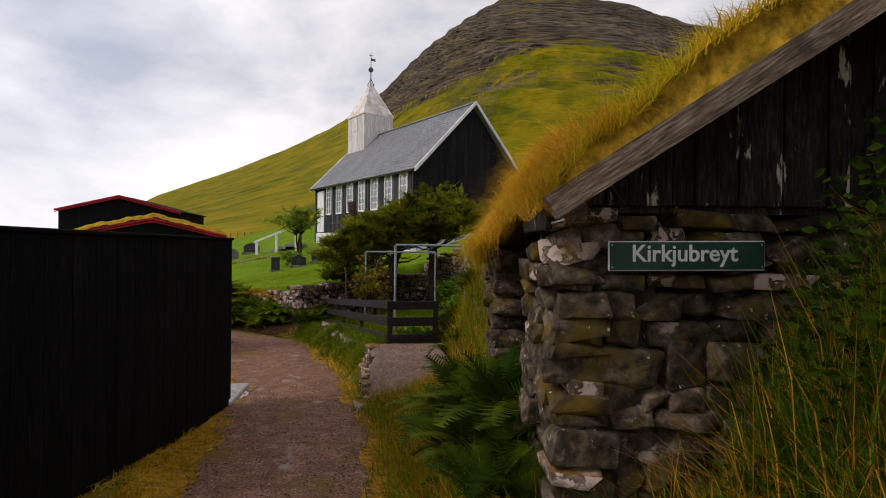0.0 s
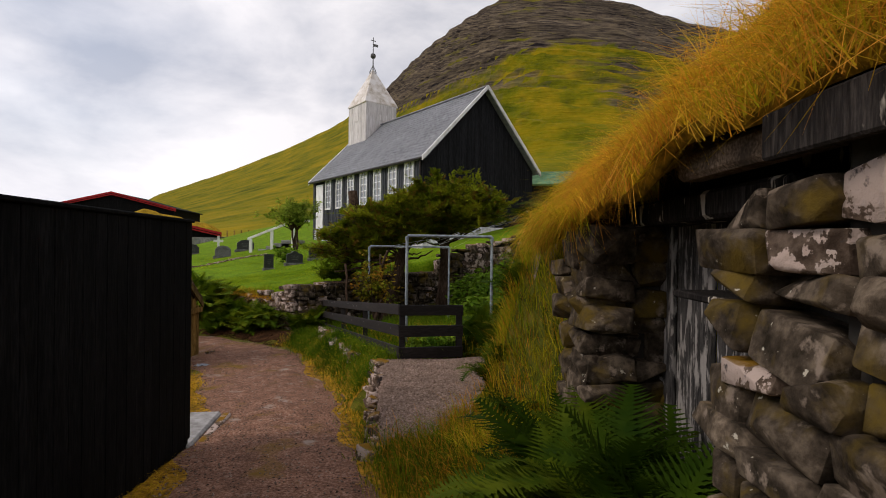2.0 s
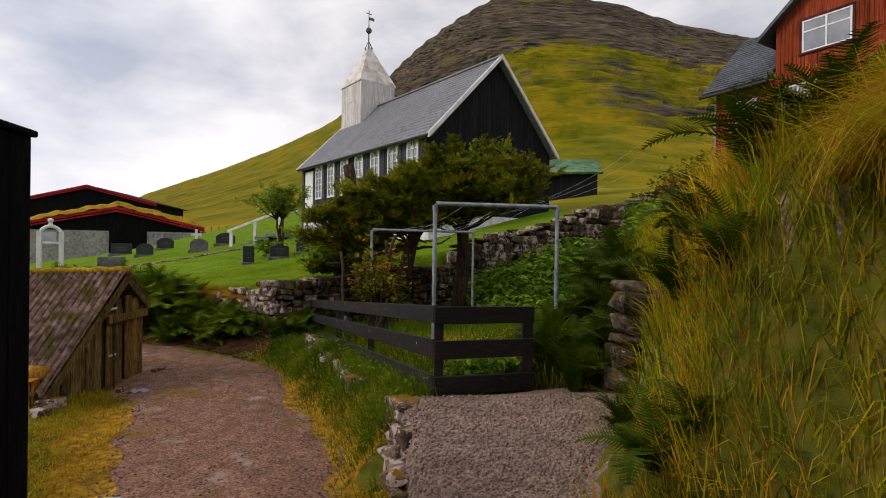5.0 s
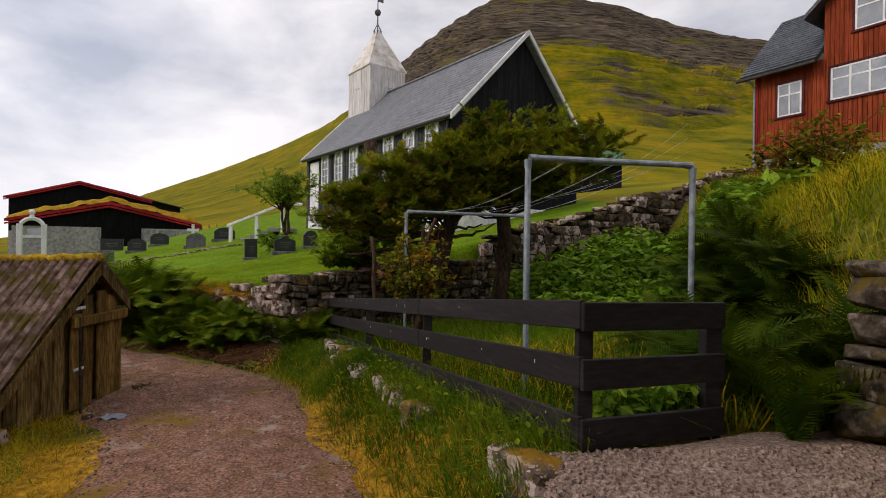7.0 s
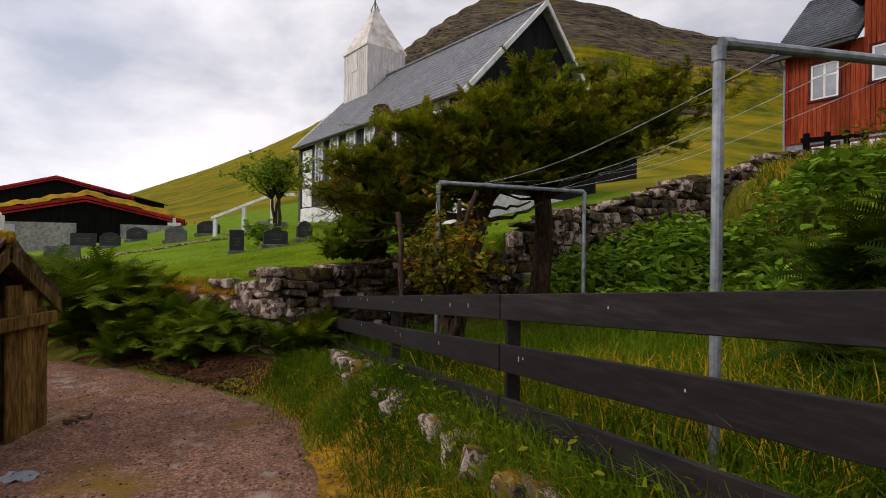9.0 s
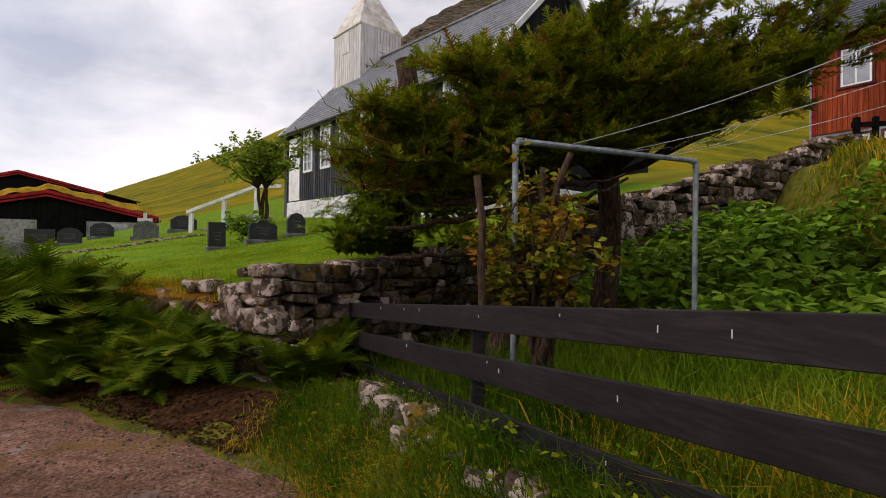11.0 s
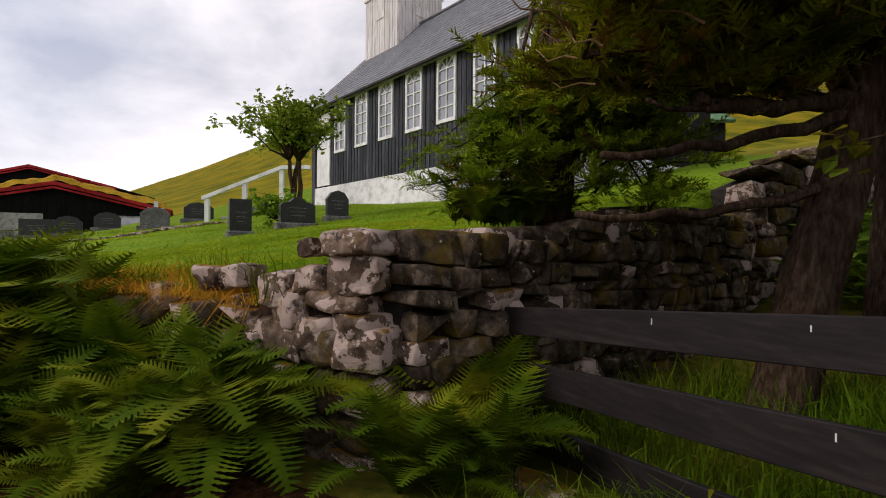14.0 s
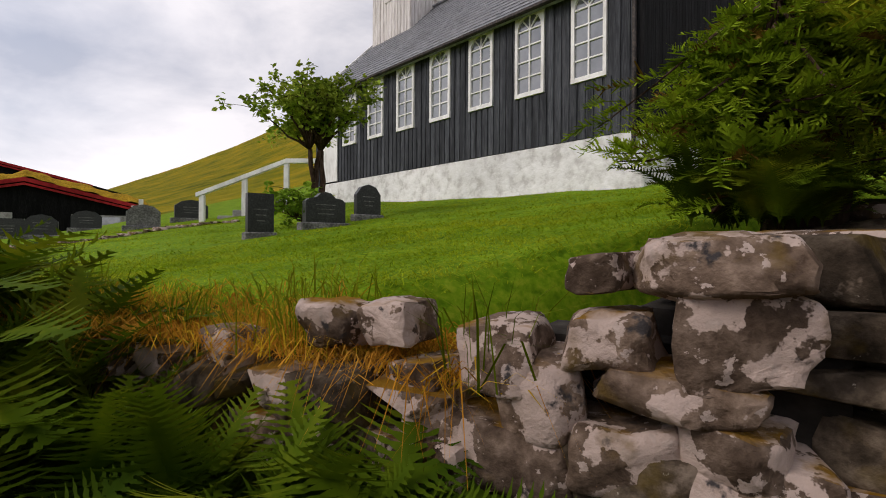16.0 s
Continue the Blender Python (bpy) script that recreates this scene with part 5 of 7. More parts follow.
# ---- black board wall beside the lane ----
bw_a, bw_b = Vector((-2.66, 2.95, 0)), Vector((-3.2, 7.6, 0))
d = (bw_b - bw_a)
bm_m = Matrix.Translation(bw_a) @ Matrix.Rotation(math.atan2(d.y, d.x), 4, "Z")
bwall = thing("board_wall", "tall black tarred board wall beside the lane", "wall")
bwall.matrix_basis = bm_m
L = d.length
n = 30
part("core", box(0.0, L, 0.02, 0.1, -1.1, 1.665), M_TAR, bwall)
for i in range(n):
    w = L / n
    board(bwall, "board", round(w - 0.003, 3), 0.022, 2.4 if i > 8 else 2.1, M_TAR, pose(w * (i + 0.5), 0.008 - 0.003 * (i % 2), -0.74 if i > 8 else -0.44, 0, 0, 0))
part("cap", box(-0.02, L + 0.02, -0.03, 0.13, 1.66, 1.695, bevel=0.008), M_TAR, bwall)
part("end_post", box(-0.13, 0.0, -0.02, 0.12, -0.9, 1.78, bevel=0.01), M_SHEDWOOD, bwall, "brown end post")
slab = thing("concrete_slab", "cracked pale concrete slab at the foot of the wall", "slab", pose(-3.55, 8.25, gz(-3.55, 8.25), 0, 0, 8))
part("slab", box(-0.35, 0.28, -0.75, 0.42, -0.12, 0.1, bevel=0.025), M_CONCRETE, slab)
part("edging", box(0.285, 0.4, -0.6, 0.45, -0.12, 0.07, bevel=0.02), M_PALE, slab)

# ---- old wooden shed with corrugated roof ----
shed = thing("old_shed", "sagging brown board shed with a mossy corrugated roof", "shed")
SX, PY, PZ = -6.02, 12.87, 0.66
FZ = -1.12
# dark panel behind the boards puts the unlit shed interior into colour
part("wall", prism([(11.5, FZ - 0.2), (13.32, FZ - 0.2), (13.32, 0.05), (PY + 0.12, 0.42), (PY - 0.3, 0.3), (11.5, -0.6)], -0.12, 0), M_CORESHADE, shed).matrix_basis = Matrix.Translation((SX - 0.22, 0, 0)) @ Matrix.Rotation(radians(90), 4, "Z") @ Matrix.Diagonal((1, 1, 1, 1))
part("back_wall", box(-10, SX - 0.1, 13.2, 13.3, FZ - 0.2, 0.1), M_SHEDWOOD, shed)


def shed_roof_z(y):
    return PZ - (PY - y) * 0.885 if y < PY else PZ - (y - PY) * 0.9


for i in range(12):
    y = 11.5 + 0.08 + i * 0.158
    top = shed_roof_z(y) - 0.12
    if abs(y - (PY + 0.05)) < 0.25:
        top -= 0.3
    h = round(max(0.1, top - FZ + 0.12 * (i < 6) * (6 - i) / 6), 2)
    board(shed, "board", 0.152, 0.028, h, M_SHEDWOOD, pose(SX + 0.012 * (i % 3), y, top - h, 0, 0, 90))
for s, (y0, y1) in enumerate(((11.2, PY), (PY, 13.45))):
    verts, faces = [], []
    cols = 172
    for r in range(9):
        y = y0 + (y1 - y0) * r / 8
        for c in range(cols + 1):
            x = SX + 0.16 - 4.6 * c / cols
            sag = -0.05 * math.sin(math.pi * c / cols)
            verts.append((x, y, shed_roof_z(y) + 0.042 * math.cos(c * math.pi / 2 + 0.3) + sag + 0.012 * math.sin(c * 1.7 + r * 2)))
    for r in range(8):
        for c in range(cols):
            a = r * (cols + 1) + c
            faces.append((a, a + 1, a + cols + 2, a + cols + 1))
    ob = raw("roof_sheet", verts, faces, M_SHEDROOF, shed, "mossy pink-grey corrugated sheet")
    sm = ob.modifiers.new("thick", "SOLIDIFY")
    sm.thickness = 0.015
for y0, y1 in ((11.2, PY + 0.02), (PY - 0.02, 13.46)):
    pr = [(y0, shed_roof_z(y0) - 0.03), (y1, shed_roof_z(y1) - 0.03), (y1, shed_roof_z(y1) - 0.16), (y0, shed_roof_z(y0) - 0.15)]
    v = part("barge_board", prism(pr, -0.03, 0.0), M_SHEDWOOD, shed)
    v.matrix_basis = Matrix.Translation((SX + 0.14, 0, 0)) @ Matrix.Rotation(radians(90), 4, "Z")
mv2, mf2 = tube_data([(SX + 0.16 - 0.15 * k, PY + 0.015 * math.sin(k * 1.9), PZ + 0.015 - 0.05 * math.sin(math.pi * k / 30) + 0.012 * math.sin(k * 2.7)) for k in range(31)], [0.055 + 0.018 * math.sin(k * 3.1) for k in range(31)], 7)
raw("ridge_moss", mv2, mf2, M_MOSS, shed, "ochre moss along the ridge", True)
gate = thing("shed_gate", "ochre plank gate with a cross rail on the shed", "gate")
for k, y in enumerate((12.55, 12.74, 13.0, 13.17, 13.32)):
    board(gate, "plank", 0.16 if k < 4 else 0.12, 0.03, (1.1, 1.14, 1.34, 1.28, 1.12)[k], M_SHEDBEAM, pose(SX + 0.09, y, FZ + 0.04, 0, 0, 90))
board(gate, "cross_rail", 0.98, 0.045, 0.12, M_SHEDBEAM, pose(SX + 0.15, 12.92, 0.0 - 0.12, 0, 0, 90))
board(gate, "hinge", 0.2, 0.015, 0.035, M_WIRE, pose(SX + 0.13, 12.55, 0.08, 0, 0, 90))
board(gate, "hinge", 0.16, 0.015, 0.03, M_WIRE, pose(SX + 0.13, 12.55, -0.62, 0, 0, 90))
v, f = tube_data([(SX + 0.19, 12.5, FZ - 0.05), (SX + 0.17, 12.5, 0.0)], [0.014, 0.012], 6)
raw("rod", v, f, M_IRON, gate)

M_OCHRE = mat("ochre_stained_timber", ((0.17, 0.07, 0.012), (0.32, 0.14, 0.022), (0.42, 0.2, 0.04)), 9, 0.8, 0.4, stretch=(5, 5, 0.8), rnd=0.15)
crate = thing("timber_crate", "ochre timber box with a round log on top", "crate", pose(-6.05, 11.42, FZ + 0.05, 0, 0, 4))
for k in range(3):
    board(crate, "plank", 0.13, 0.03, 0.42, M_OCHRE, pose(0.0, -0.14 + 0.14 * k, 0, 0, 0, 90))
    board(crate, "plank", 0.13, 0.03, 0.42, M_OCHRE, pose(-0.08 - 0.14 * k, -0.225, 0))
v, f = tube_data([(-0.45, -0.02, 0.5), (0.06, 0.0, 0.47)], [0.1, 0.095], 12)
raw("log", v, f, M_OCHRE, crate, "ochre round log", True)
part("lid", box(-0.45, 0.03, -0.24, 0.22, 0.415, 0.44, bevel=0.006), M_OCHRE, crate)
lay = random.Random(77)
for x, y, w in ((-5.85, 11.3, 0.3), (-5.75, 11.0, 0.2), (-5.72, 13.42, 0.16), (-5.68, 13.55, 0.13), (-5.6, 12.3, 0.12)):
    m = Matrix.Translation((x, y, gz(x, y) + w * 0.2)) @ Matrix.Rotation(lay.uniform(0, 6), 4, "Z") @ Matrix.Diagonal((w, w * 0.8, w * 0.6, 1))
    st = new("loose_stone", lay.choice(STONES[M_PALE.name]))
    st.matrix_basis = m
    tagged(st, "pale weathered stone lying beside the old shed", "stone", "loose stones by the shed")

# ---- dark stained fence ----
fence = thing("board_fence", "dark stained three-board fence on the terrace edge", "fence")


def fence_board(p, q, z0p, z0q, h, off=0.0, name="board"):
    """A board from p to q whose lower edge lies at z0p and z0q."""
    p, q = Vector((*p, 0)), Vector((*q, 0))
    d = (q - p).normalized()
    nn = Vector((d.y, -d.x, 0)) * 0.016
    o = Vector((d.y, -d.x, 0)) * off
    bm = bmesh.new()
    vs = []
    for pt, z in ((p, z0p), (q, z0q)):
        for s in (1, -1):
            for dz in (0, h):
                vs.append(bm.verts.new((pt.x + s * nn.x + o.x, pt.y + s * nn.y + o.y, z + dz)))
    for qd in ((0, 1, 5, 4), (2, 6, 7, 3), (1, 3, 7, 5), (0, 4, 6, 2), (0, 2, 3, 1), (4, 5, 7, 6)):
        bm.faces.new([vs[i] for i in qd])
    bmesh.ops.recalc_face_normals(bm, faces=bm.faces[:])
    bmesh.ops.bevel(bm, geom=bm.edges[:], offset=0.004, segments=1, affect="EDGES")
    return part(name, bm, M_FENCE, fence)


def on_fence(t):
    return FENCE_A + (FENCE_B - FENCE_A) * t


FR = (-0.08, 9.67)
for lo_off, h in ((-0.155, 0.155), (-0.47, 0.165), (-0.79, 0.165)):
    cuts = (0.0, 0.328, 1.0)
    for t0, t1 in zip(cuts, cuts[1:]):
        p, q = on_fence(t0 + (0.0008 if t0 else 0)), on_fence(t1 - 0.0008)
        fence_board(p, q, fence_top(p[1]) + lo_off, fence_top(q[1]) + lo_off, h, off=-0.02)
    fence_board(FENCE_A - (0.03, 0.005), FR, 0.57 + lo_off, 0.545 + lo_off, h, off=0.02)
for t in (0.012, 0.328, 0.624, 0.985):
    p = on_fence(t)
    ft = fence_top(p[1])
    part("post", box(p[0] - 0.0 + 0.01, p[0] + 0.095, p[1] - 0.035, p[1] + 0.035, ft - 1.2, ft - 0.02, bevel=0.006), M_FENCE, fence)
part("post", box(FR[0] - 0.1, FR[0], FR[1] - 0.02, FR[1] + 0.07, -0.6, 0.53, bevel=0.006), M_FENCE, fence)
# pale scuffs and droppings on the boards
for i in range(22):
    t = rng.uniform(0.02, 0.9)
    p = on_fence(t)
    lo_off = rng.choice((-0.03, -0.06, -0.33, -0.36, -0.65))
    fd = (FENCE_B - FENCE_A) / np.linalg.norm(FENCE_B - FENCE_A)
    hh = rng.uniform(0.01, 0.03)
    x, y = p[0] - 0.0355 * fd[1], p[1] + 0.0355 * fd[0]
    m = Matrix.Translation((x, y, fence_top(p[1]) + lo_off)) @ Matrix.Rotation(math.atan2(fd[1], fd[0]), 4, "Z")
    part("scuff", box(-0.002, 0.002, -0.003, 0.003, -hh, 0, m), M_SIGNWHITE, fence)


# ---- washing-line frames ----
def line_frame(a, b, z, z0, label):
    g = thing("clothes_line_frame", label, "clothes line", group="washing-line frames")
    a, b = Vector((*a, z)), Vector((*b, z))
    v, f = tube_data([a + (b - a) * 0.02 + Vector((0, 0, 0.0)), b - (b - a) * 0.02], [0.026, 0.026], 10)
    raw("crossbar", v, f, M_STEEL, g)
    for p in (a, b):
        v, f = tube_data([(p.x, p.y, z0), (p.x, p.y, z - 0.02)], [0.026, 0.026], 10)
        raw("post", v, f, M_STEEL, g)
        c = (b - a) * (0.03 if p is a else -0.03)
        v, f = tube_data([(p.x, p.y, z - 0.09), (p.x, p.y, z - 0.025), (p.x + c.x * 0.4, p.y + c.y * 0.4, z - 0.004), (p.x + c.x * 1.6, p.y + c.y * 1.6, z)], [0.031, 0.033, 0.033, 0.031], 10)
        raw("elbow", v, f, M_STEEL, g)
    return g


line_frame((-2.25, 14.63), (-0.23, 15.33), 1.42, -0.8, "grey galvanised washing-line frame beside the conifers")
line_frame((-1.03, 10.89), (0.5, 11.14), 1.62, -0.5, "grey galvanised washing-line frame inside the fence")
for k, t in enumerate((0.25, 0.55, 0.8)):
    p = Vector((-1.03 + 1.53 * t, 10.89 + 0.25 * t, 1.63))
    q = Vector((-2.25 + 2.02 * t, 14.63 + 0.7 * t, 1.43))
    pts = [p.lerp(q, s / 10) - Vector((0, 0, 0.12 * math.sin(math.pi * s / 10))) for s in range(11)]
    v, f = tube_data(pts, [0.0022] * 11, 4)
    tagged(raw("washing_line", v, f, M_WIRE), "thin pale washing line strung between frames", "line", "washing lines")
    p2 = Vector((7.0, 24.0, 4.3 + 0.5 * k))
    pts = [q.lerp(p2, s / 12) - Vector((0, 0, 0.35 * math.sin(math.pi * s / 12))) for s in range(13)]
    v, f = tube_data(pts, [0.003] * 13, 4)
    tagged(raw("washing_line", v, f, M_WIRE), "thin pale washing line strung to the house", "line", "washing lines")

# ---- red house on the bank ----
RH = Matrix.Translation((12.15, 28.2, 0)) @ Matrix.Rotation(math.atan2(-0.87, 0.5), 4, "Z")
house = thing("red_house", "red boarded house with white windows and dark tiled roof", "house", RH)
part("foundation", box(-0.0, 9, 0.03, 6.5, 2.0, 4.95), M_BLUEGREY, house, "blue-grey rendered foundation")
part("wall", box(0, 9, 0.0, 6.5, 4.9, 8.45), M_REDWALL, house, "red vertical boarding")
part("gable_wall", prism([(2.5, 8.4), (6.9, 8.4), (6.9, 10.6), (4.7, 12.6), (2.5, 10.6)], -0.02, 6.0), M_REDWALL, house)
for i in range(60):
    x = 0.08 + i * 0.15
    board(house, "board", 0.13, 0.02, 3.5 if not 2.5 < x < 6.9 else 5.7, M_REDWALL, pose(x, -0.032 if 2.5 < x < 6.9 else -0.012, 4.93))
for i in range(18):
    board(house, "board", 0.13, 0.02, 3.5, M_REDWALL, pose(-0.012, 0.2 + i * 0.36, 4.93, 0, 0, 90))


def house_window(x0, x1, z0, z1, panes, depth=-0.05):
    w = new("window", None)
    w.parent = house
    w["label"] = "white casement window with dark surround"
    fr = bmesh.new()
    t = 0.07
    add_box(fr, x0 - 0.09, x1 + 0.09, depth - 0.01, 0.01, z1, z1 + 0.09)
    add_box(fr, x0 - 0.13, x1 + 0.13, depth - 0.03, 0.01, z0 - 0.08, z0)
    add_box(fr, x0 - 0.09, x0, depth - 0.01, 0.01, z0, z1)
    add_box(fr, x1, x1 + 0.09, depth - 0.01, 0.01, z0, z1)
    part("surround", fr, M_DARKTRIM, w)
    wf = bmesh.new()
    for k in range(panes + 1):
        xx = x0 + (x1 - x0 - t) * k / panes
        add_box(wf, xx, xx + t, depth, 0.0, z0, z1)
    for zz in (z0, z0 + (z1 - z0) * 0.62, z1 - t):
        add_box(wf, x0, x1, depth + 0.004, 0.0, zz, zz + t * 0.9)
    part("window_frame", wf, M_WHITE, w)
    part("pane", box(x0, x1, depth + 0.02, depth + 0.028, z0, z1), M_GLASS, w)


house_window(0.85, 1.75, 6.5, 7.85, 2)
house_window(2.75, 4.6, 6.75, 8.0, 3, -0.08)
house_window(3.5, 5.2, 9.2, 10.5, 2, -0.08)
house_window(0.9, 1.7, 3.5, 4.7, 2)
house_window(2.1, 3.4, 3.3, 4.7, 2)
part("corner_board", box(-0.05, 0.07, -0.06, 0.05, 4.9, 8.4), M_REDTRIM, house)
# main roof: rises from the long eave
bm = bmesh.new()
for x0, x1 in ((-0.45, 2.45), (6.95, 9.4)):
    add_box(bm, x0, x1, 0, 4.9, -0.07, 0.07, Matrix.Translation((0, -0.5, 8.35)) @ Matrix.Rotation(radians(43), 4, "X"))
add_box(bm, -0.45, 9.4, 0, 4.9, -0.07, 0.07, Matrix.Translation((0, 7.0, 8.35)) @ Matrix.Rotation(radians(43), 4, "X") @ Matrix.Rotation(0, 4, "Z") @ Matrix.Diagonal((1, 0.02, 1, 1)))
part("roof", bm, M_ROOFTILE, house, "blue-black tiled roof")
tv, tf = [], []
for c in range(22):
    for q in range(12):
        x0 = -0.43 + q * 0.24
        u0, u1 = c * 0.22, c * 0.22 + 0.25
        for u, l2 in ((u0, 0.115), (u1, 0.085)):
            for xx in (x0, x0 + 0.225):
                a = radians(43)
                tv.append((xx, -0.5 + u * math.cos(a) - l2 * math.sin(a), 8.35 + u * math.sin(a) + l2 * math.cos(a)))
        o = len(tv) - 4
        tf.append((o, o + 1, o + 3, o + 2))
        for xx in (x0, x0 + 0.225):
            a = radians(43)
            tv.append((xx, -0.5 + u0 * math.cos(a) - 0.08 * math.sin(a), 8.35 + u0 * math.sin(a) + 0.08 * math.cos(a)))
        tf.append((o, o + 4, o + 5, o + 1))
tl = raw("tiling", tv, tf, M_ROOFTILE, house)
tl["kind"] = "stuff"
for s in (-1, 1):
    bm = prism([(4.7, 12.75), (4.7 + s * 2.75, 10.25), (4.7 + s * 2.75, 10.08), (4.7, 12.55)], -0.45, 6.0)
    part("dormer_roof", bm, M_ROOFTILE, house)
part("gutter", box(-0.6, 2.45, -0.62, -0.48, 8.22, 8.36, bevel=0.03), M_IRON, house, "black gutter")
v, f = tube_data([(-0.1, -0.5, 8.25), (-0.05, -0.1, 7.95), (-0.05, -0.1, 4.2)], [0.04] * 3, 6)
raw("downpipe", v, f, M_STEEL, house)
hr = thing("garden_rail", "dark timber rail fence before the red house", "fence")
for k in range(4):
    x, y = 8.9 + 1.1 * k, 23.0 + 0.55 * k
    part("post", box(x - 0.06, x + 0.06, y - 0.06, y + 0.06, 2.4, 4.15 + 0.2 * k), M_TAR, hr)
for dz in (0, 0.5):
    part("rail", box(0, 4.2, -0.03, 0.03, 0, 0.14, Matrix.Translation((8.7, 22.92, 3.35 + dz)) @ Matrix.Rotation(math.atan2(0.55, 1.1), 4, "Z") @ Matrix.Rotation(-0.16, 4, "Y")), M_TAR, hr)

# ---- green-roofed shed beyond the church ----
gs = thing("outbuilding", "small dark outbuilding with a green felt roof", "shed", pose(4.6, 33.0, 0, 0, 0, -8))
part("wall", box(0, 3.4, 0.2, 3, 2, 5.3), M_GABLE, gs)
part("roof", prism([(-0.2, 5.25), (3.6, 5.25), (3.6, 5.35), (-0.2, 5.35)], 0, 0.01), M_GREENROOF, gs)
part("roof_slope", box(-0.25, 3.65, 0, 2.2, -0.06, 0.06, Matrix.Translation((0, -0.1, 5.3)) @ Matrix.Rotation(radians(28), 4, "X")), M_GREENROOF, gs, "green felt slope")


# ---- plants ----
nrg = np.random.default_rng(7)


def quads_object(name, verts, material, parent=None, label="", category="", kind="", group=""):
    """One mesh from an array of quads, four corners each."""
    verts = np.asarray(verts, np.float32).reshape(-1, 3)
    nq = len(verts) // 4
    me = bpy.data.meshes.new(name)
    me.vertices.add(len(verts))
    me.vertices.foreach_set("co", verts.ravel())
    me.loops.add(len(verts))
    me.loops.foreach_set("vertex_index", np.arange(len(verts), dtype=np.int32))
    me.polygons.add(nq)
    me.polygons.foreach_set("loop_start", np.arange(0, len(verts), 4, dtype=np.int32))
    me.materials.append(material)
    me.update()
    me.validate()
    ob = new(name, me)
    if parent is not None:
        ob.parent = parent
        if label:
            ob["label"] = label
    else:
        tagged(ob, label, category, group, kind)
    return ob


def blade_quads(base, h, width, lean, droop=0.25, up=None):
    """Grass blades as two tapering quads each that share an edge. base (n,3); h, width (n); lean (n,2) is the sideways reach of the tip."""
    n = len(base)
    a = nrg.uniform(0, 2 * np.pi, n)
    sx = np.stack([np.cos(a), np.sin(a), np.zeros(n)], -1) * width[:, None] * 0.5
    mid = base.copy()
    mid[:, :2] += lean * 0.35
    mid[:, 2] += h * 0.62
    tip = base.copy()
    tip[:, :2] += lean
    tip[:, 2] += h * (1 - droop * np.hypot(lean[:, 0], lean[:, 1]) / np.maximum(h, 0.01))
    q1 = np.stack([base - sx, base + sx, mid + sx * 0.8, mid - sx * 0.8], 1)
    q2 = np.stack([mid - sx * 0.8, mid + sx * 0.8, tip + sx * 0.12, tip - sx * 0.12], 1)
    return np.concatenate([q1, q2], 1).reshape(-1, 3)


def tufted(n, sampler, clump=0.12, per=14):
    """n base points, gathered in tufts."""
    c = sampler(max(1, n // per))
    k = len(c)
    pts = np.repeat(c, per, 0) + nrg.normal(0, clump, (k * per, 2))
    ch = np.repeat(nrg.uniform(0.55, 1.25, k), per)
    cl = np.repeat(nrg.normal(0, 0.08, (k, 2)), per, 0)
    return pts, ch, cl


def grass(name, n, sampler, hmin, hmax, material, label, zf=None, width=0.007, clump=0.12, per=14, spread=0.35, wind=(0, 0), keep=None, droop=0.25, category="grass"):
    pts, ch, cl = tufted(n, sampler, clump, per)
    if keep is not None:
        m = keep(pts[:, 0], pts[:, 1])
        pts, ch, cl = pts[m], ch[m], cl[m]
    z = (zf or ground_z)(pts[:, 0], pts[:, 1])
    base = np.concatenate([pts, z[:, None] - 0.01], 1)
    h = nrg.uniform(hmin, hmax, len(pts)) * ch
    lean = nrg.normal(0, spread, (len(pts), 2)) * h[:, None] + cl + np.array(wind) * h[:, None]
    return quads_object(name, blade_quads(base, h, width * nrg.uniform(0.6, 1.5, len(pts)), lean, droop), material, None, label, category, "stuff")


def in_box(x0, x1, y0, y1):
    return lambda n: np.stack([nrg.uniform(x0, x1, n), nrg.uniform(y0, y1, n)], -1)


def on_lane_edge(side, lo, hi, y0, y1):
    """Points beside the lane: side 1 right, -1 left, from lo to hi metres off its edge."""
    def f(n):
        out = np.zeros((0, 2))
        while len(out) < n:
            p = np.stack([nrg.uniform(-9, 2, n * 3), nrg.uniform(y0, y1, n * 3)], -1)
            d, _, w = road_at(p[:, 0], p[:, 1])
            e = d * side - w
            out = np.concatenate([out, p[(e > lo) & (e < hi)]])
        return out[:n]
    return f


def fence_side(p):
    fd = (FENCE_B - FENCE_A) / np.linalg.norm(FENCE_B - FENCE_A)
    return (p[:, 0] - FENCE_A[0]) * fd[1] - (p[:, 1] - FENCE_A[1]) * fd[0]


def off_gravel(x, y):
    right = np.interp(y, [7, 8.2, 8.7, 9.5], [-0.45, 0.0, 0.25, 1.0])
    p = np.stack([x, y], -1)
    on = (terrace_edge(x, y) > -0.22) & (y > 7.05) & (y < 9.32 + 0.34 * np.clip(x + 1, 0, 1.0)) & (x < right)
    return ~on & ~((x > 0.6) & (y > 2.7) & (y < 6.6) & (x < 1.2)) & ~((behind(x, y) > -0.55) & (behind(x, y) < 0.55))


def off_wall(x, y):
    return off_gravel(x, y) & (behind(x, y) < -0.1)


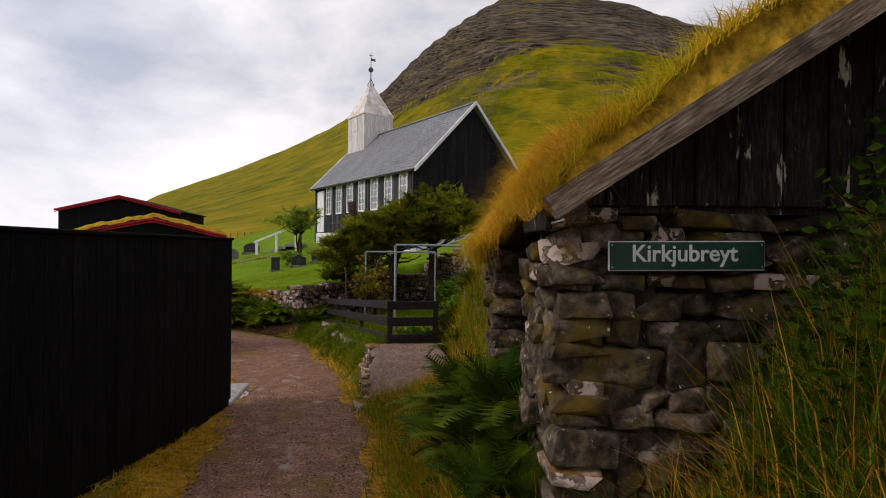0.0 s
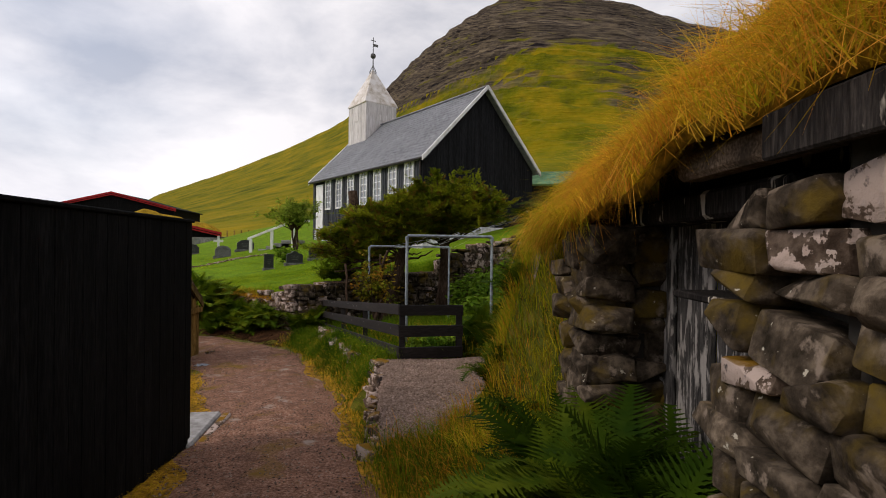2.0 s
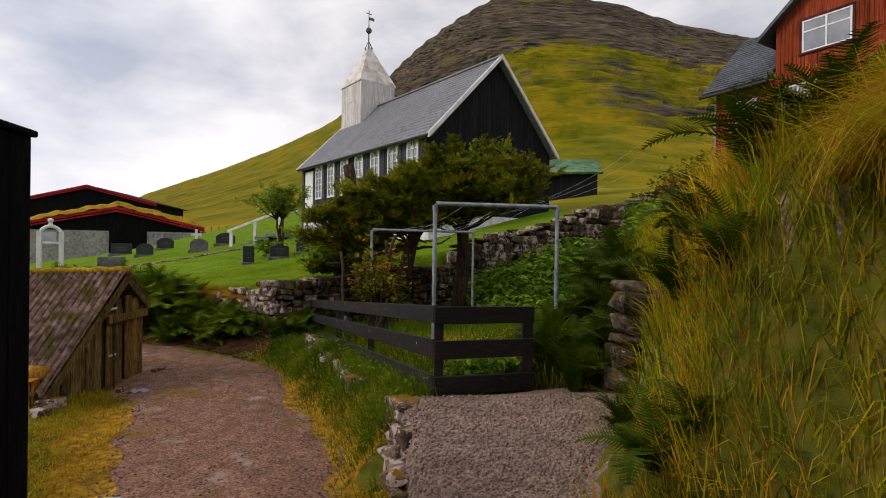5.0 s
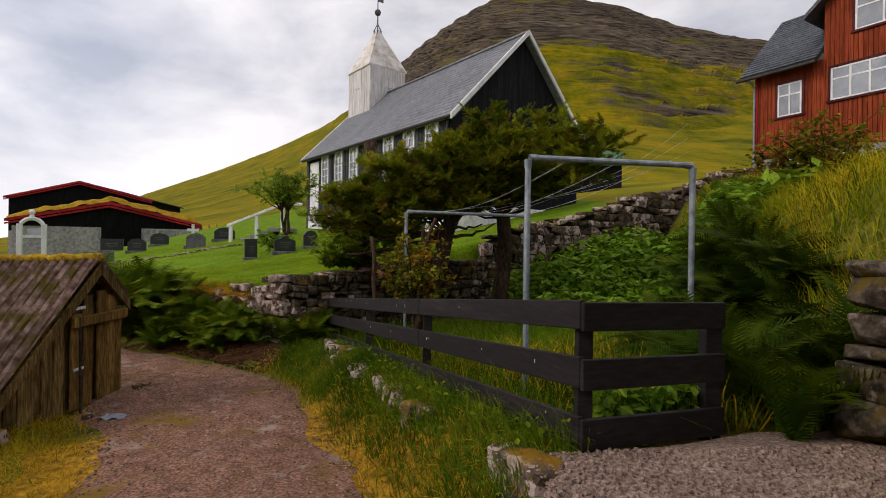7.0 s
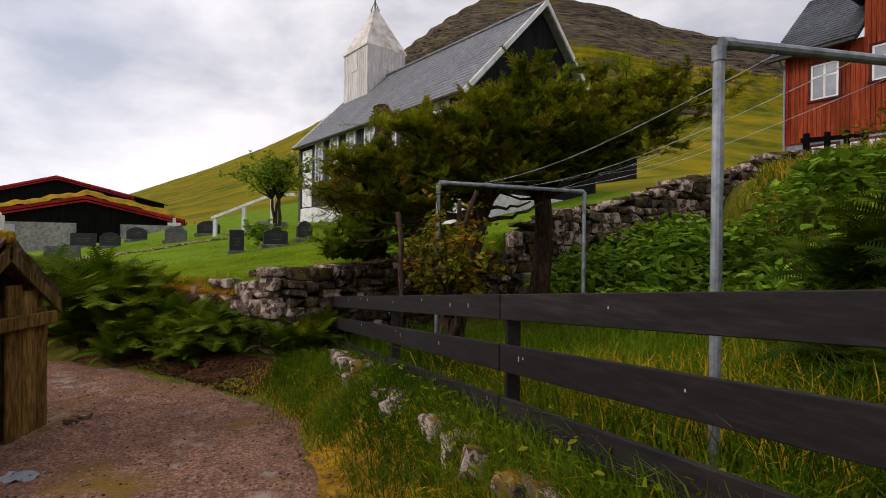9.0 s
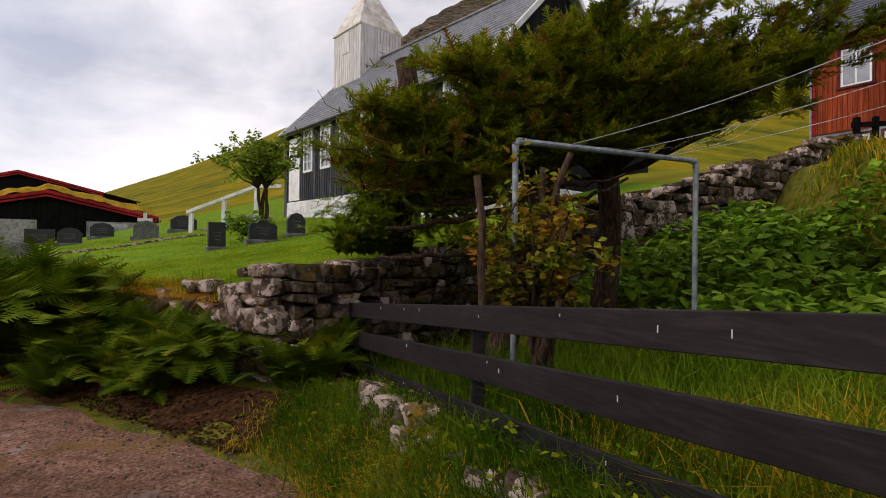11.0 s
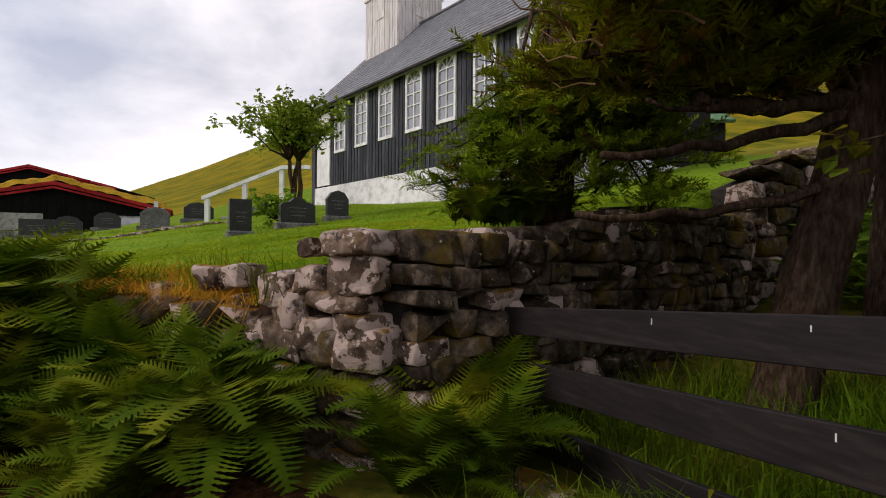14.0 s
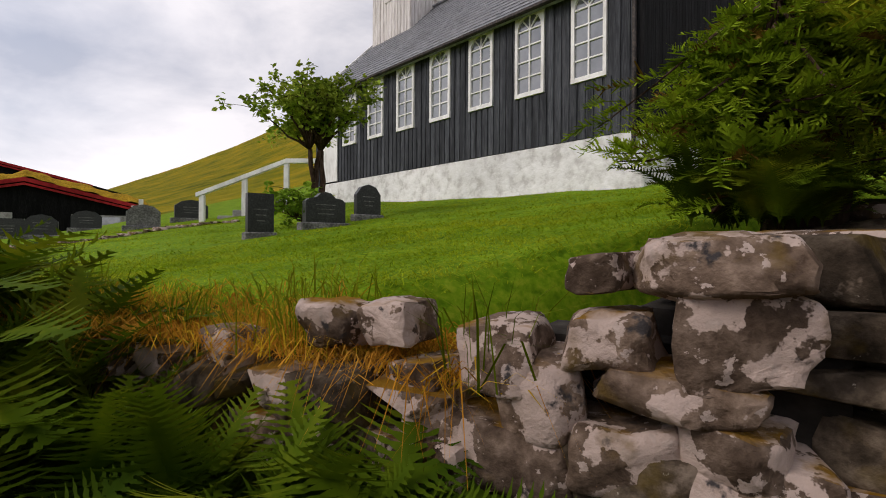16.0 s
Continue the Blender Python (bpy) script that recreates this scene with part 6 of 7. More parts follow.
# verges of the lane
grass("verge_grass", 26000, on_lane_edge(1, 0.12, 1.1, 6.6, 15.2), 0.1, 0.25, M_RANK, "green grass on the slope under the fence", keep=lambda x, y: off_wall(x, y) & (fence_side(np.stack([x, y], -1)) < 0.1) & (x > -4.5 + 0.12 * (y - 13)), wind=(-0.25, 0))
grass("verge_grass", 9000, on_lane_edge(1, 0.0, 0.55, 3, 15.0), 0.05, 0.16, M_DRYGRASS, "short golden grass along the lane edge", keep=lambda x, y: off_wall(x, y) & (x > -4.6), clump=0.09)
grass("verge_grass", 14000, on_lane_edge(1, 0.1, 1.3, 1.8, 7.6), 0.12, 0.38, M_GRASS, "green grass between lane and hut", keep=off_wall, wind=(-0.2, 0))
grass("verge_grass", 7000, on_lane_edge(1, 0.2, 1.3, 2.5, 7.8), 0.15, 0.42, M_STRAW, "dry orange grass between lane and hut", keep=off_wall, wind=(-0.2, 0), per=8, width=0.005)
grass("verge_grass", 20000, on_lane_edge(-1, -0.05, 0.8, 2, 14), 0.03, 0.1, M_DRYGRASS, "short ochre grass left of the lane", clump=0.1, keep=lambda x, y: (x > -6.0) | (y < 11))
grass("verge_grass", 8000, on_lane_edge(-1, 0.25, 2.4, 7.5, 13), 0.05, 0.16, M_TURF, "short green grass before the shed", clump=0.14, keep=lambda x, y: (x > -6.0) | (y < 11.3))
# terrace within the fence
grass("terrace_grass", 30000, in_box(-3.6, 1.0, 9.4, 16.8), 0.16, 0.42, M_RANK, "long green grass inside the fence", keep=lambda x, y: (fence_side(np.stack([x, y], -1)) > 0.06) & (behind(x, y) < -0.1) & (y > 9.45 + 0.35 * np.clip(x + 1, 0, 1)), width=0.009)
grass("terrace_grass", 4500, in_box(-2.6, 1.0, 9.8, 13.2), 0.2, 0.4, M_DRYGRASS, "golden grass inside the fence", keep=lambda x, y: (fence_side(np.stack([x, y], -1)) > 0.1) & (behind(x, y) < -0.1), per=9)
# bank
# the darker blade colour here paints the shade among the ferns
grass("bank_grass", 15000, in_box(-0.3, 5.2, 6.3, 14.5), 0.12, 0.34, M_RANK, "rank green grass on the bank, darkened for shade among ferns", keep=lambda x, y: off_wall(x, y) & (x > np.interp(y, [6.6, 8, 9.5, 12, 14.5], [0.0, 0.25, 0.6, 0.9, 1.6])), wind=(-0.3, -0.1), width=0.009)
grass("bank_grass", 22000, in_box(-0.1, 2.8, 5.9, 8.8), 0.15, 0.34, M_TURF, "yellow-green grass on the steep bank", keep=lambda x, y: off_wall(x, y) & (x > -0.05 + 0.45 * smoothstep(7.0, 7.8, y)), wind=(-0.12, -0.05), per=12)
grass("bank_grass", 4000, in_box(-0.1, 1.8, 5.9, 8.6), 0.2, 0.4, M_STRAW, "dry orange grass on the steep bank", keep=lambda x, y: off_wall(x, y) & (x > -0.05 + 0.45 * smoothstep(7.0, 7.8, y)), wind=(-0.2, -0.05), per=9, width=0.005)
grass("bank_grass", 30000, in_box(-0.3, 5.2, 6.0, 13), 0.18, 0.42, M_TURF, "golden grass over the bank", keep=lambda x, y: off_wall(x, y) & (x > np.interp(y, [6.4, 8, 9.5, 12, 14.5], [0.0, 0.3, 0.75, 1.1, 1.6])), wind=(-0.35, -0.1), per=10)
grass("bank_grass", 12000, in_box(4.5, 13, 12, 20), 0.15, 0.35, M_GRASS, "rank grass high on the bank", keep=off_wall, width=0.02, per=12)
grass("bank_grass", 9000, in_box(3.5, 13, 10, 20), 0.15, 0.35, M_DRYGRASS, "golden grass high on the bank", keep=off_wall, width=0.016, per=10)
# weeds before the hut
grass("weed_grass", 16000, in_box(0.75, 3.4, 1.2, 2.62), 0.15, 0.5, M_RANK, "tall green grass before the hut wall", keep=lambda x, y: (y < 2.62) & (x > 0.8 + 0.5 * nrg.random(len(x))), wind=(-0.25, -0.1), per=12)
grass("weed_grass", 3500, in_box(1.0, 3.4, 1.5, 2.62), 0.2, 0.62, M_STRAW, "dry orange grass before the hut wall", keep=lambda x, y: y < 2.62, per=7, width=0.005, wind=(-0.3, 0))
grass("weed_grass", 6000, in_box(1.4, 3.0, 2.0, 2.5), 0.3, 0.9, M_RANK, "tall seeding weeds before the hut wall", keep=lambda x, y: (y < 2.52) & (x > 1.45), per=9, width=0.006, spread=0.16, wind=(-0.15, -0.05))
grass("weed_grass", 800, in_box(1.4, 3.0, 2.0, 2.5), 0.4, 1.1, M_STRAW, "tall dry orange stalks before the hut wall", keep=lambda x, y: (y < 2.52) & (x > 1.4), per=6, width=0.005, spread=0.2, wind=(-0.2, -0.05))
# lawn
lawn_keep = lambda x, y: behind(x, y) > 0.5
grass("lawn_grass", 60000, in_box(-10, -1.5, 16.2, 21), 0.02, 0.05, M_LAWNBLADE, "close-mown bright green lawn", keep=lawn_keep, clump=0.2, per=30, width=0.006)
grass("lawn_grass", 40000, in_box(-14, 0, 19.5, 30), 0.02, 0.05, M_LAWNBLADE, "close-mown bright green lawn", keep=lawn_keep, clump=0.3, per=30, width=0.012)
# golden fringe on top of the churchyard wall


def wall_fringe(n):
    s = nrg.uniform(0.75, 12, n)
    o = 0.02 + 0.42 * nrg.random(n) ** 1.4
    return np.stack([CORNER[0] + WING_L[0] * s + 0.558 * o, CORNER[1] + WING_L[1] * s + 0.83 * o], -1)


fringe_z = lambda x, y: -0.1 + (yard_z(x, y) + 0.1) * smoothstep(0.12, 0.6, behind(x, y))
grass("wall_top_grass", 18000, wall_fringe, 0.04, 0.13, M_STRAW, "dry orange grass along the churchyard wall top", zf=fringe_z, clump=0.09, per=16, width=0.005, wind=(0.1, -0.3), spread=0.9, droop=0.7)
grass("wall_top_grass", 5000, wall_fringe, 0.05, 0.15, M_DRYGRASS, "golden grass along the churchyard wall top", zf=fringe_z, clump=0.09, per=14, width=0.005, wind=(0.1, -0.2), spread=0.8)
grass("wall_top_grass", 2200, wall_fringe, 0.18, 0.34, M_GRASS, "green grass tufts along the churchyard wall top", zf=fringe_z, clump=0.07, per=22, width=0.006, spread=0.4)
# turf roof of the hut
tz = np.vectorize(turf_z)


def roof_pts(n):
    return np.stack([0.54 + 3.9 * nrg.random(n) ** 1.5, nrg.uniform(HF - 0.5, 6.9, n)], -1)


rk = lambda x, y: (x > 0.5) & (y > HF - 0.54)
grass("turf_grass", 40000, roof_pts, 0.04, 0.15, M_DRYGRASS, "golden grass on the hut roof", zf=lambda x, y: tz(x, y) - 0.02, keep=rk, clump=0.1, wind=(-0.35, -0.1), width=0.006)
grass("turf_grass", 40000, roof_pts, 0.05, 0.16, M_TURF, "green grass on the hut roof", zf=lambda x, y: tz(x, y) - 0.02, keep=rk, clump=0.12, wind=(-0.3, -0.1), width=0.007)


def eave_pts(n):
    return np.stack([nrg.uniform(0.52, 0.85, n), nrg.uniform(HF - 0.5, 6.8, n)], -1)


pts, ch, cl = tufted(12800, eave_pts, 0.06, 16)
base = np.concatenate([pts, (tz(np.clip(pts[:, 0], 0.46, 2), pts[:, 1]) - 0.03)[:, None]], 1)
h = nrg.uniform(0.1, 0.22, len(pts))
reach = np.stack([-nrg.uniform(-0.04, 0.2, len(pts)), nrg.normal(0, 0.2, len(pts))], -1) + cl * 1.2
bq = blade_quads(base, h, np.full(len(pts), 0.004), reach, 0.0).reshape(-1, 8, 3)
bq[:, 6:, 2] -= (nrg.uniform(0.06, 0.26, len(pts)) * (1 + 0.3 * smoothstep(3.6, 4.3, pts[:, 1])) * np.repeat(0.1 + 1.1 * nrg.random(len(pts) // 16) ** 1.8, 16))[:, None]
pick_ = np.repeat(nrg.random(len(bq) // 16) < 0.5, 16)
quads_object("eave_grass", bq[pick_].reshape(-1, 3), M_STRAW, None, "dry orange grass hanging over the hut eave", "grass", "stuff")
quads_object("eave_grass", bq[~pick_].reshape(-1, 3), M_DRYGRASS, None, "golden grass hanging over the hut eave", "grass", "stuff")


def hanging(n, x0, x1, y0, y1, drop, material, label):
    """Grass that leans out over an edge and hangs down from it."""
    p, _, cl2 = tufted(n, in_box(x0, x1, y0, y1), 0.05, 14)
    b3 = np.concatenate([p, (tz(np.clip(p[:, 0], 0.5, 2), p[:, 1]) - 0.04)[:, None]], 1)
    q = blade_quads(b3, nrg.uniform(0.06, 0.18, len(p)), np.full(len(p), 0.0045), np.stack([-nrg.uniform(-0.06, 0.24, len(p)), nrg.normal(-0.03, 0.18, len(p))], -1) + cl2 * 1.4, 0.0).reshape(-1, 8, 3)
    q[:, 6:, 2] -= (nrg.uniform(drop[0], drop[1], len(p)) * np.repeat(0.4 + nrg.random(len(p) // 14), 14))[:, None]
    quads_object("eave_grass", q.reshape(-1, 3), material, None, label, "grass", "stuff")


hanging(5000, 0.4, 1.0, 5.15, 6.6, (0.02, 0.26), M_TURF, "yellow-green grass hanging over the stone stack")
hanging(2600, 0.4, 0.9, 5.15, 6.6, (0.06, 0.34), M_STRAW, "dry orange grass hanging over the stone stack")
hanging(3000, 0.4, 1.0, 5.15, 6.6, (0.03, 0.28), M_DRYGRASS, "golden grass hanging over the stone stack")
grass("bank_grass", 6000, in_box(-0.15, 0.62, 5.75, 6.7), 0.12, 0.34, M_TURF, "yellow-green grass at the foot of the stone stack", per=12, wind=(-0.15, -0.1))
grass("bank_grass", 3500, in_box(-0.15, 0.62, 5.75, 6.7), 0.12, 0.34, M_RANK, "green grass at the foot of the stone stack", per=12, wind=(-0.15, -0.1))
grass("turf_grass", 5000, lambda n: np.stack([0.5 + 3.2 * nrg.random(n), nrg.uniform(HF - 0.5, 6.6, n)], -1), 0.14, 0.28, M_TURF, "tall green blades on the hut roof", zf=lambda x, y: tz(x, y) - 0.02, keep=rk, clump=0.14, per=8, width=0.005, spread=0.3, wind=(-0.2, -0.1))


# ferns
def frond_mesh(seed, length=0.75, arch=0.9, material=M_FERN):
    """One arching frond along +x: a stalk with toothed, tapering leaflets to both sides, all one skin."""
    r = np.random.default_rng(seed)
    L, el, n = length, 1.38, 34
    d, s = np.array([1.0, 0, 0]), np.array([0, 1.0, 0])
    p = np.zeros(3)
    pts, side = [p.copy()], r.uniform(-0.25, 0.25)
    for i in range(n):
        el -= arch * 1.6 / n
        p = p + (d * np.cos(el) + s * side * i / n * 0.6 + np.array([0, 0, 1]) * np.sin(el)) * L / n
        pts.append(p.copy())
    pts = np.array(pts)
    verts, faces = [], []
    for q in pts:
        verts += [q - s * 0.0035, q + s * 0.0035]
    for i in range(n):
        faces.append((2 * i, 2 * i + 1, 2 * i + 3, 2 * i + 2))
    for i in range(4, n):
        t = i / n
        pl = L * 0.2 * (np.sin(np.pi * min(1, t * 0.9 + 0.08)) ** 0.9) * r.uniform(0.88, 1.1) + 0.006
        fwd = pts[i + 1] - pts[i]
        sp = np.linalg.norm(fwd)
        fwd = fwd / sp
        nrm = np.cross(fwd, s)
        for sg in (0, 1):
            sd = 1 if sg else -1
            dirp = s * sd * 0.93 + fwd * 0.36 + nrm * r.uniform(-0.2, 0.05)
            dirp = dirp / np.linalg.norm(dirp)
            a, b = 2 * i + sg, 2 * i + 2 + sg
            mid = (verts[a] + verts[b]) / 2
            seg = 7
            for q in range(1, seg + 1):
                u = q / seg
                w = sp * (0.5 if q % 2 else 0.24) * (1 - u) ** 0.75 + 0.0006
                c = mid + dirp * pl * u - nrm * -0.16 * pl * u * u
                k = len(verts)
                verts += [c - fwd * w, c + fwd * w]
                faces.append((a, k, k + 1, b))
                a, b = k, k + 1
    me = bpy.data.meshes.new("frond")
    me.from_pydata([tuple(v) for v in verts], [], faces)
    me.materials.append(material)
    return me


FRONDS, DARK_FRONDS = [], []
for k in range(8):
    FRONDS.append(frond_mesh(k, 0.68 + 0.03 * k, 0.6 + 0.1 * k))
    DARK_FRONDS.append(frond_mesh(k + 40, 0.68 + 0.03 * k, 0.6 + 0.1 * k, M_DARKLEAF))
frng = random.Random(21)


def fern(x, y, size, label, z=None, tilt=(0, 0), fronds=16, kinds=None):
    ob = thing("fern", label, "fern", group="ferns")
    ob.matrix_basis = Matrix.Translation((x, y, (gz(x, y) if z is None else z) - 0.03)) @ Euler((tilt[0], tilt[1], frng.uniform(0, 6.28))).to_matrix().to_4x4()
    for k in range(fronds):
        fr = new("frond", (kinds or FRONDS)[frng.randrange(8)])
        fr.parent = ob
        s = size * frng.uniform(0.5, 0.95)
        fr.matrix_basis = Matrix.Rotation((k + frng.uniform(-0.4, 0.4)) * 6.283 / fronds, 4, "Z") @ Matrix.Rotation(frng.uniform(-0.45, 0.12), 4, "Y") @ Matrix.Rotation(frng.uniform(-0.25, 0.25), 4, "X") @ Matrix.Diagonal((s, s, s, 1))
    return ob


lb = "green fern clump at the foot of the churchyard wall"
for k in range(34):
    s = 0.55 + k * 0.27 + frng.uniform(-0.1, 0.1)
    for row in (0.25, 0.55, 0.85, 1.1):
        if row > 1 and (s < 1.5 or frng.random() < 0.4):
            continue
        if row > 0.5 and s < 0.6:
            continue
        o = row + frng.uniform(-0.12, 0.12)
        x, y = CORNER[0] + WING_L[0] * s - 0.558 * o, CORNER[1] + WING_L[1] * s - 0.83 * o
        if math.hypot(x + 5.43, y - 14.8) < (0.98 if s < 0.9 else 0.8):
            continue
        grow = float(smoothstep(1.4, 3.4, s))
        fern(x, y, frng.uniform(1.0, 1.3) * (0.85 + 1.15 * grow) * (1.0 if row < 0.9 else 0.8), lb, tilt=(0.2, 0.1))
for s, o, size in ((0.62, 0.3, 1.15), (0.8, 0.25, 1.3), (0.98, 0.3, 1.4), (1.15, 0.22, 1.45), (1.3, 0.4, 1.35), (1.5, 0.25, 1.5), (0.85, 0.45, 1.0), (1.7, 0.3, 1.5)):
    fern(CORNER[0] + WING_L[0] * s - 0.558 * o, CORNER[1] + WING_L[1] * s - 0.83 * o, size, lb, tilt=(0.15, 0.1))
for x, y, s in ((-4.2, 15.8, 1.4), (-4.0, 16.0, 1.4), (-4.4, 15.55, 1.15), (-3.95, 15.6, 1.1), (-4.15, 15.5, 1.0)):
    fern(x, y, s, "green fern growing at the wall corner by the fence")
# the darker frond copy paints the hut's shade on these ferns
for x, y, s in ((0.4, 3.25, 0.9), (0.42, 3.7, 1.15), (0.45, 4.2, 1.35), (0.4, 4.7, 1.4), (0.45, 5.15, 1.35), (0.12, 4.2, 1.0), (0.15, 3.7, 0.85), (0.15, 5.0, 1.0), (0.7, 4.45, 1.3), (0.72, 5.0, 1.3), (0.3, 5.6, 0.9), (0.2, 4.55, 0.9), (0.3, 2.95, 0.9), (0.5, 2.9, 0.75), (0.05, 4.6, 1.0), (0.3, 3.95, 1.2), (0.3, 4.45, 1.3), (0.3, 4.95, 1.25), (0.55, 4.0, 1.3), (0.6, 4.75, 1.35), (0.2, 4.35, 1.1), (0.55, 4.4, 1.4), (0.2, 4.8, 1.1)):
    fern(x, y, s * (1.15 if x > 0.28 else 0.95), "green fern before the hut door, darkened for hut shade", kinds=DARK_FRONDS)
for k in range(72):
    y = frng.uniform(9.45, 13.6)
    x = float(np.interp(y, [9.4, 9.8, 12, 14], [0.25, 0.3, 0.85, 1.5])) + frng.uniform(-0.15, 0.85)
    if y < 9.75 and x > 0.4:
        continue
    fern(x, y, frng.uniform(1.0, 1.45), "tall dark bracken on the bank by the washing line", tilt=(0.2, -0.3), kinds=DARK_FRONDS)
for k in range(14):
    x, y = frng.uniform(0.05, 0.9), frng.uniform(6.8, 8.3)
    if off_gravel(np.array([x]), np.array([y]))[0]:
        fern(x, y, frng.uniform(0.6, 0.95), "green bracken on the bank by the gravel", kinds=DARK_FRONDS)
for k in range(22):
    s = frng.uniform(1.0, 2.0)
    o = frng.uniform(0.35, 0.8)
    x, y = CORNER[0] + WING_R[0] * s - 0.484 * o, CORNER[1] + WING_R[1] * s + 0.875 * o
    fern(x, y, frng.uniform(0.5, 0.85), "green fern on top of the garden wall", z=0.42)


for x, y, k in ((1.25, 9.12, 0.8), (1.5, 9.0, 0.9), (1.7, 9.15, 1.0), (1.4, 8.75, 0.75), (1.15, 9.75, 0.9), (0.9, 9.85, 0.8)):
    fern(x, y, k, "dark green bracken growing against the stacked blocks", kinds=DARK_FRONDS)


# leaf clusters
def leaf_quads(centres, size, up=0.5, seed=1):
    """Leaves as two folded quads each about given points."""
    r = np.random.default_rng(seed)
    n = len(centres)
    d = r.normal(0, 1, (n, 3))
    d[:, 2] = d[:, 2] * 0.45 - 0.1
    d /= np.linalg.norm(d, axis=1)[:, None]
    nn = r.normal(0, 1 - up, (n, 3)) + np.array([0, 0, up * 1.6])
    s = np.cross(d, nn)
    s /= np.linalg.norm(s, axis=1)[:, None] + 1e-9
    nn = np.cross(s, d)
    sz = (size * r.uniform(0.6, 1.3, n))[:, None]
    p0, p1 = centres, centres + d * sz
    m = centres + d * sz * 0.45
    w = s * sz * 0.34 + nn * sz * 0.1
    w2 = -s * sz * 0.34 + nn * sz * 0.1
    t = centres + d * sz * 0.8
    q1 = np.stack([p0, m + w, t + w * 0.55, p1], 1)
    q2 = np.stack([p0, p1, t + w2 * 0.55, m + w2], 1)
    return np.concatenate([q1, q2], 1).reshape(-1, 3)


def limb(start, end, r0, r1, bend, n=7):
    s, e = Vector(start), Vector(end)
    o = Vector(bend)
    pts = [s.lerp(e, i / n) + o * math.sin(math.pi * i / n) + Vector((0.02 * math.sin(3 * i), 0.02 * math.cos(4 * i), 0.02 * math.sin(2.3 * i))) for i in range(n + 1)]
    return tube_data(pts, [r0 + (r1 - r0) * (i / n) ** 0.7 for i in range(n + 1)], 7), pts


# conifers, flattened and swept by the wind
def conifer(base, top_of, bottom_of, x0, x1, mid_of, y0, y1, limbs, sprays, seed, label, dry=0.12, needle=M_NEEDLE, lean=(0.12, 0.1)):
    r = np.random.default_rng(seed)
    tree = thing("conifer_tree", label, "tree")
    bx, by, bz = base
    trunk_h = 2.7
    sets = []
    tb, tpts = limb((bx, by, bz - 0.2), (bx + lean[0], by + lean[1], bz + trunk_h), 0.2, 0.14, (lean[1], 0, 0), 8)
    raw("trunk", *tb, M_BARK, tree, "dark reddish bark", True)
    lines = []
    for i in range(limbs):
        x = x0 + (x1 - x0) * (i + r.uniform(0.1, 0.9)) / limbs
        y = mid_of(x) + r.uniform(y0, y1)
        zt, zb = top_of(x), bottom_of(x)
        z = zb + (zt - zb) * (0.06 + 1.0 * ((i * 0.618) % 1.0) ** 0.85)
        start = tpts[int(r.integers(6, 9))]
        lb_, lp = limb(start, (x, y, z), 0.045 * r.uniform(0.5, 1.1), 0.006, (0, 0, -0.12 * r.uniform(0.2, 1.4)), 8)
        sets = [lb_]
        if len(lp) > 5:
            lines.append(lp[4:])
        out = (lp[-1] - lp[3]).normalized()
        for q in range(8):
            p = lp[4 + q % 5]
            e = (p.x + out.x * r.uniform(0.05, 0.35) + r.normal(0, 0.3), p.y + out.y * r.uniform(0.05, 0.35) + r.normal(0, 0.3), min(p.z + r.uniform(-0.06, 0.2), zt + 0.1))
            tw_, tp = limb(p, e, 0.013, 0.003, (0, 0, 0.03), 3)
            sets.append(tw_)
            lines.append(tp)
        raw("limb", *merge(sets), M_BARK, tree, "", True)
    # sprays in flat pads along the twigs: a stem with short flat needles to both sides
    def build(count, seed2):
        r2 = np.random.default_rng(seed2)
        pick = r2.integers(0, len(lines), count)
        t = r2.uniform(0, 1, count)
        o, along = np.zeros((count, 3)), np.zeros((count, 3))
        for j in range(count):
            ln = lines[pick[j]]
            u = t[j] * (len(ln) - 1.001)
            a, b = ln[int(u)], ln[int(u) + 1]
            o[j] = a.lerp(b, u - int(u))
            along[j] = (b - a).normalized()
        k = count
        o += r2.normal(0, 1, (k, 3)) * np.array([0.07, 0.07, 0.022])
        d = along * 0.7 + r2.normal(0, 0.45, (k, 3)) * np.array([1, 1, 0.45]) + np.array([0, 0, 0.16])
        d /= np.linalg.norm(d, axis=1)[:, None]
        L = r2.uniform(0.12, 0.3, k)
        s = np.cross(d, np.array([0, 0, 1.0]))
        s /= np.linalg.norm(s, axis=1)[:, None] + 1e-9
        nn = np.cross(s, d)
        quads = []
        w = s * 0.003
        quads.append(np.stack([o - w, o + w, o + d * L[:, None] + w, o + d * L[:, None] - w], 1))
        for i in range(9):
            t = (i + 0.6) / 9
            for sg in (-1, 1):
                p = o + d * (L * t)[:, None]
                ln = (0.09 * (1 - 0.55 * t) * r2.uniform(0.6, 1.3, k))[:, None]
                e = d * 0.62 + s * sg * 0.75 + nn * r2.normal(0.1, 0.28, (k, 1))
                tip = p + e * ln
                aw = (d * 0.8 - s * sg * 0.5) * 0.0085
                quads.append(np.stack([p - aw, p + aw, tip + aw * 0.5, tip - aw * 0.5], 1))
            ln = (0.06 * (1 - 0.5 * t) * r2.uniform(0.6, 1.3, k))[:, None]
            tip = p + (d * 0.6 + nn * 0.8) * ln
            aw = s * 0.008
            quads.append(np.stack([p - aw, p + aw, tip + aw * 0.4, tip - aw * 0.4], 1))
        return np.concatenate(quads).reshape(-1, 3)
    quads_object("crown", build(int(sprays * (1 - dry)), seed + 1), needle, tree, "green needle sprays")
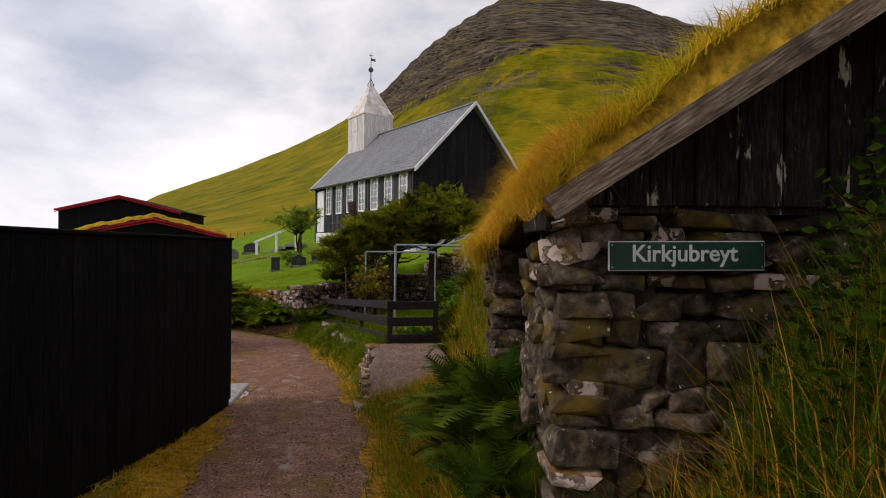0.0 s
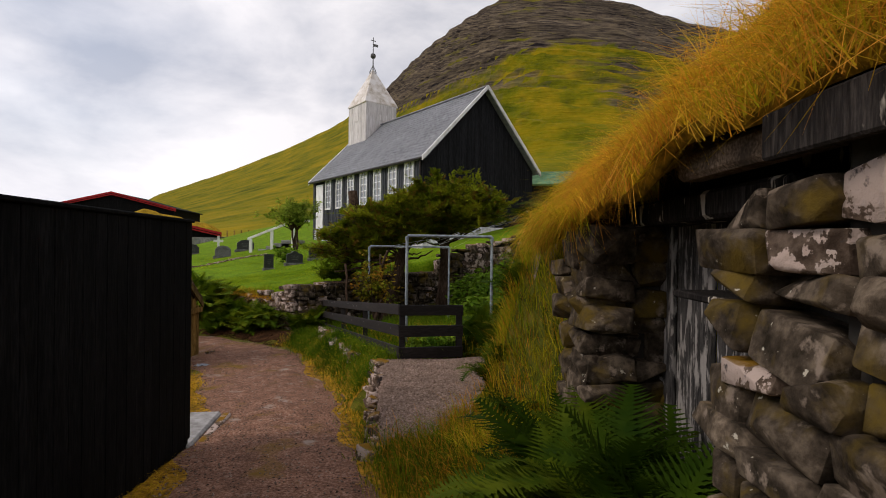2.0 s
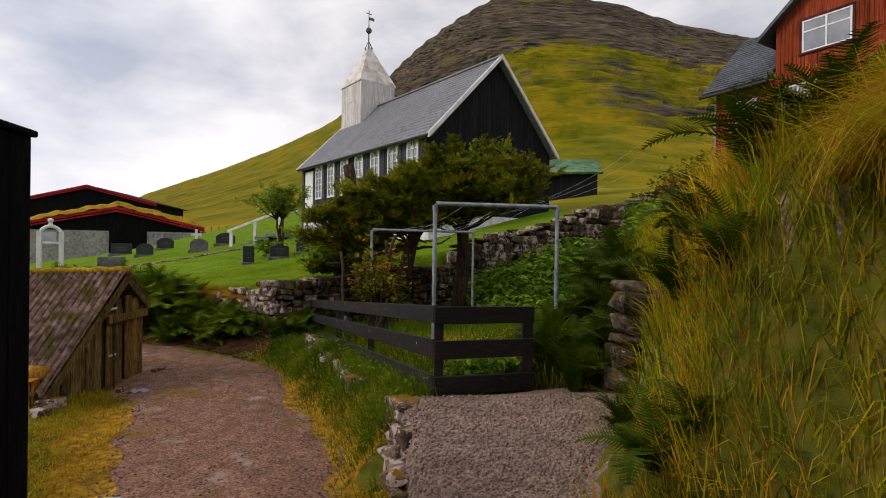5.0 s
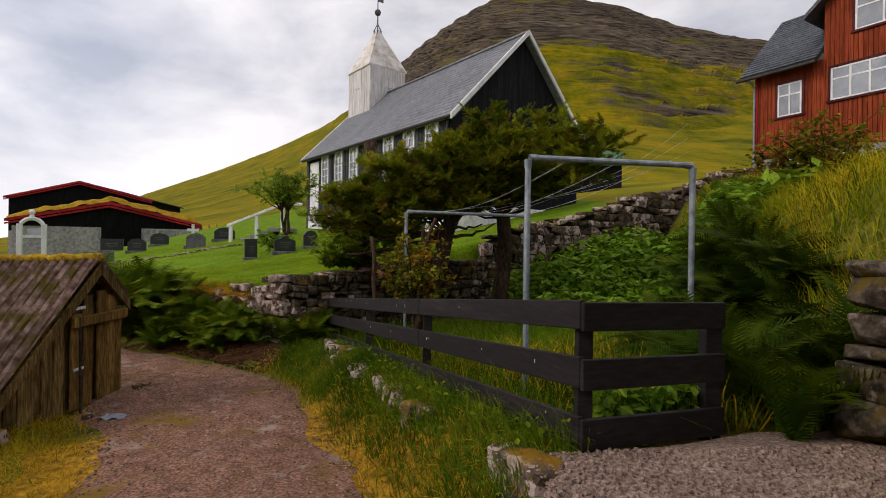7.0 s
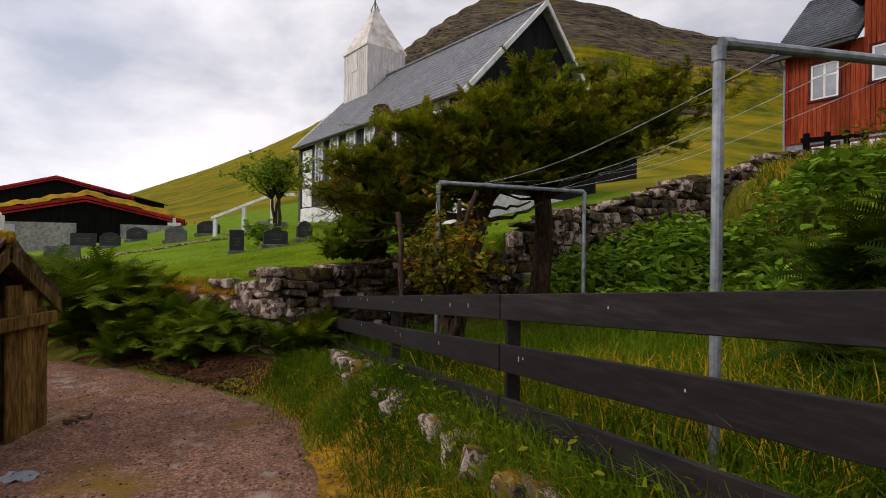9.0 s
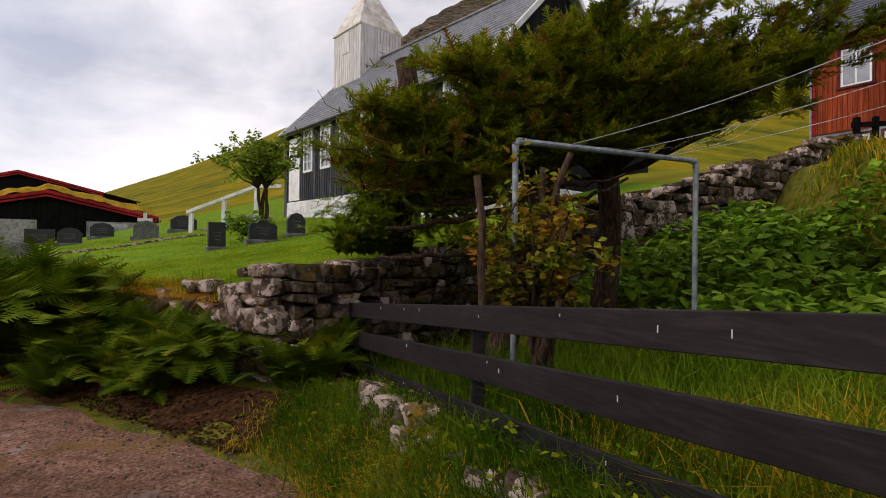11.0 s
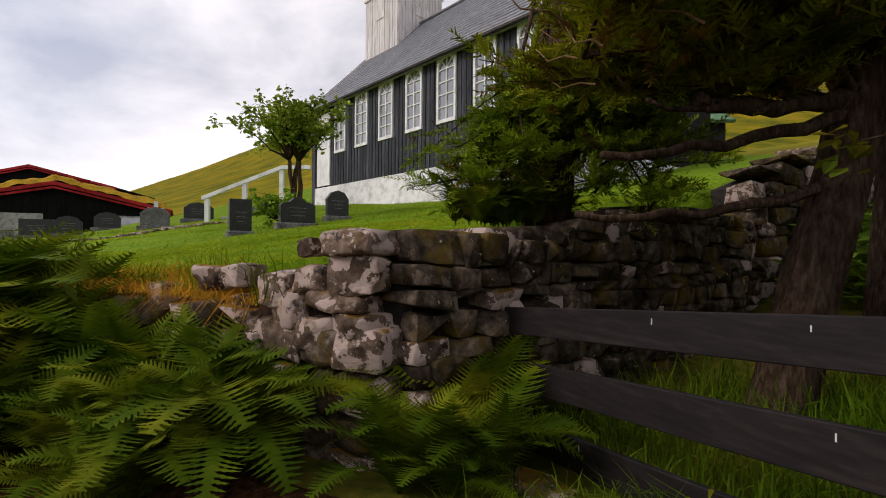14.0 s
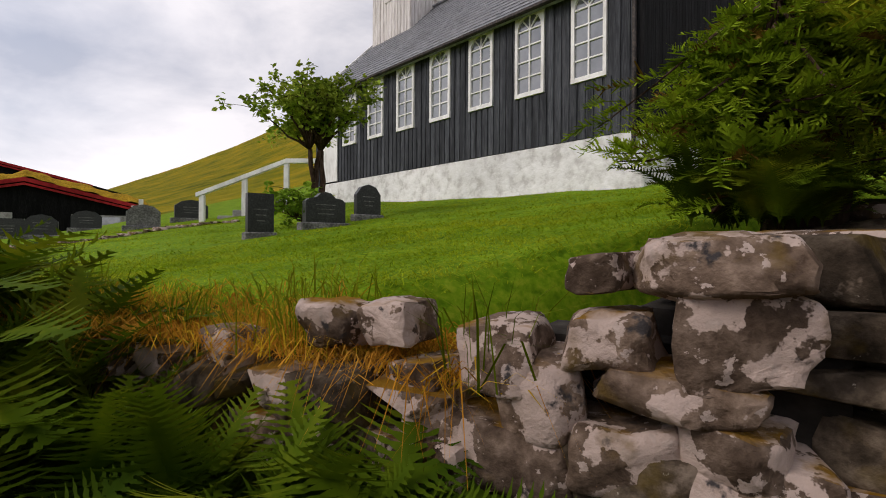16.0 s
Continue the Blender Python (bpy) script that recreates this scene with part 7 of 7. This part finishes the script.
    quads_object("dry_sprays", build(int(sprays * dry), seed + 2), M_NEEDLEDRY, tree, "browning needle sprays")["kind"] = "stuff"
    return tree


conifer((-0.5, 17.15, gz(-0.5, 17.15)), lambda x: float(np.interp(x, [-2.2, -1, 0, 0.6, 1.0], [2.6, 3.3, 3.55, 3.15, 2.75])), lambda x: float(np.interp(x, [-2.2, -0.8, 0.1, 0.6, 1.0], [1.8, 1.8, 1.85, 2.0, 2.15])),
        -2.2, 1.15, lambda x: float(np.interp(x, [-2.2, -0.6, 0.2, 1.0], [17.2, 16.8, 16.1, 15.1])), -0.8, 0.8, 46, 8600, 31, "dark wind-swept conifer with a flat spreading crown", 0.1)
leaning = conifer((-2.15, 16.25, gz(-2.15, 16.25)), lambda x: float(np.interp(x, [-4.15, -3.6, -2.6, -1.5, -0.4], [1.2, 1.65, 2.3, 2.9, 3.05])), lambda x: float(np.interp(x, [-4.15, -3.4, -2.6, -2.0, -0.4], [1.12, 1.04, 1.2, 1.6, 1.85])),
        -3.6, -0.4, lambda x: float(np.interp(x, [-4.15, -3, -1.5], [15.35, 15.75, 16.3])), -0.7, 0.55, 58, 13500, 57, "dark wind-swept conifer leaning over the churchyard wall", 0.14, lean=(0.78, 0.0))
# lower limbs, bare, some sawn off
for z0, e, r0, r1, b in ((1.2, (-2.85, 15.85, 1.01), 0.06, 0.04, -0.05), (1.08, (-3.39, 15.8, 0.69), 0.055, 0.022, -0.04), (0.62, (-3.49, 15.9, 0.39), 0.045, 0.02, -0.06), (1.65, (-3.45, 15.9, 1.24), 0.055, 0.022, 0.08),
                         (1.25, (-3.2, 15.7, 0.95), 0.04, 0.012, -0.08), (1.3, (-1.0, 15.3, 1.25), 0.04, 0.012, -0.06), (1.4, (-2.2, 15.2, 1.35), 0.04, 0.012, 0.05), (1.1, (-0.7, 15.9, 1.3), 0.05, 0.015, -0.1)):
    raw("limb", *limb((-1.92 + 0.29 * z0, 16.25, z0), e, r0, r1, (0, 0, b), 9)[0], M_BARK, leaning, "", True)
# bare twigs reaching out of the tree's edge
tw = []
for k in range(26):
    x = frng.uniform(-3.75, -3.0)
    p = Vector((x, 15.4 + frng.uniform(-0.3, 0.6), frng.uniform(1.0, 1.8)))
    e = p + Vector((frng.uniform(-0.32, -0.1), frng.uniform(-0.2, 0.2), frng.uniform(0.05, 0.25)))
    tw.append(limb(p, e, 0.008, 0.002, (0, 0, -0.03), 3)[0])
tagged(raw("dry_twigs", *merge(tw), M_TWIG), "bare orange twigs at the edge of the conifer", "twigs", kind="stuff")

# young spruce on the wall top
conifer((-3.3, 17.3, 0.4), lambda x: float(np.interp(x, [-4.0, -3.5, -2.9, -2.2], [0.7, 1.15, 1.3, 1.1])), lambda x: 0.45, -4.0, -2.2, lambda x: 17.3, -0.35, 0.35, 16, 2400, 83, "bushy young spruce on the churchyard wall", 0.05, M_SPRUCE)


# rowan by the church
def leafy_tree(name, base, centre, radii, limbs, leaves, size, leafmat, barkmat, seed, label, r0=0.07, stems=3, category="tree", low_fork=0.42):
    r = random.Random(seed)
    nr = np.random.default_rng(seed)
    tree = thing(name, label, category)
    c = Vector(centre)
    ends, sets = [], []
    for s in range(stems):
        fork = Vector(base).lerp(c, low_fork) + Vector((r.uniform(-0.2, 0.2), r.uniform(-0.15, 0.15), 0))
        part_, pts = limb(base, fork, r0 * r.uniform(0.7, 1), r0 * 0.5, (r.uniform(-0.08, 0.08), 0, 0), 5)
        raw("trunk", *part_, barkmat, tree, "", True)
        for k in range(limbs // stems):
            e = c + Vector((r.gauss(0, 0.55) * radii[0], r.gauss(0, 0.55) * radii[1], r.gauss(0.1, 0.5) * radii[2]))
            t, lp = limb(fork, e, r0 * 0.38, 0.006, (r.uniform(-0.1, 0.1), r.uniform(-0.1, 0.1), r.uniform(-0.05, 0.15)), 5)
            sets = [t]
            ends += lp[3:]
            for q in range(2):
                p = lp[r.randrange(2, 6)]
                e2 = p + Vector((r.gauss(0, 0.22), r.gauss(0, 0.22), r.gauss(0.08, 0.16)))
                sets.append(limb(p, e2, 0.008, 0.003, (0, 0, 0), 2)[0])
                ends.append(e2)
            raw("limb", *merge(sets), barkmat, tree, "", True)
    ends = np.array([tuple(e) for e in ends])
    pick = ends[nr.integers(0, len(ends), leaves)] + nr.normal(0, 0.08 * max(radii), (leaves, 3))
    quads_object("crown", leaf_quads(pick, size, 0.5, seed), leafmat, tree)
    return tree


leafy_tree("rowan_tree", (-6.9, 24.0, gz(-6.9, 24.0) - 0.1), (-6.95, 24.0, 2.95), (0.85, 0.8, 0.42), 42, 5600, 0.1, M_ROWANLEAF, M_BARK, 3, "small green rowan tree beside the church steps", 0.08, low_fork=0.62)
shrub = leafy_tree("shrub", (-2.15, 14.6, -0.8), (-2.08, 14.6, 0.62), (0.56, 0.36, 0.5), 30, 2300, 0.08, M_BUSHLEAF, M_BARK, 9, "sparse shrub with yellowing leaves behind the fence", 0.045, category="shrub")
for e, b in (((-1.8, 14.6, 1.3), -0.14), ((-2.0, 14.75, 1.2), 0.1), ((-1.85, 14.4, 0.2), -0.1)):
    raw("stem", *limb((-2.02, 14.55, -0.85), e, 0.06, 0.028, (b, 0.03, 0), 9)[0], M_BARK, shrub, "thick twisted brown stem", True)
v, f = limb((-2.7, 13.85, -0.8), (-2.68, 13.82, 0.98), 0.034, 0.026, (0.04, 0, 0), 6)[0]
tagged(raw("stump", v, f, M_BARK, None, "", True), "cut grey-brown stem in the shrub", "stem")
leafy_tree("shrub", (4.1, 14.2, gz(4.1, 14.2)), (4.1, 14.2, gz(4.1, 14.2) + 0.75), (1.0, 0.8, 0.4), 24, 2600, 0.08, M_BUSHLEAF, M_BARK, 15, "green shrub on the bank before the red house", 0.06, category="shrub")
leafy_tree("shrub", (-7.0, 23.6, gz(-7.0, 23.6)), (-7.05, 23.6, gz(-7.05, 23.6) + 0.32), (0.5, 0.4, 0.22), 18, 1300, 0.09, M_LEAF, M_BARK, 17, "low green bush at the rowan's foot", 0.03, category="shrub")

# broad-leaved plants in the garden
r = np.random.default_rng(4)
n = 7500
px = r.uniform(-0.6, 4.3, n)
py = r.uniform(12.6, 19.2, n) + 0.25 * np.clip(px, 0, 5)
keep = (behind(px, py) < -0.35) & (px > np.interp(py, [12.6, 14, 15.5, 18], [1.6, 0.9, 0.0, -0.4]))
px, py = px[keep], py[keep]
pz = ground_z(px, py) + r.uniform(0.1, 0.7, len(px)) * (0.75 + 0.35 * wavy(px, py, 2.6))
quads_object("butterbur", leaf_quads(np.stack([px, py, pz], -1), 0.2, 0.72, 5), M_LEAF, None, "mass of broad bright green leaves in the garden", "plants", "stuff")
n = 900
px = r.uniform(-0.9, -0.1, n)
py = 9.42 + 0.35 * (px + 1) + r.uniform(0.02, 0.4, n)
quads_object("nettle_leaves", leaf_quads(np.stack([px, py, ground_z(px, py) + r.uniform(0.05, 0.35, n)], -1), 0.075, 0.5, 6), M_LEAF, None, "small green leaves behind the low fence boards", "plants", "stuff")
n = 1500
p = on_lane_edge(1, 0.3, 1.2, 7.5, 15)(n)
p = p[off_wall(p[:, 0], p[:, 1])]
quads_object("weed_leaves", leaf_quads(np.concatenate([p, (ground_z(p[:, 0], p[:, 1]) + r.uniform(0.02, 0.2, len(p)))[:, None]], 1), 0.045, 0.5, 7), M_GRASS, None, "small weed leaves on the verge", "plants", "stuff")

n = 3600
px, py = 1.25 + 1.9 * r.random(n), r.uniform(1.95, 2.5, n)
quads_object("weed_leaves", leaf_quads(np.stack([px, py, ground_z(px, py) + r.random(n) ** 1.3 * (0.35 + 1.1 * smoothstep(1.25, 1.9, px))], -1), 0.06, 0.4, 12), M_DARKLEAF, None, "dark weed leaves crowding the hut wall", "plants", "stuff")

# loose chips on lane and gravel, litter under the ferns
def chips(name, pts, lo, hi, zf, material, label):
    out = []
    n = len(pts)
    s = r.uniform(lo, hi, n)
    z = zf(pts[:, 0], pts[:, 1])
    o = np.concatenate([pts, z[:, None]], 1)
    a = r.uniform(0, 6.28, n)
    ux = np.stack([np.cos(a), np.sin(a), r.uniform(-0.3, 0.3, n)], -1) * s[:, None]
    uy = np.stack([-np.sin(a), np.cos(a), r.uniform(-0.3, 0.3, n)], -1) * (s * 0.75)[:, None]
    top = np.zeros((n, 3))
    top[:, 2] = s * r.uniform(0.4, 0.9, n)
    b = [o - ux - uy, o + ux - uy, o + ux + uy, o - ux + uy]
    t = [o + (q - o) * 0.62 + top for q in b]
    qs = [np.stack(t, 1)] + [np.stack([b[i], b[(i + 1) % 4], t[(i + 1) % 4], t[i]], 1) for i in range(4)]
    return quads_object(name, np.stack(qs, 1).reshape(-1, 3), material, None, label, "gravel", "stuff")


p = np.stack([r.uniform(-7.5, 0.4, 26000), r.uniform(2.2, 15.2, 26000)], -1)
d, _, w = road_at(p[:, 0], p[:, 1])
chips("lane_chips", p[np.abs(d) < w * 0.97], 0.004, 0.013, lambda x, y: ground_z(x, y) + 0.024, M_CHIP, "loose stone chips scattered on the lane")
p = np.stack([r.uniform(-1.3, 1.4, 15000), r.uniform(7.0, 9.4, 15000)], -1)
p = p[~off_gravel(p[:, 0], p[:, 1])]
chips("terrace_chips", p, 0.005, 0.018, lambda x, y: gravel_z(x, y), M_GRAVEL, "loose pale gravel on the terrace")


def litter_pts(n):
    s = r.uniform(-0.8, 9, n)
    o = r.uniform(0.4, 1.12, n)
    return np.stack([CORNER[0] + WING_L[0] * s - 0.558 * o, CORNER[1] + WING_L[1] * s - 0.83 * o], -1)


lv, lf = [], []
for i in range(71):
    for j in range(9):
        t = i * 0.14 - 0.75
        o = 0.25 + (0.72 + 0.36 * float(smoothstep(0.8, 2.2, t))) * j / 8 + (0.12 * math.sin(t * 3.1) + 0.08 * math.sin(t * 7.7)) * (j / 8)
        x, y = CORNER[0] + WING_L[0] * t - 0.558 * o, CORNER[1] + WING_L[1] * t - 0.83 * o
        lv.append((x, y, gz(x, y) + (0.03 if 0 < j < 8 else -0.03)))
lf = [(i * 9 + j, i * 9 + j + 1, i * 9 + j + 10, i * 9 + j + 9) for i in range(70) for j in range(8)]
tagged(raw("trim", lv, lf, M_LITTER, smooth_faces=True), "bare brown soil and litter along the wall foot", "soil", kind="structure")
p = litter_pts(9000)
quads_object("leaf_litter", leaf_quads(np.concatenate([p, (ground_z(p[:, 0], p[:, 1]) + 0.02)[:, None]], 1), 0.045, 0.9, 8), M_LITTER, None, "brown dead fern litter under the wall", "litter", "stuff")

# small yellow flowers
for k, (x, y, z) in enumerate(((1.62, 2.5, 0.78), (1.58, 2.52, 0.75), (1.3, 2.4, 0.1))):
    fl = thing("flower", "small yellow flower on a thin stem", "flower", Matrix.Translation((x, y, z)), "yellow flowers")
    v, f = tube_data([(0, 0, -0.3), (0, 0, 0)], [0.002, 0.002], 4)
    raw("stem", v, f, M_GRASS, fl)
    for q in range(5):
        part("petal", box(0.001, 0.014, -0.006, 0.006, -0.001, 0.001, Matrix.Rotation(q * 1.2566, 4, "Z") @ Matrix.Rotation(-0.4, 4, "Y")), M_FLOWER, fl)

scrap_v, scrap_f = [], []
for i in range(7):
    for j in range(5):
        x, y = -5.45 + i * 0.045, 12.2 + j * 0.04
        scrap_v.append((x, y, gz(x, y) + 0.03 + 0.02 * math.sin(i * 2.1 + j * 3.3)))
scrap_f = [(i * 5 + j, i * 5 + j + 1, i * 5 + j + 6, i * 5 + j + 5) for i in range(6) for j in range(4)]
tagged(raw("plastic_scrap", scrap_v, scrap_f, M_BLUEGREY, smooth_faces=True), "crumpled blue-grey plastic scrap lying by the shed", "litter")
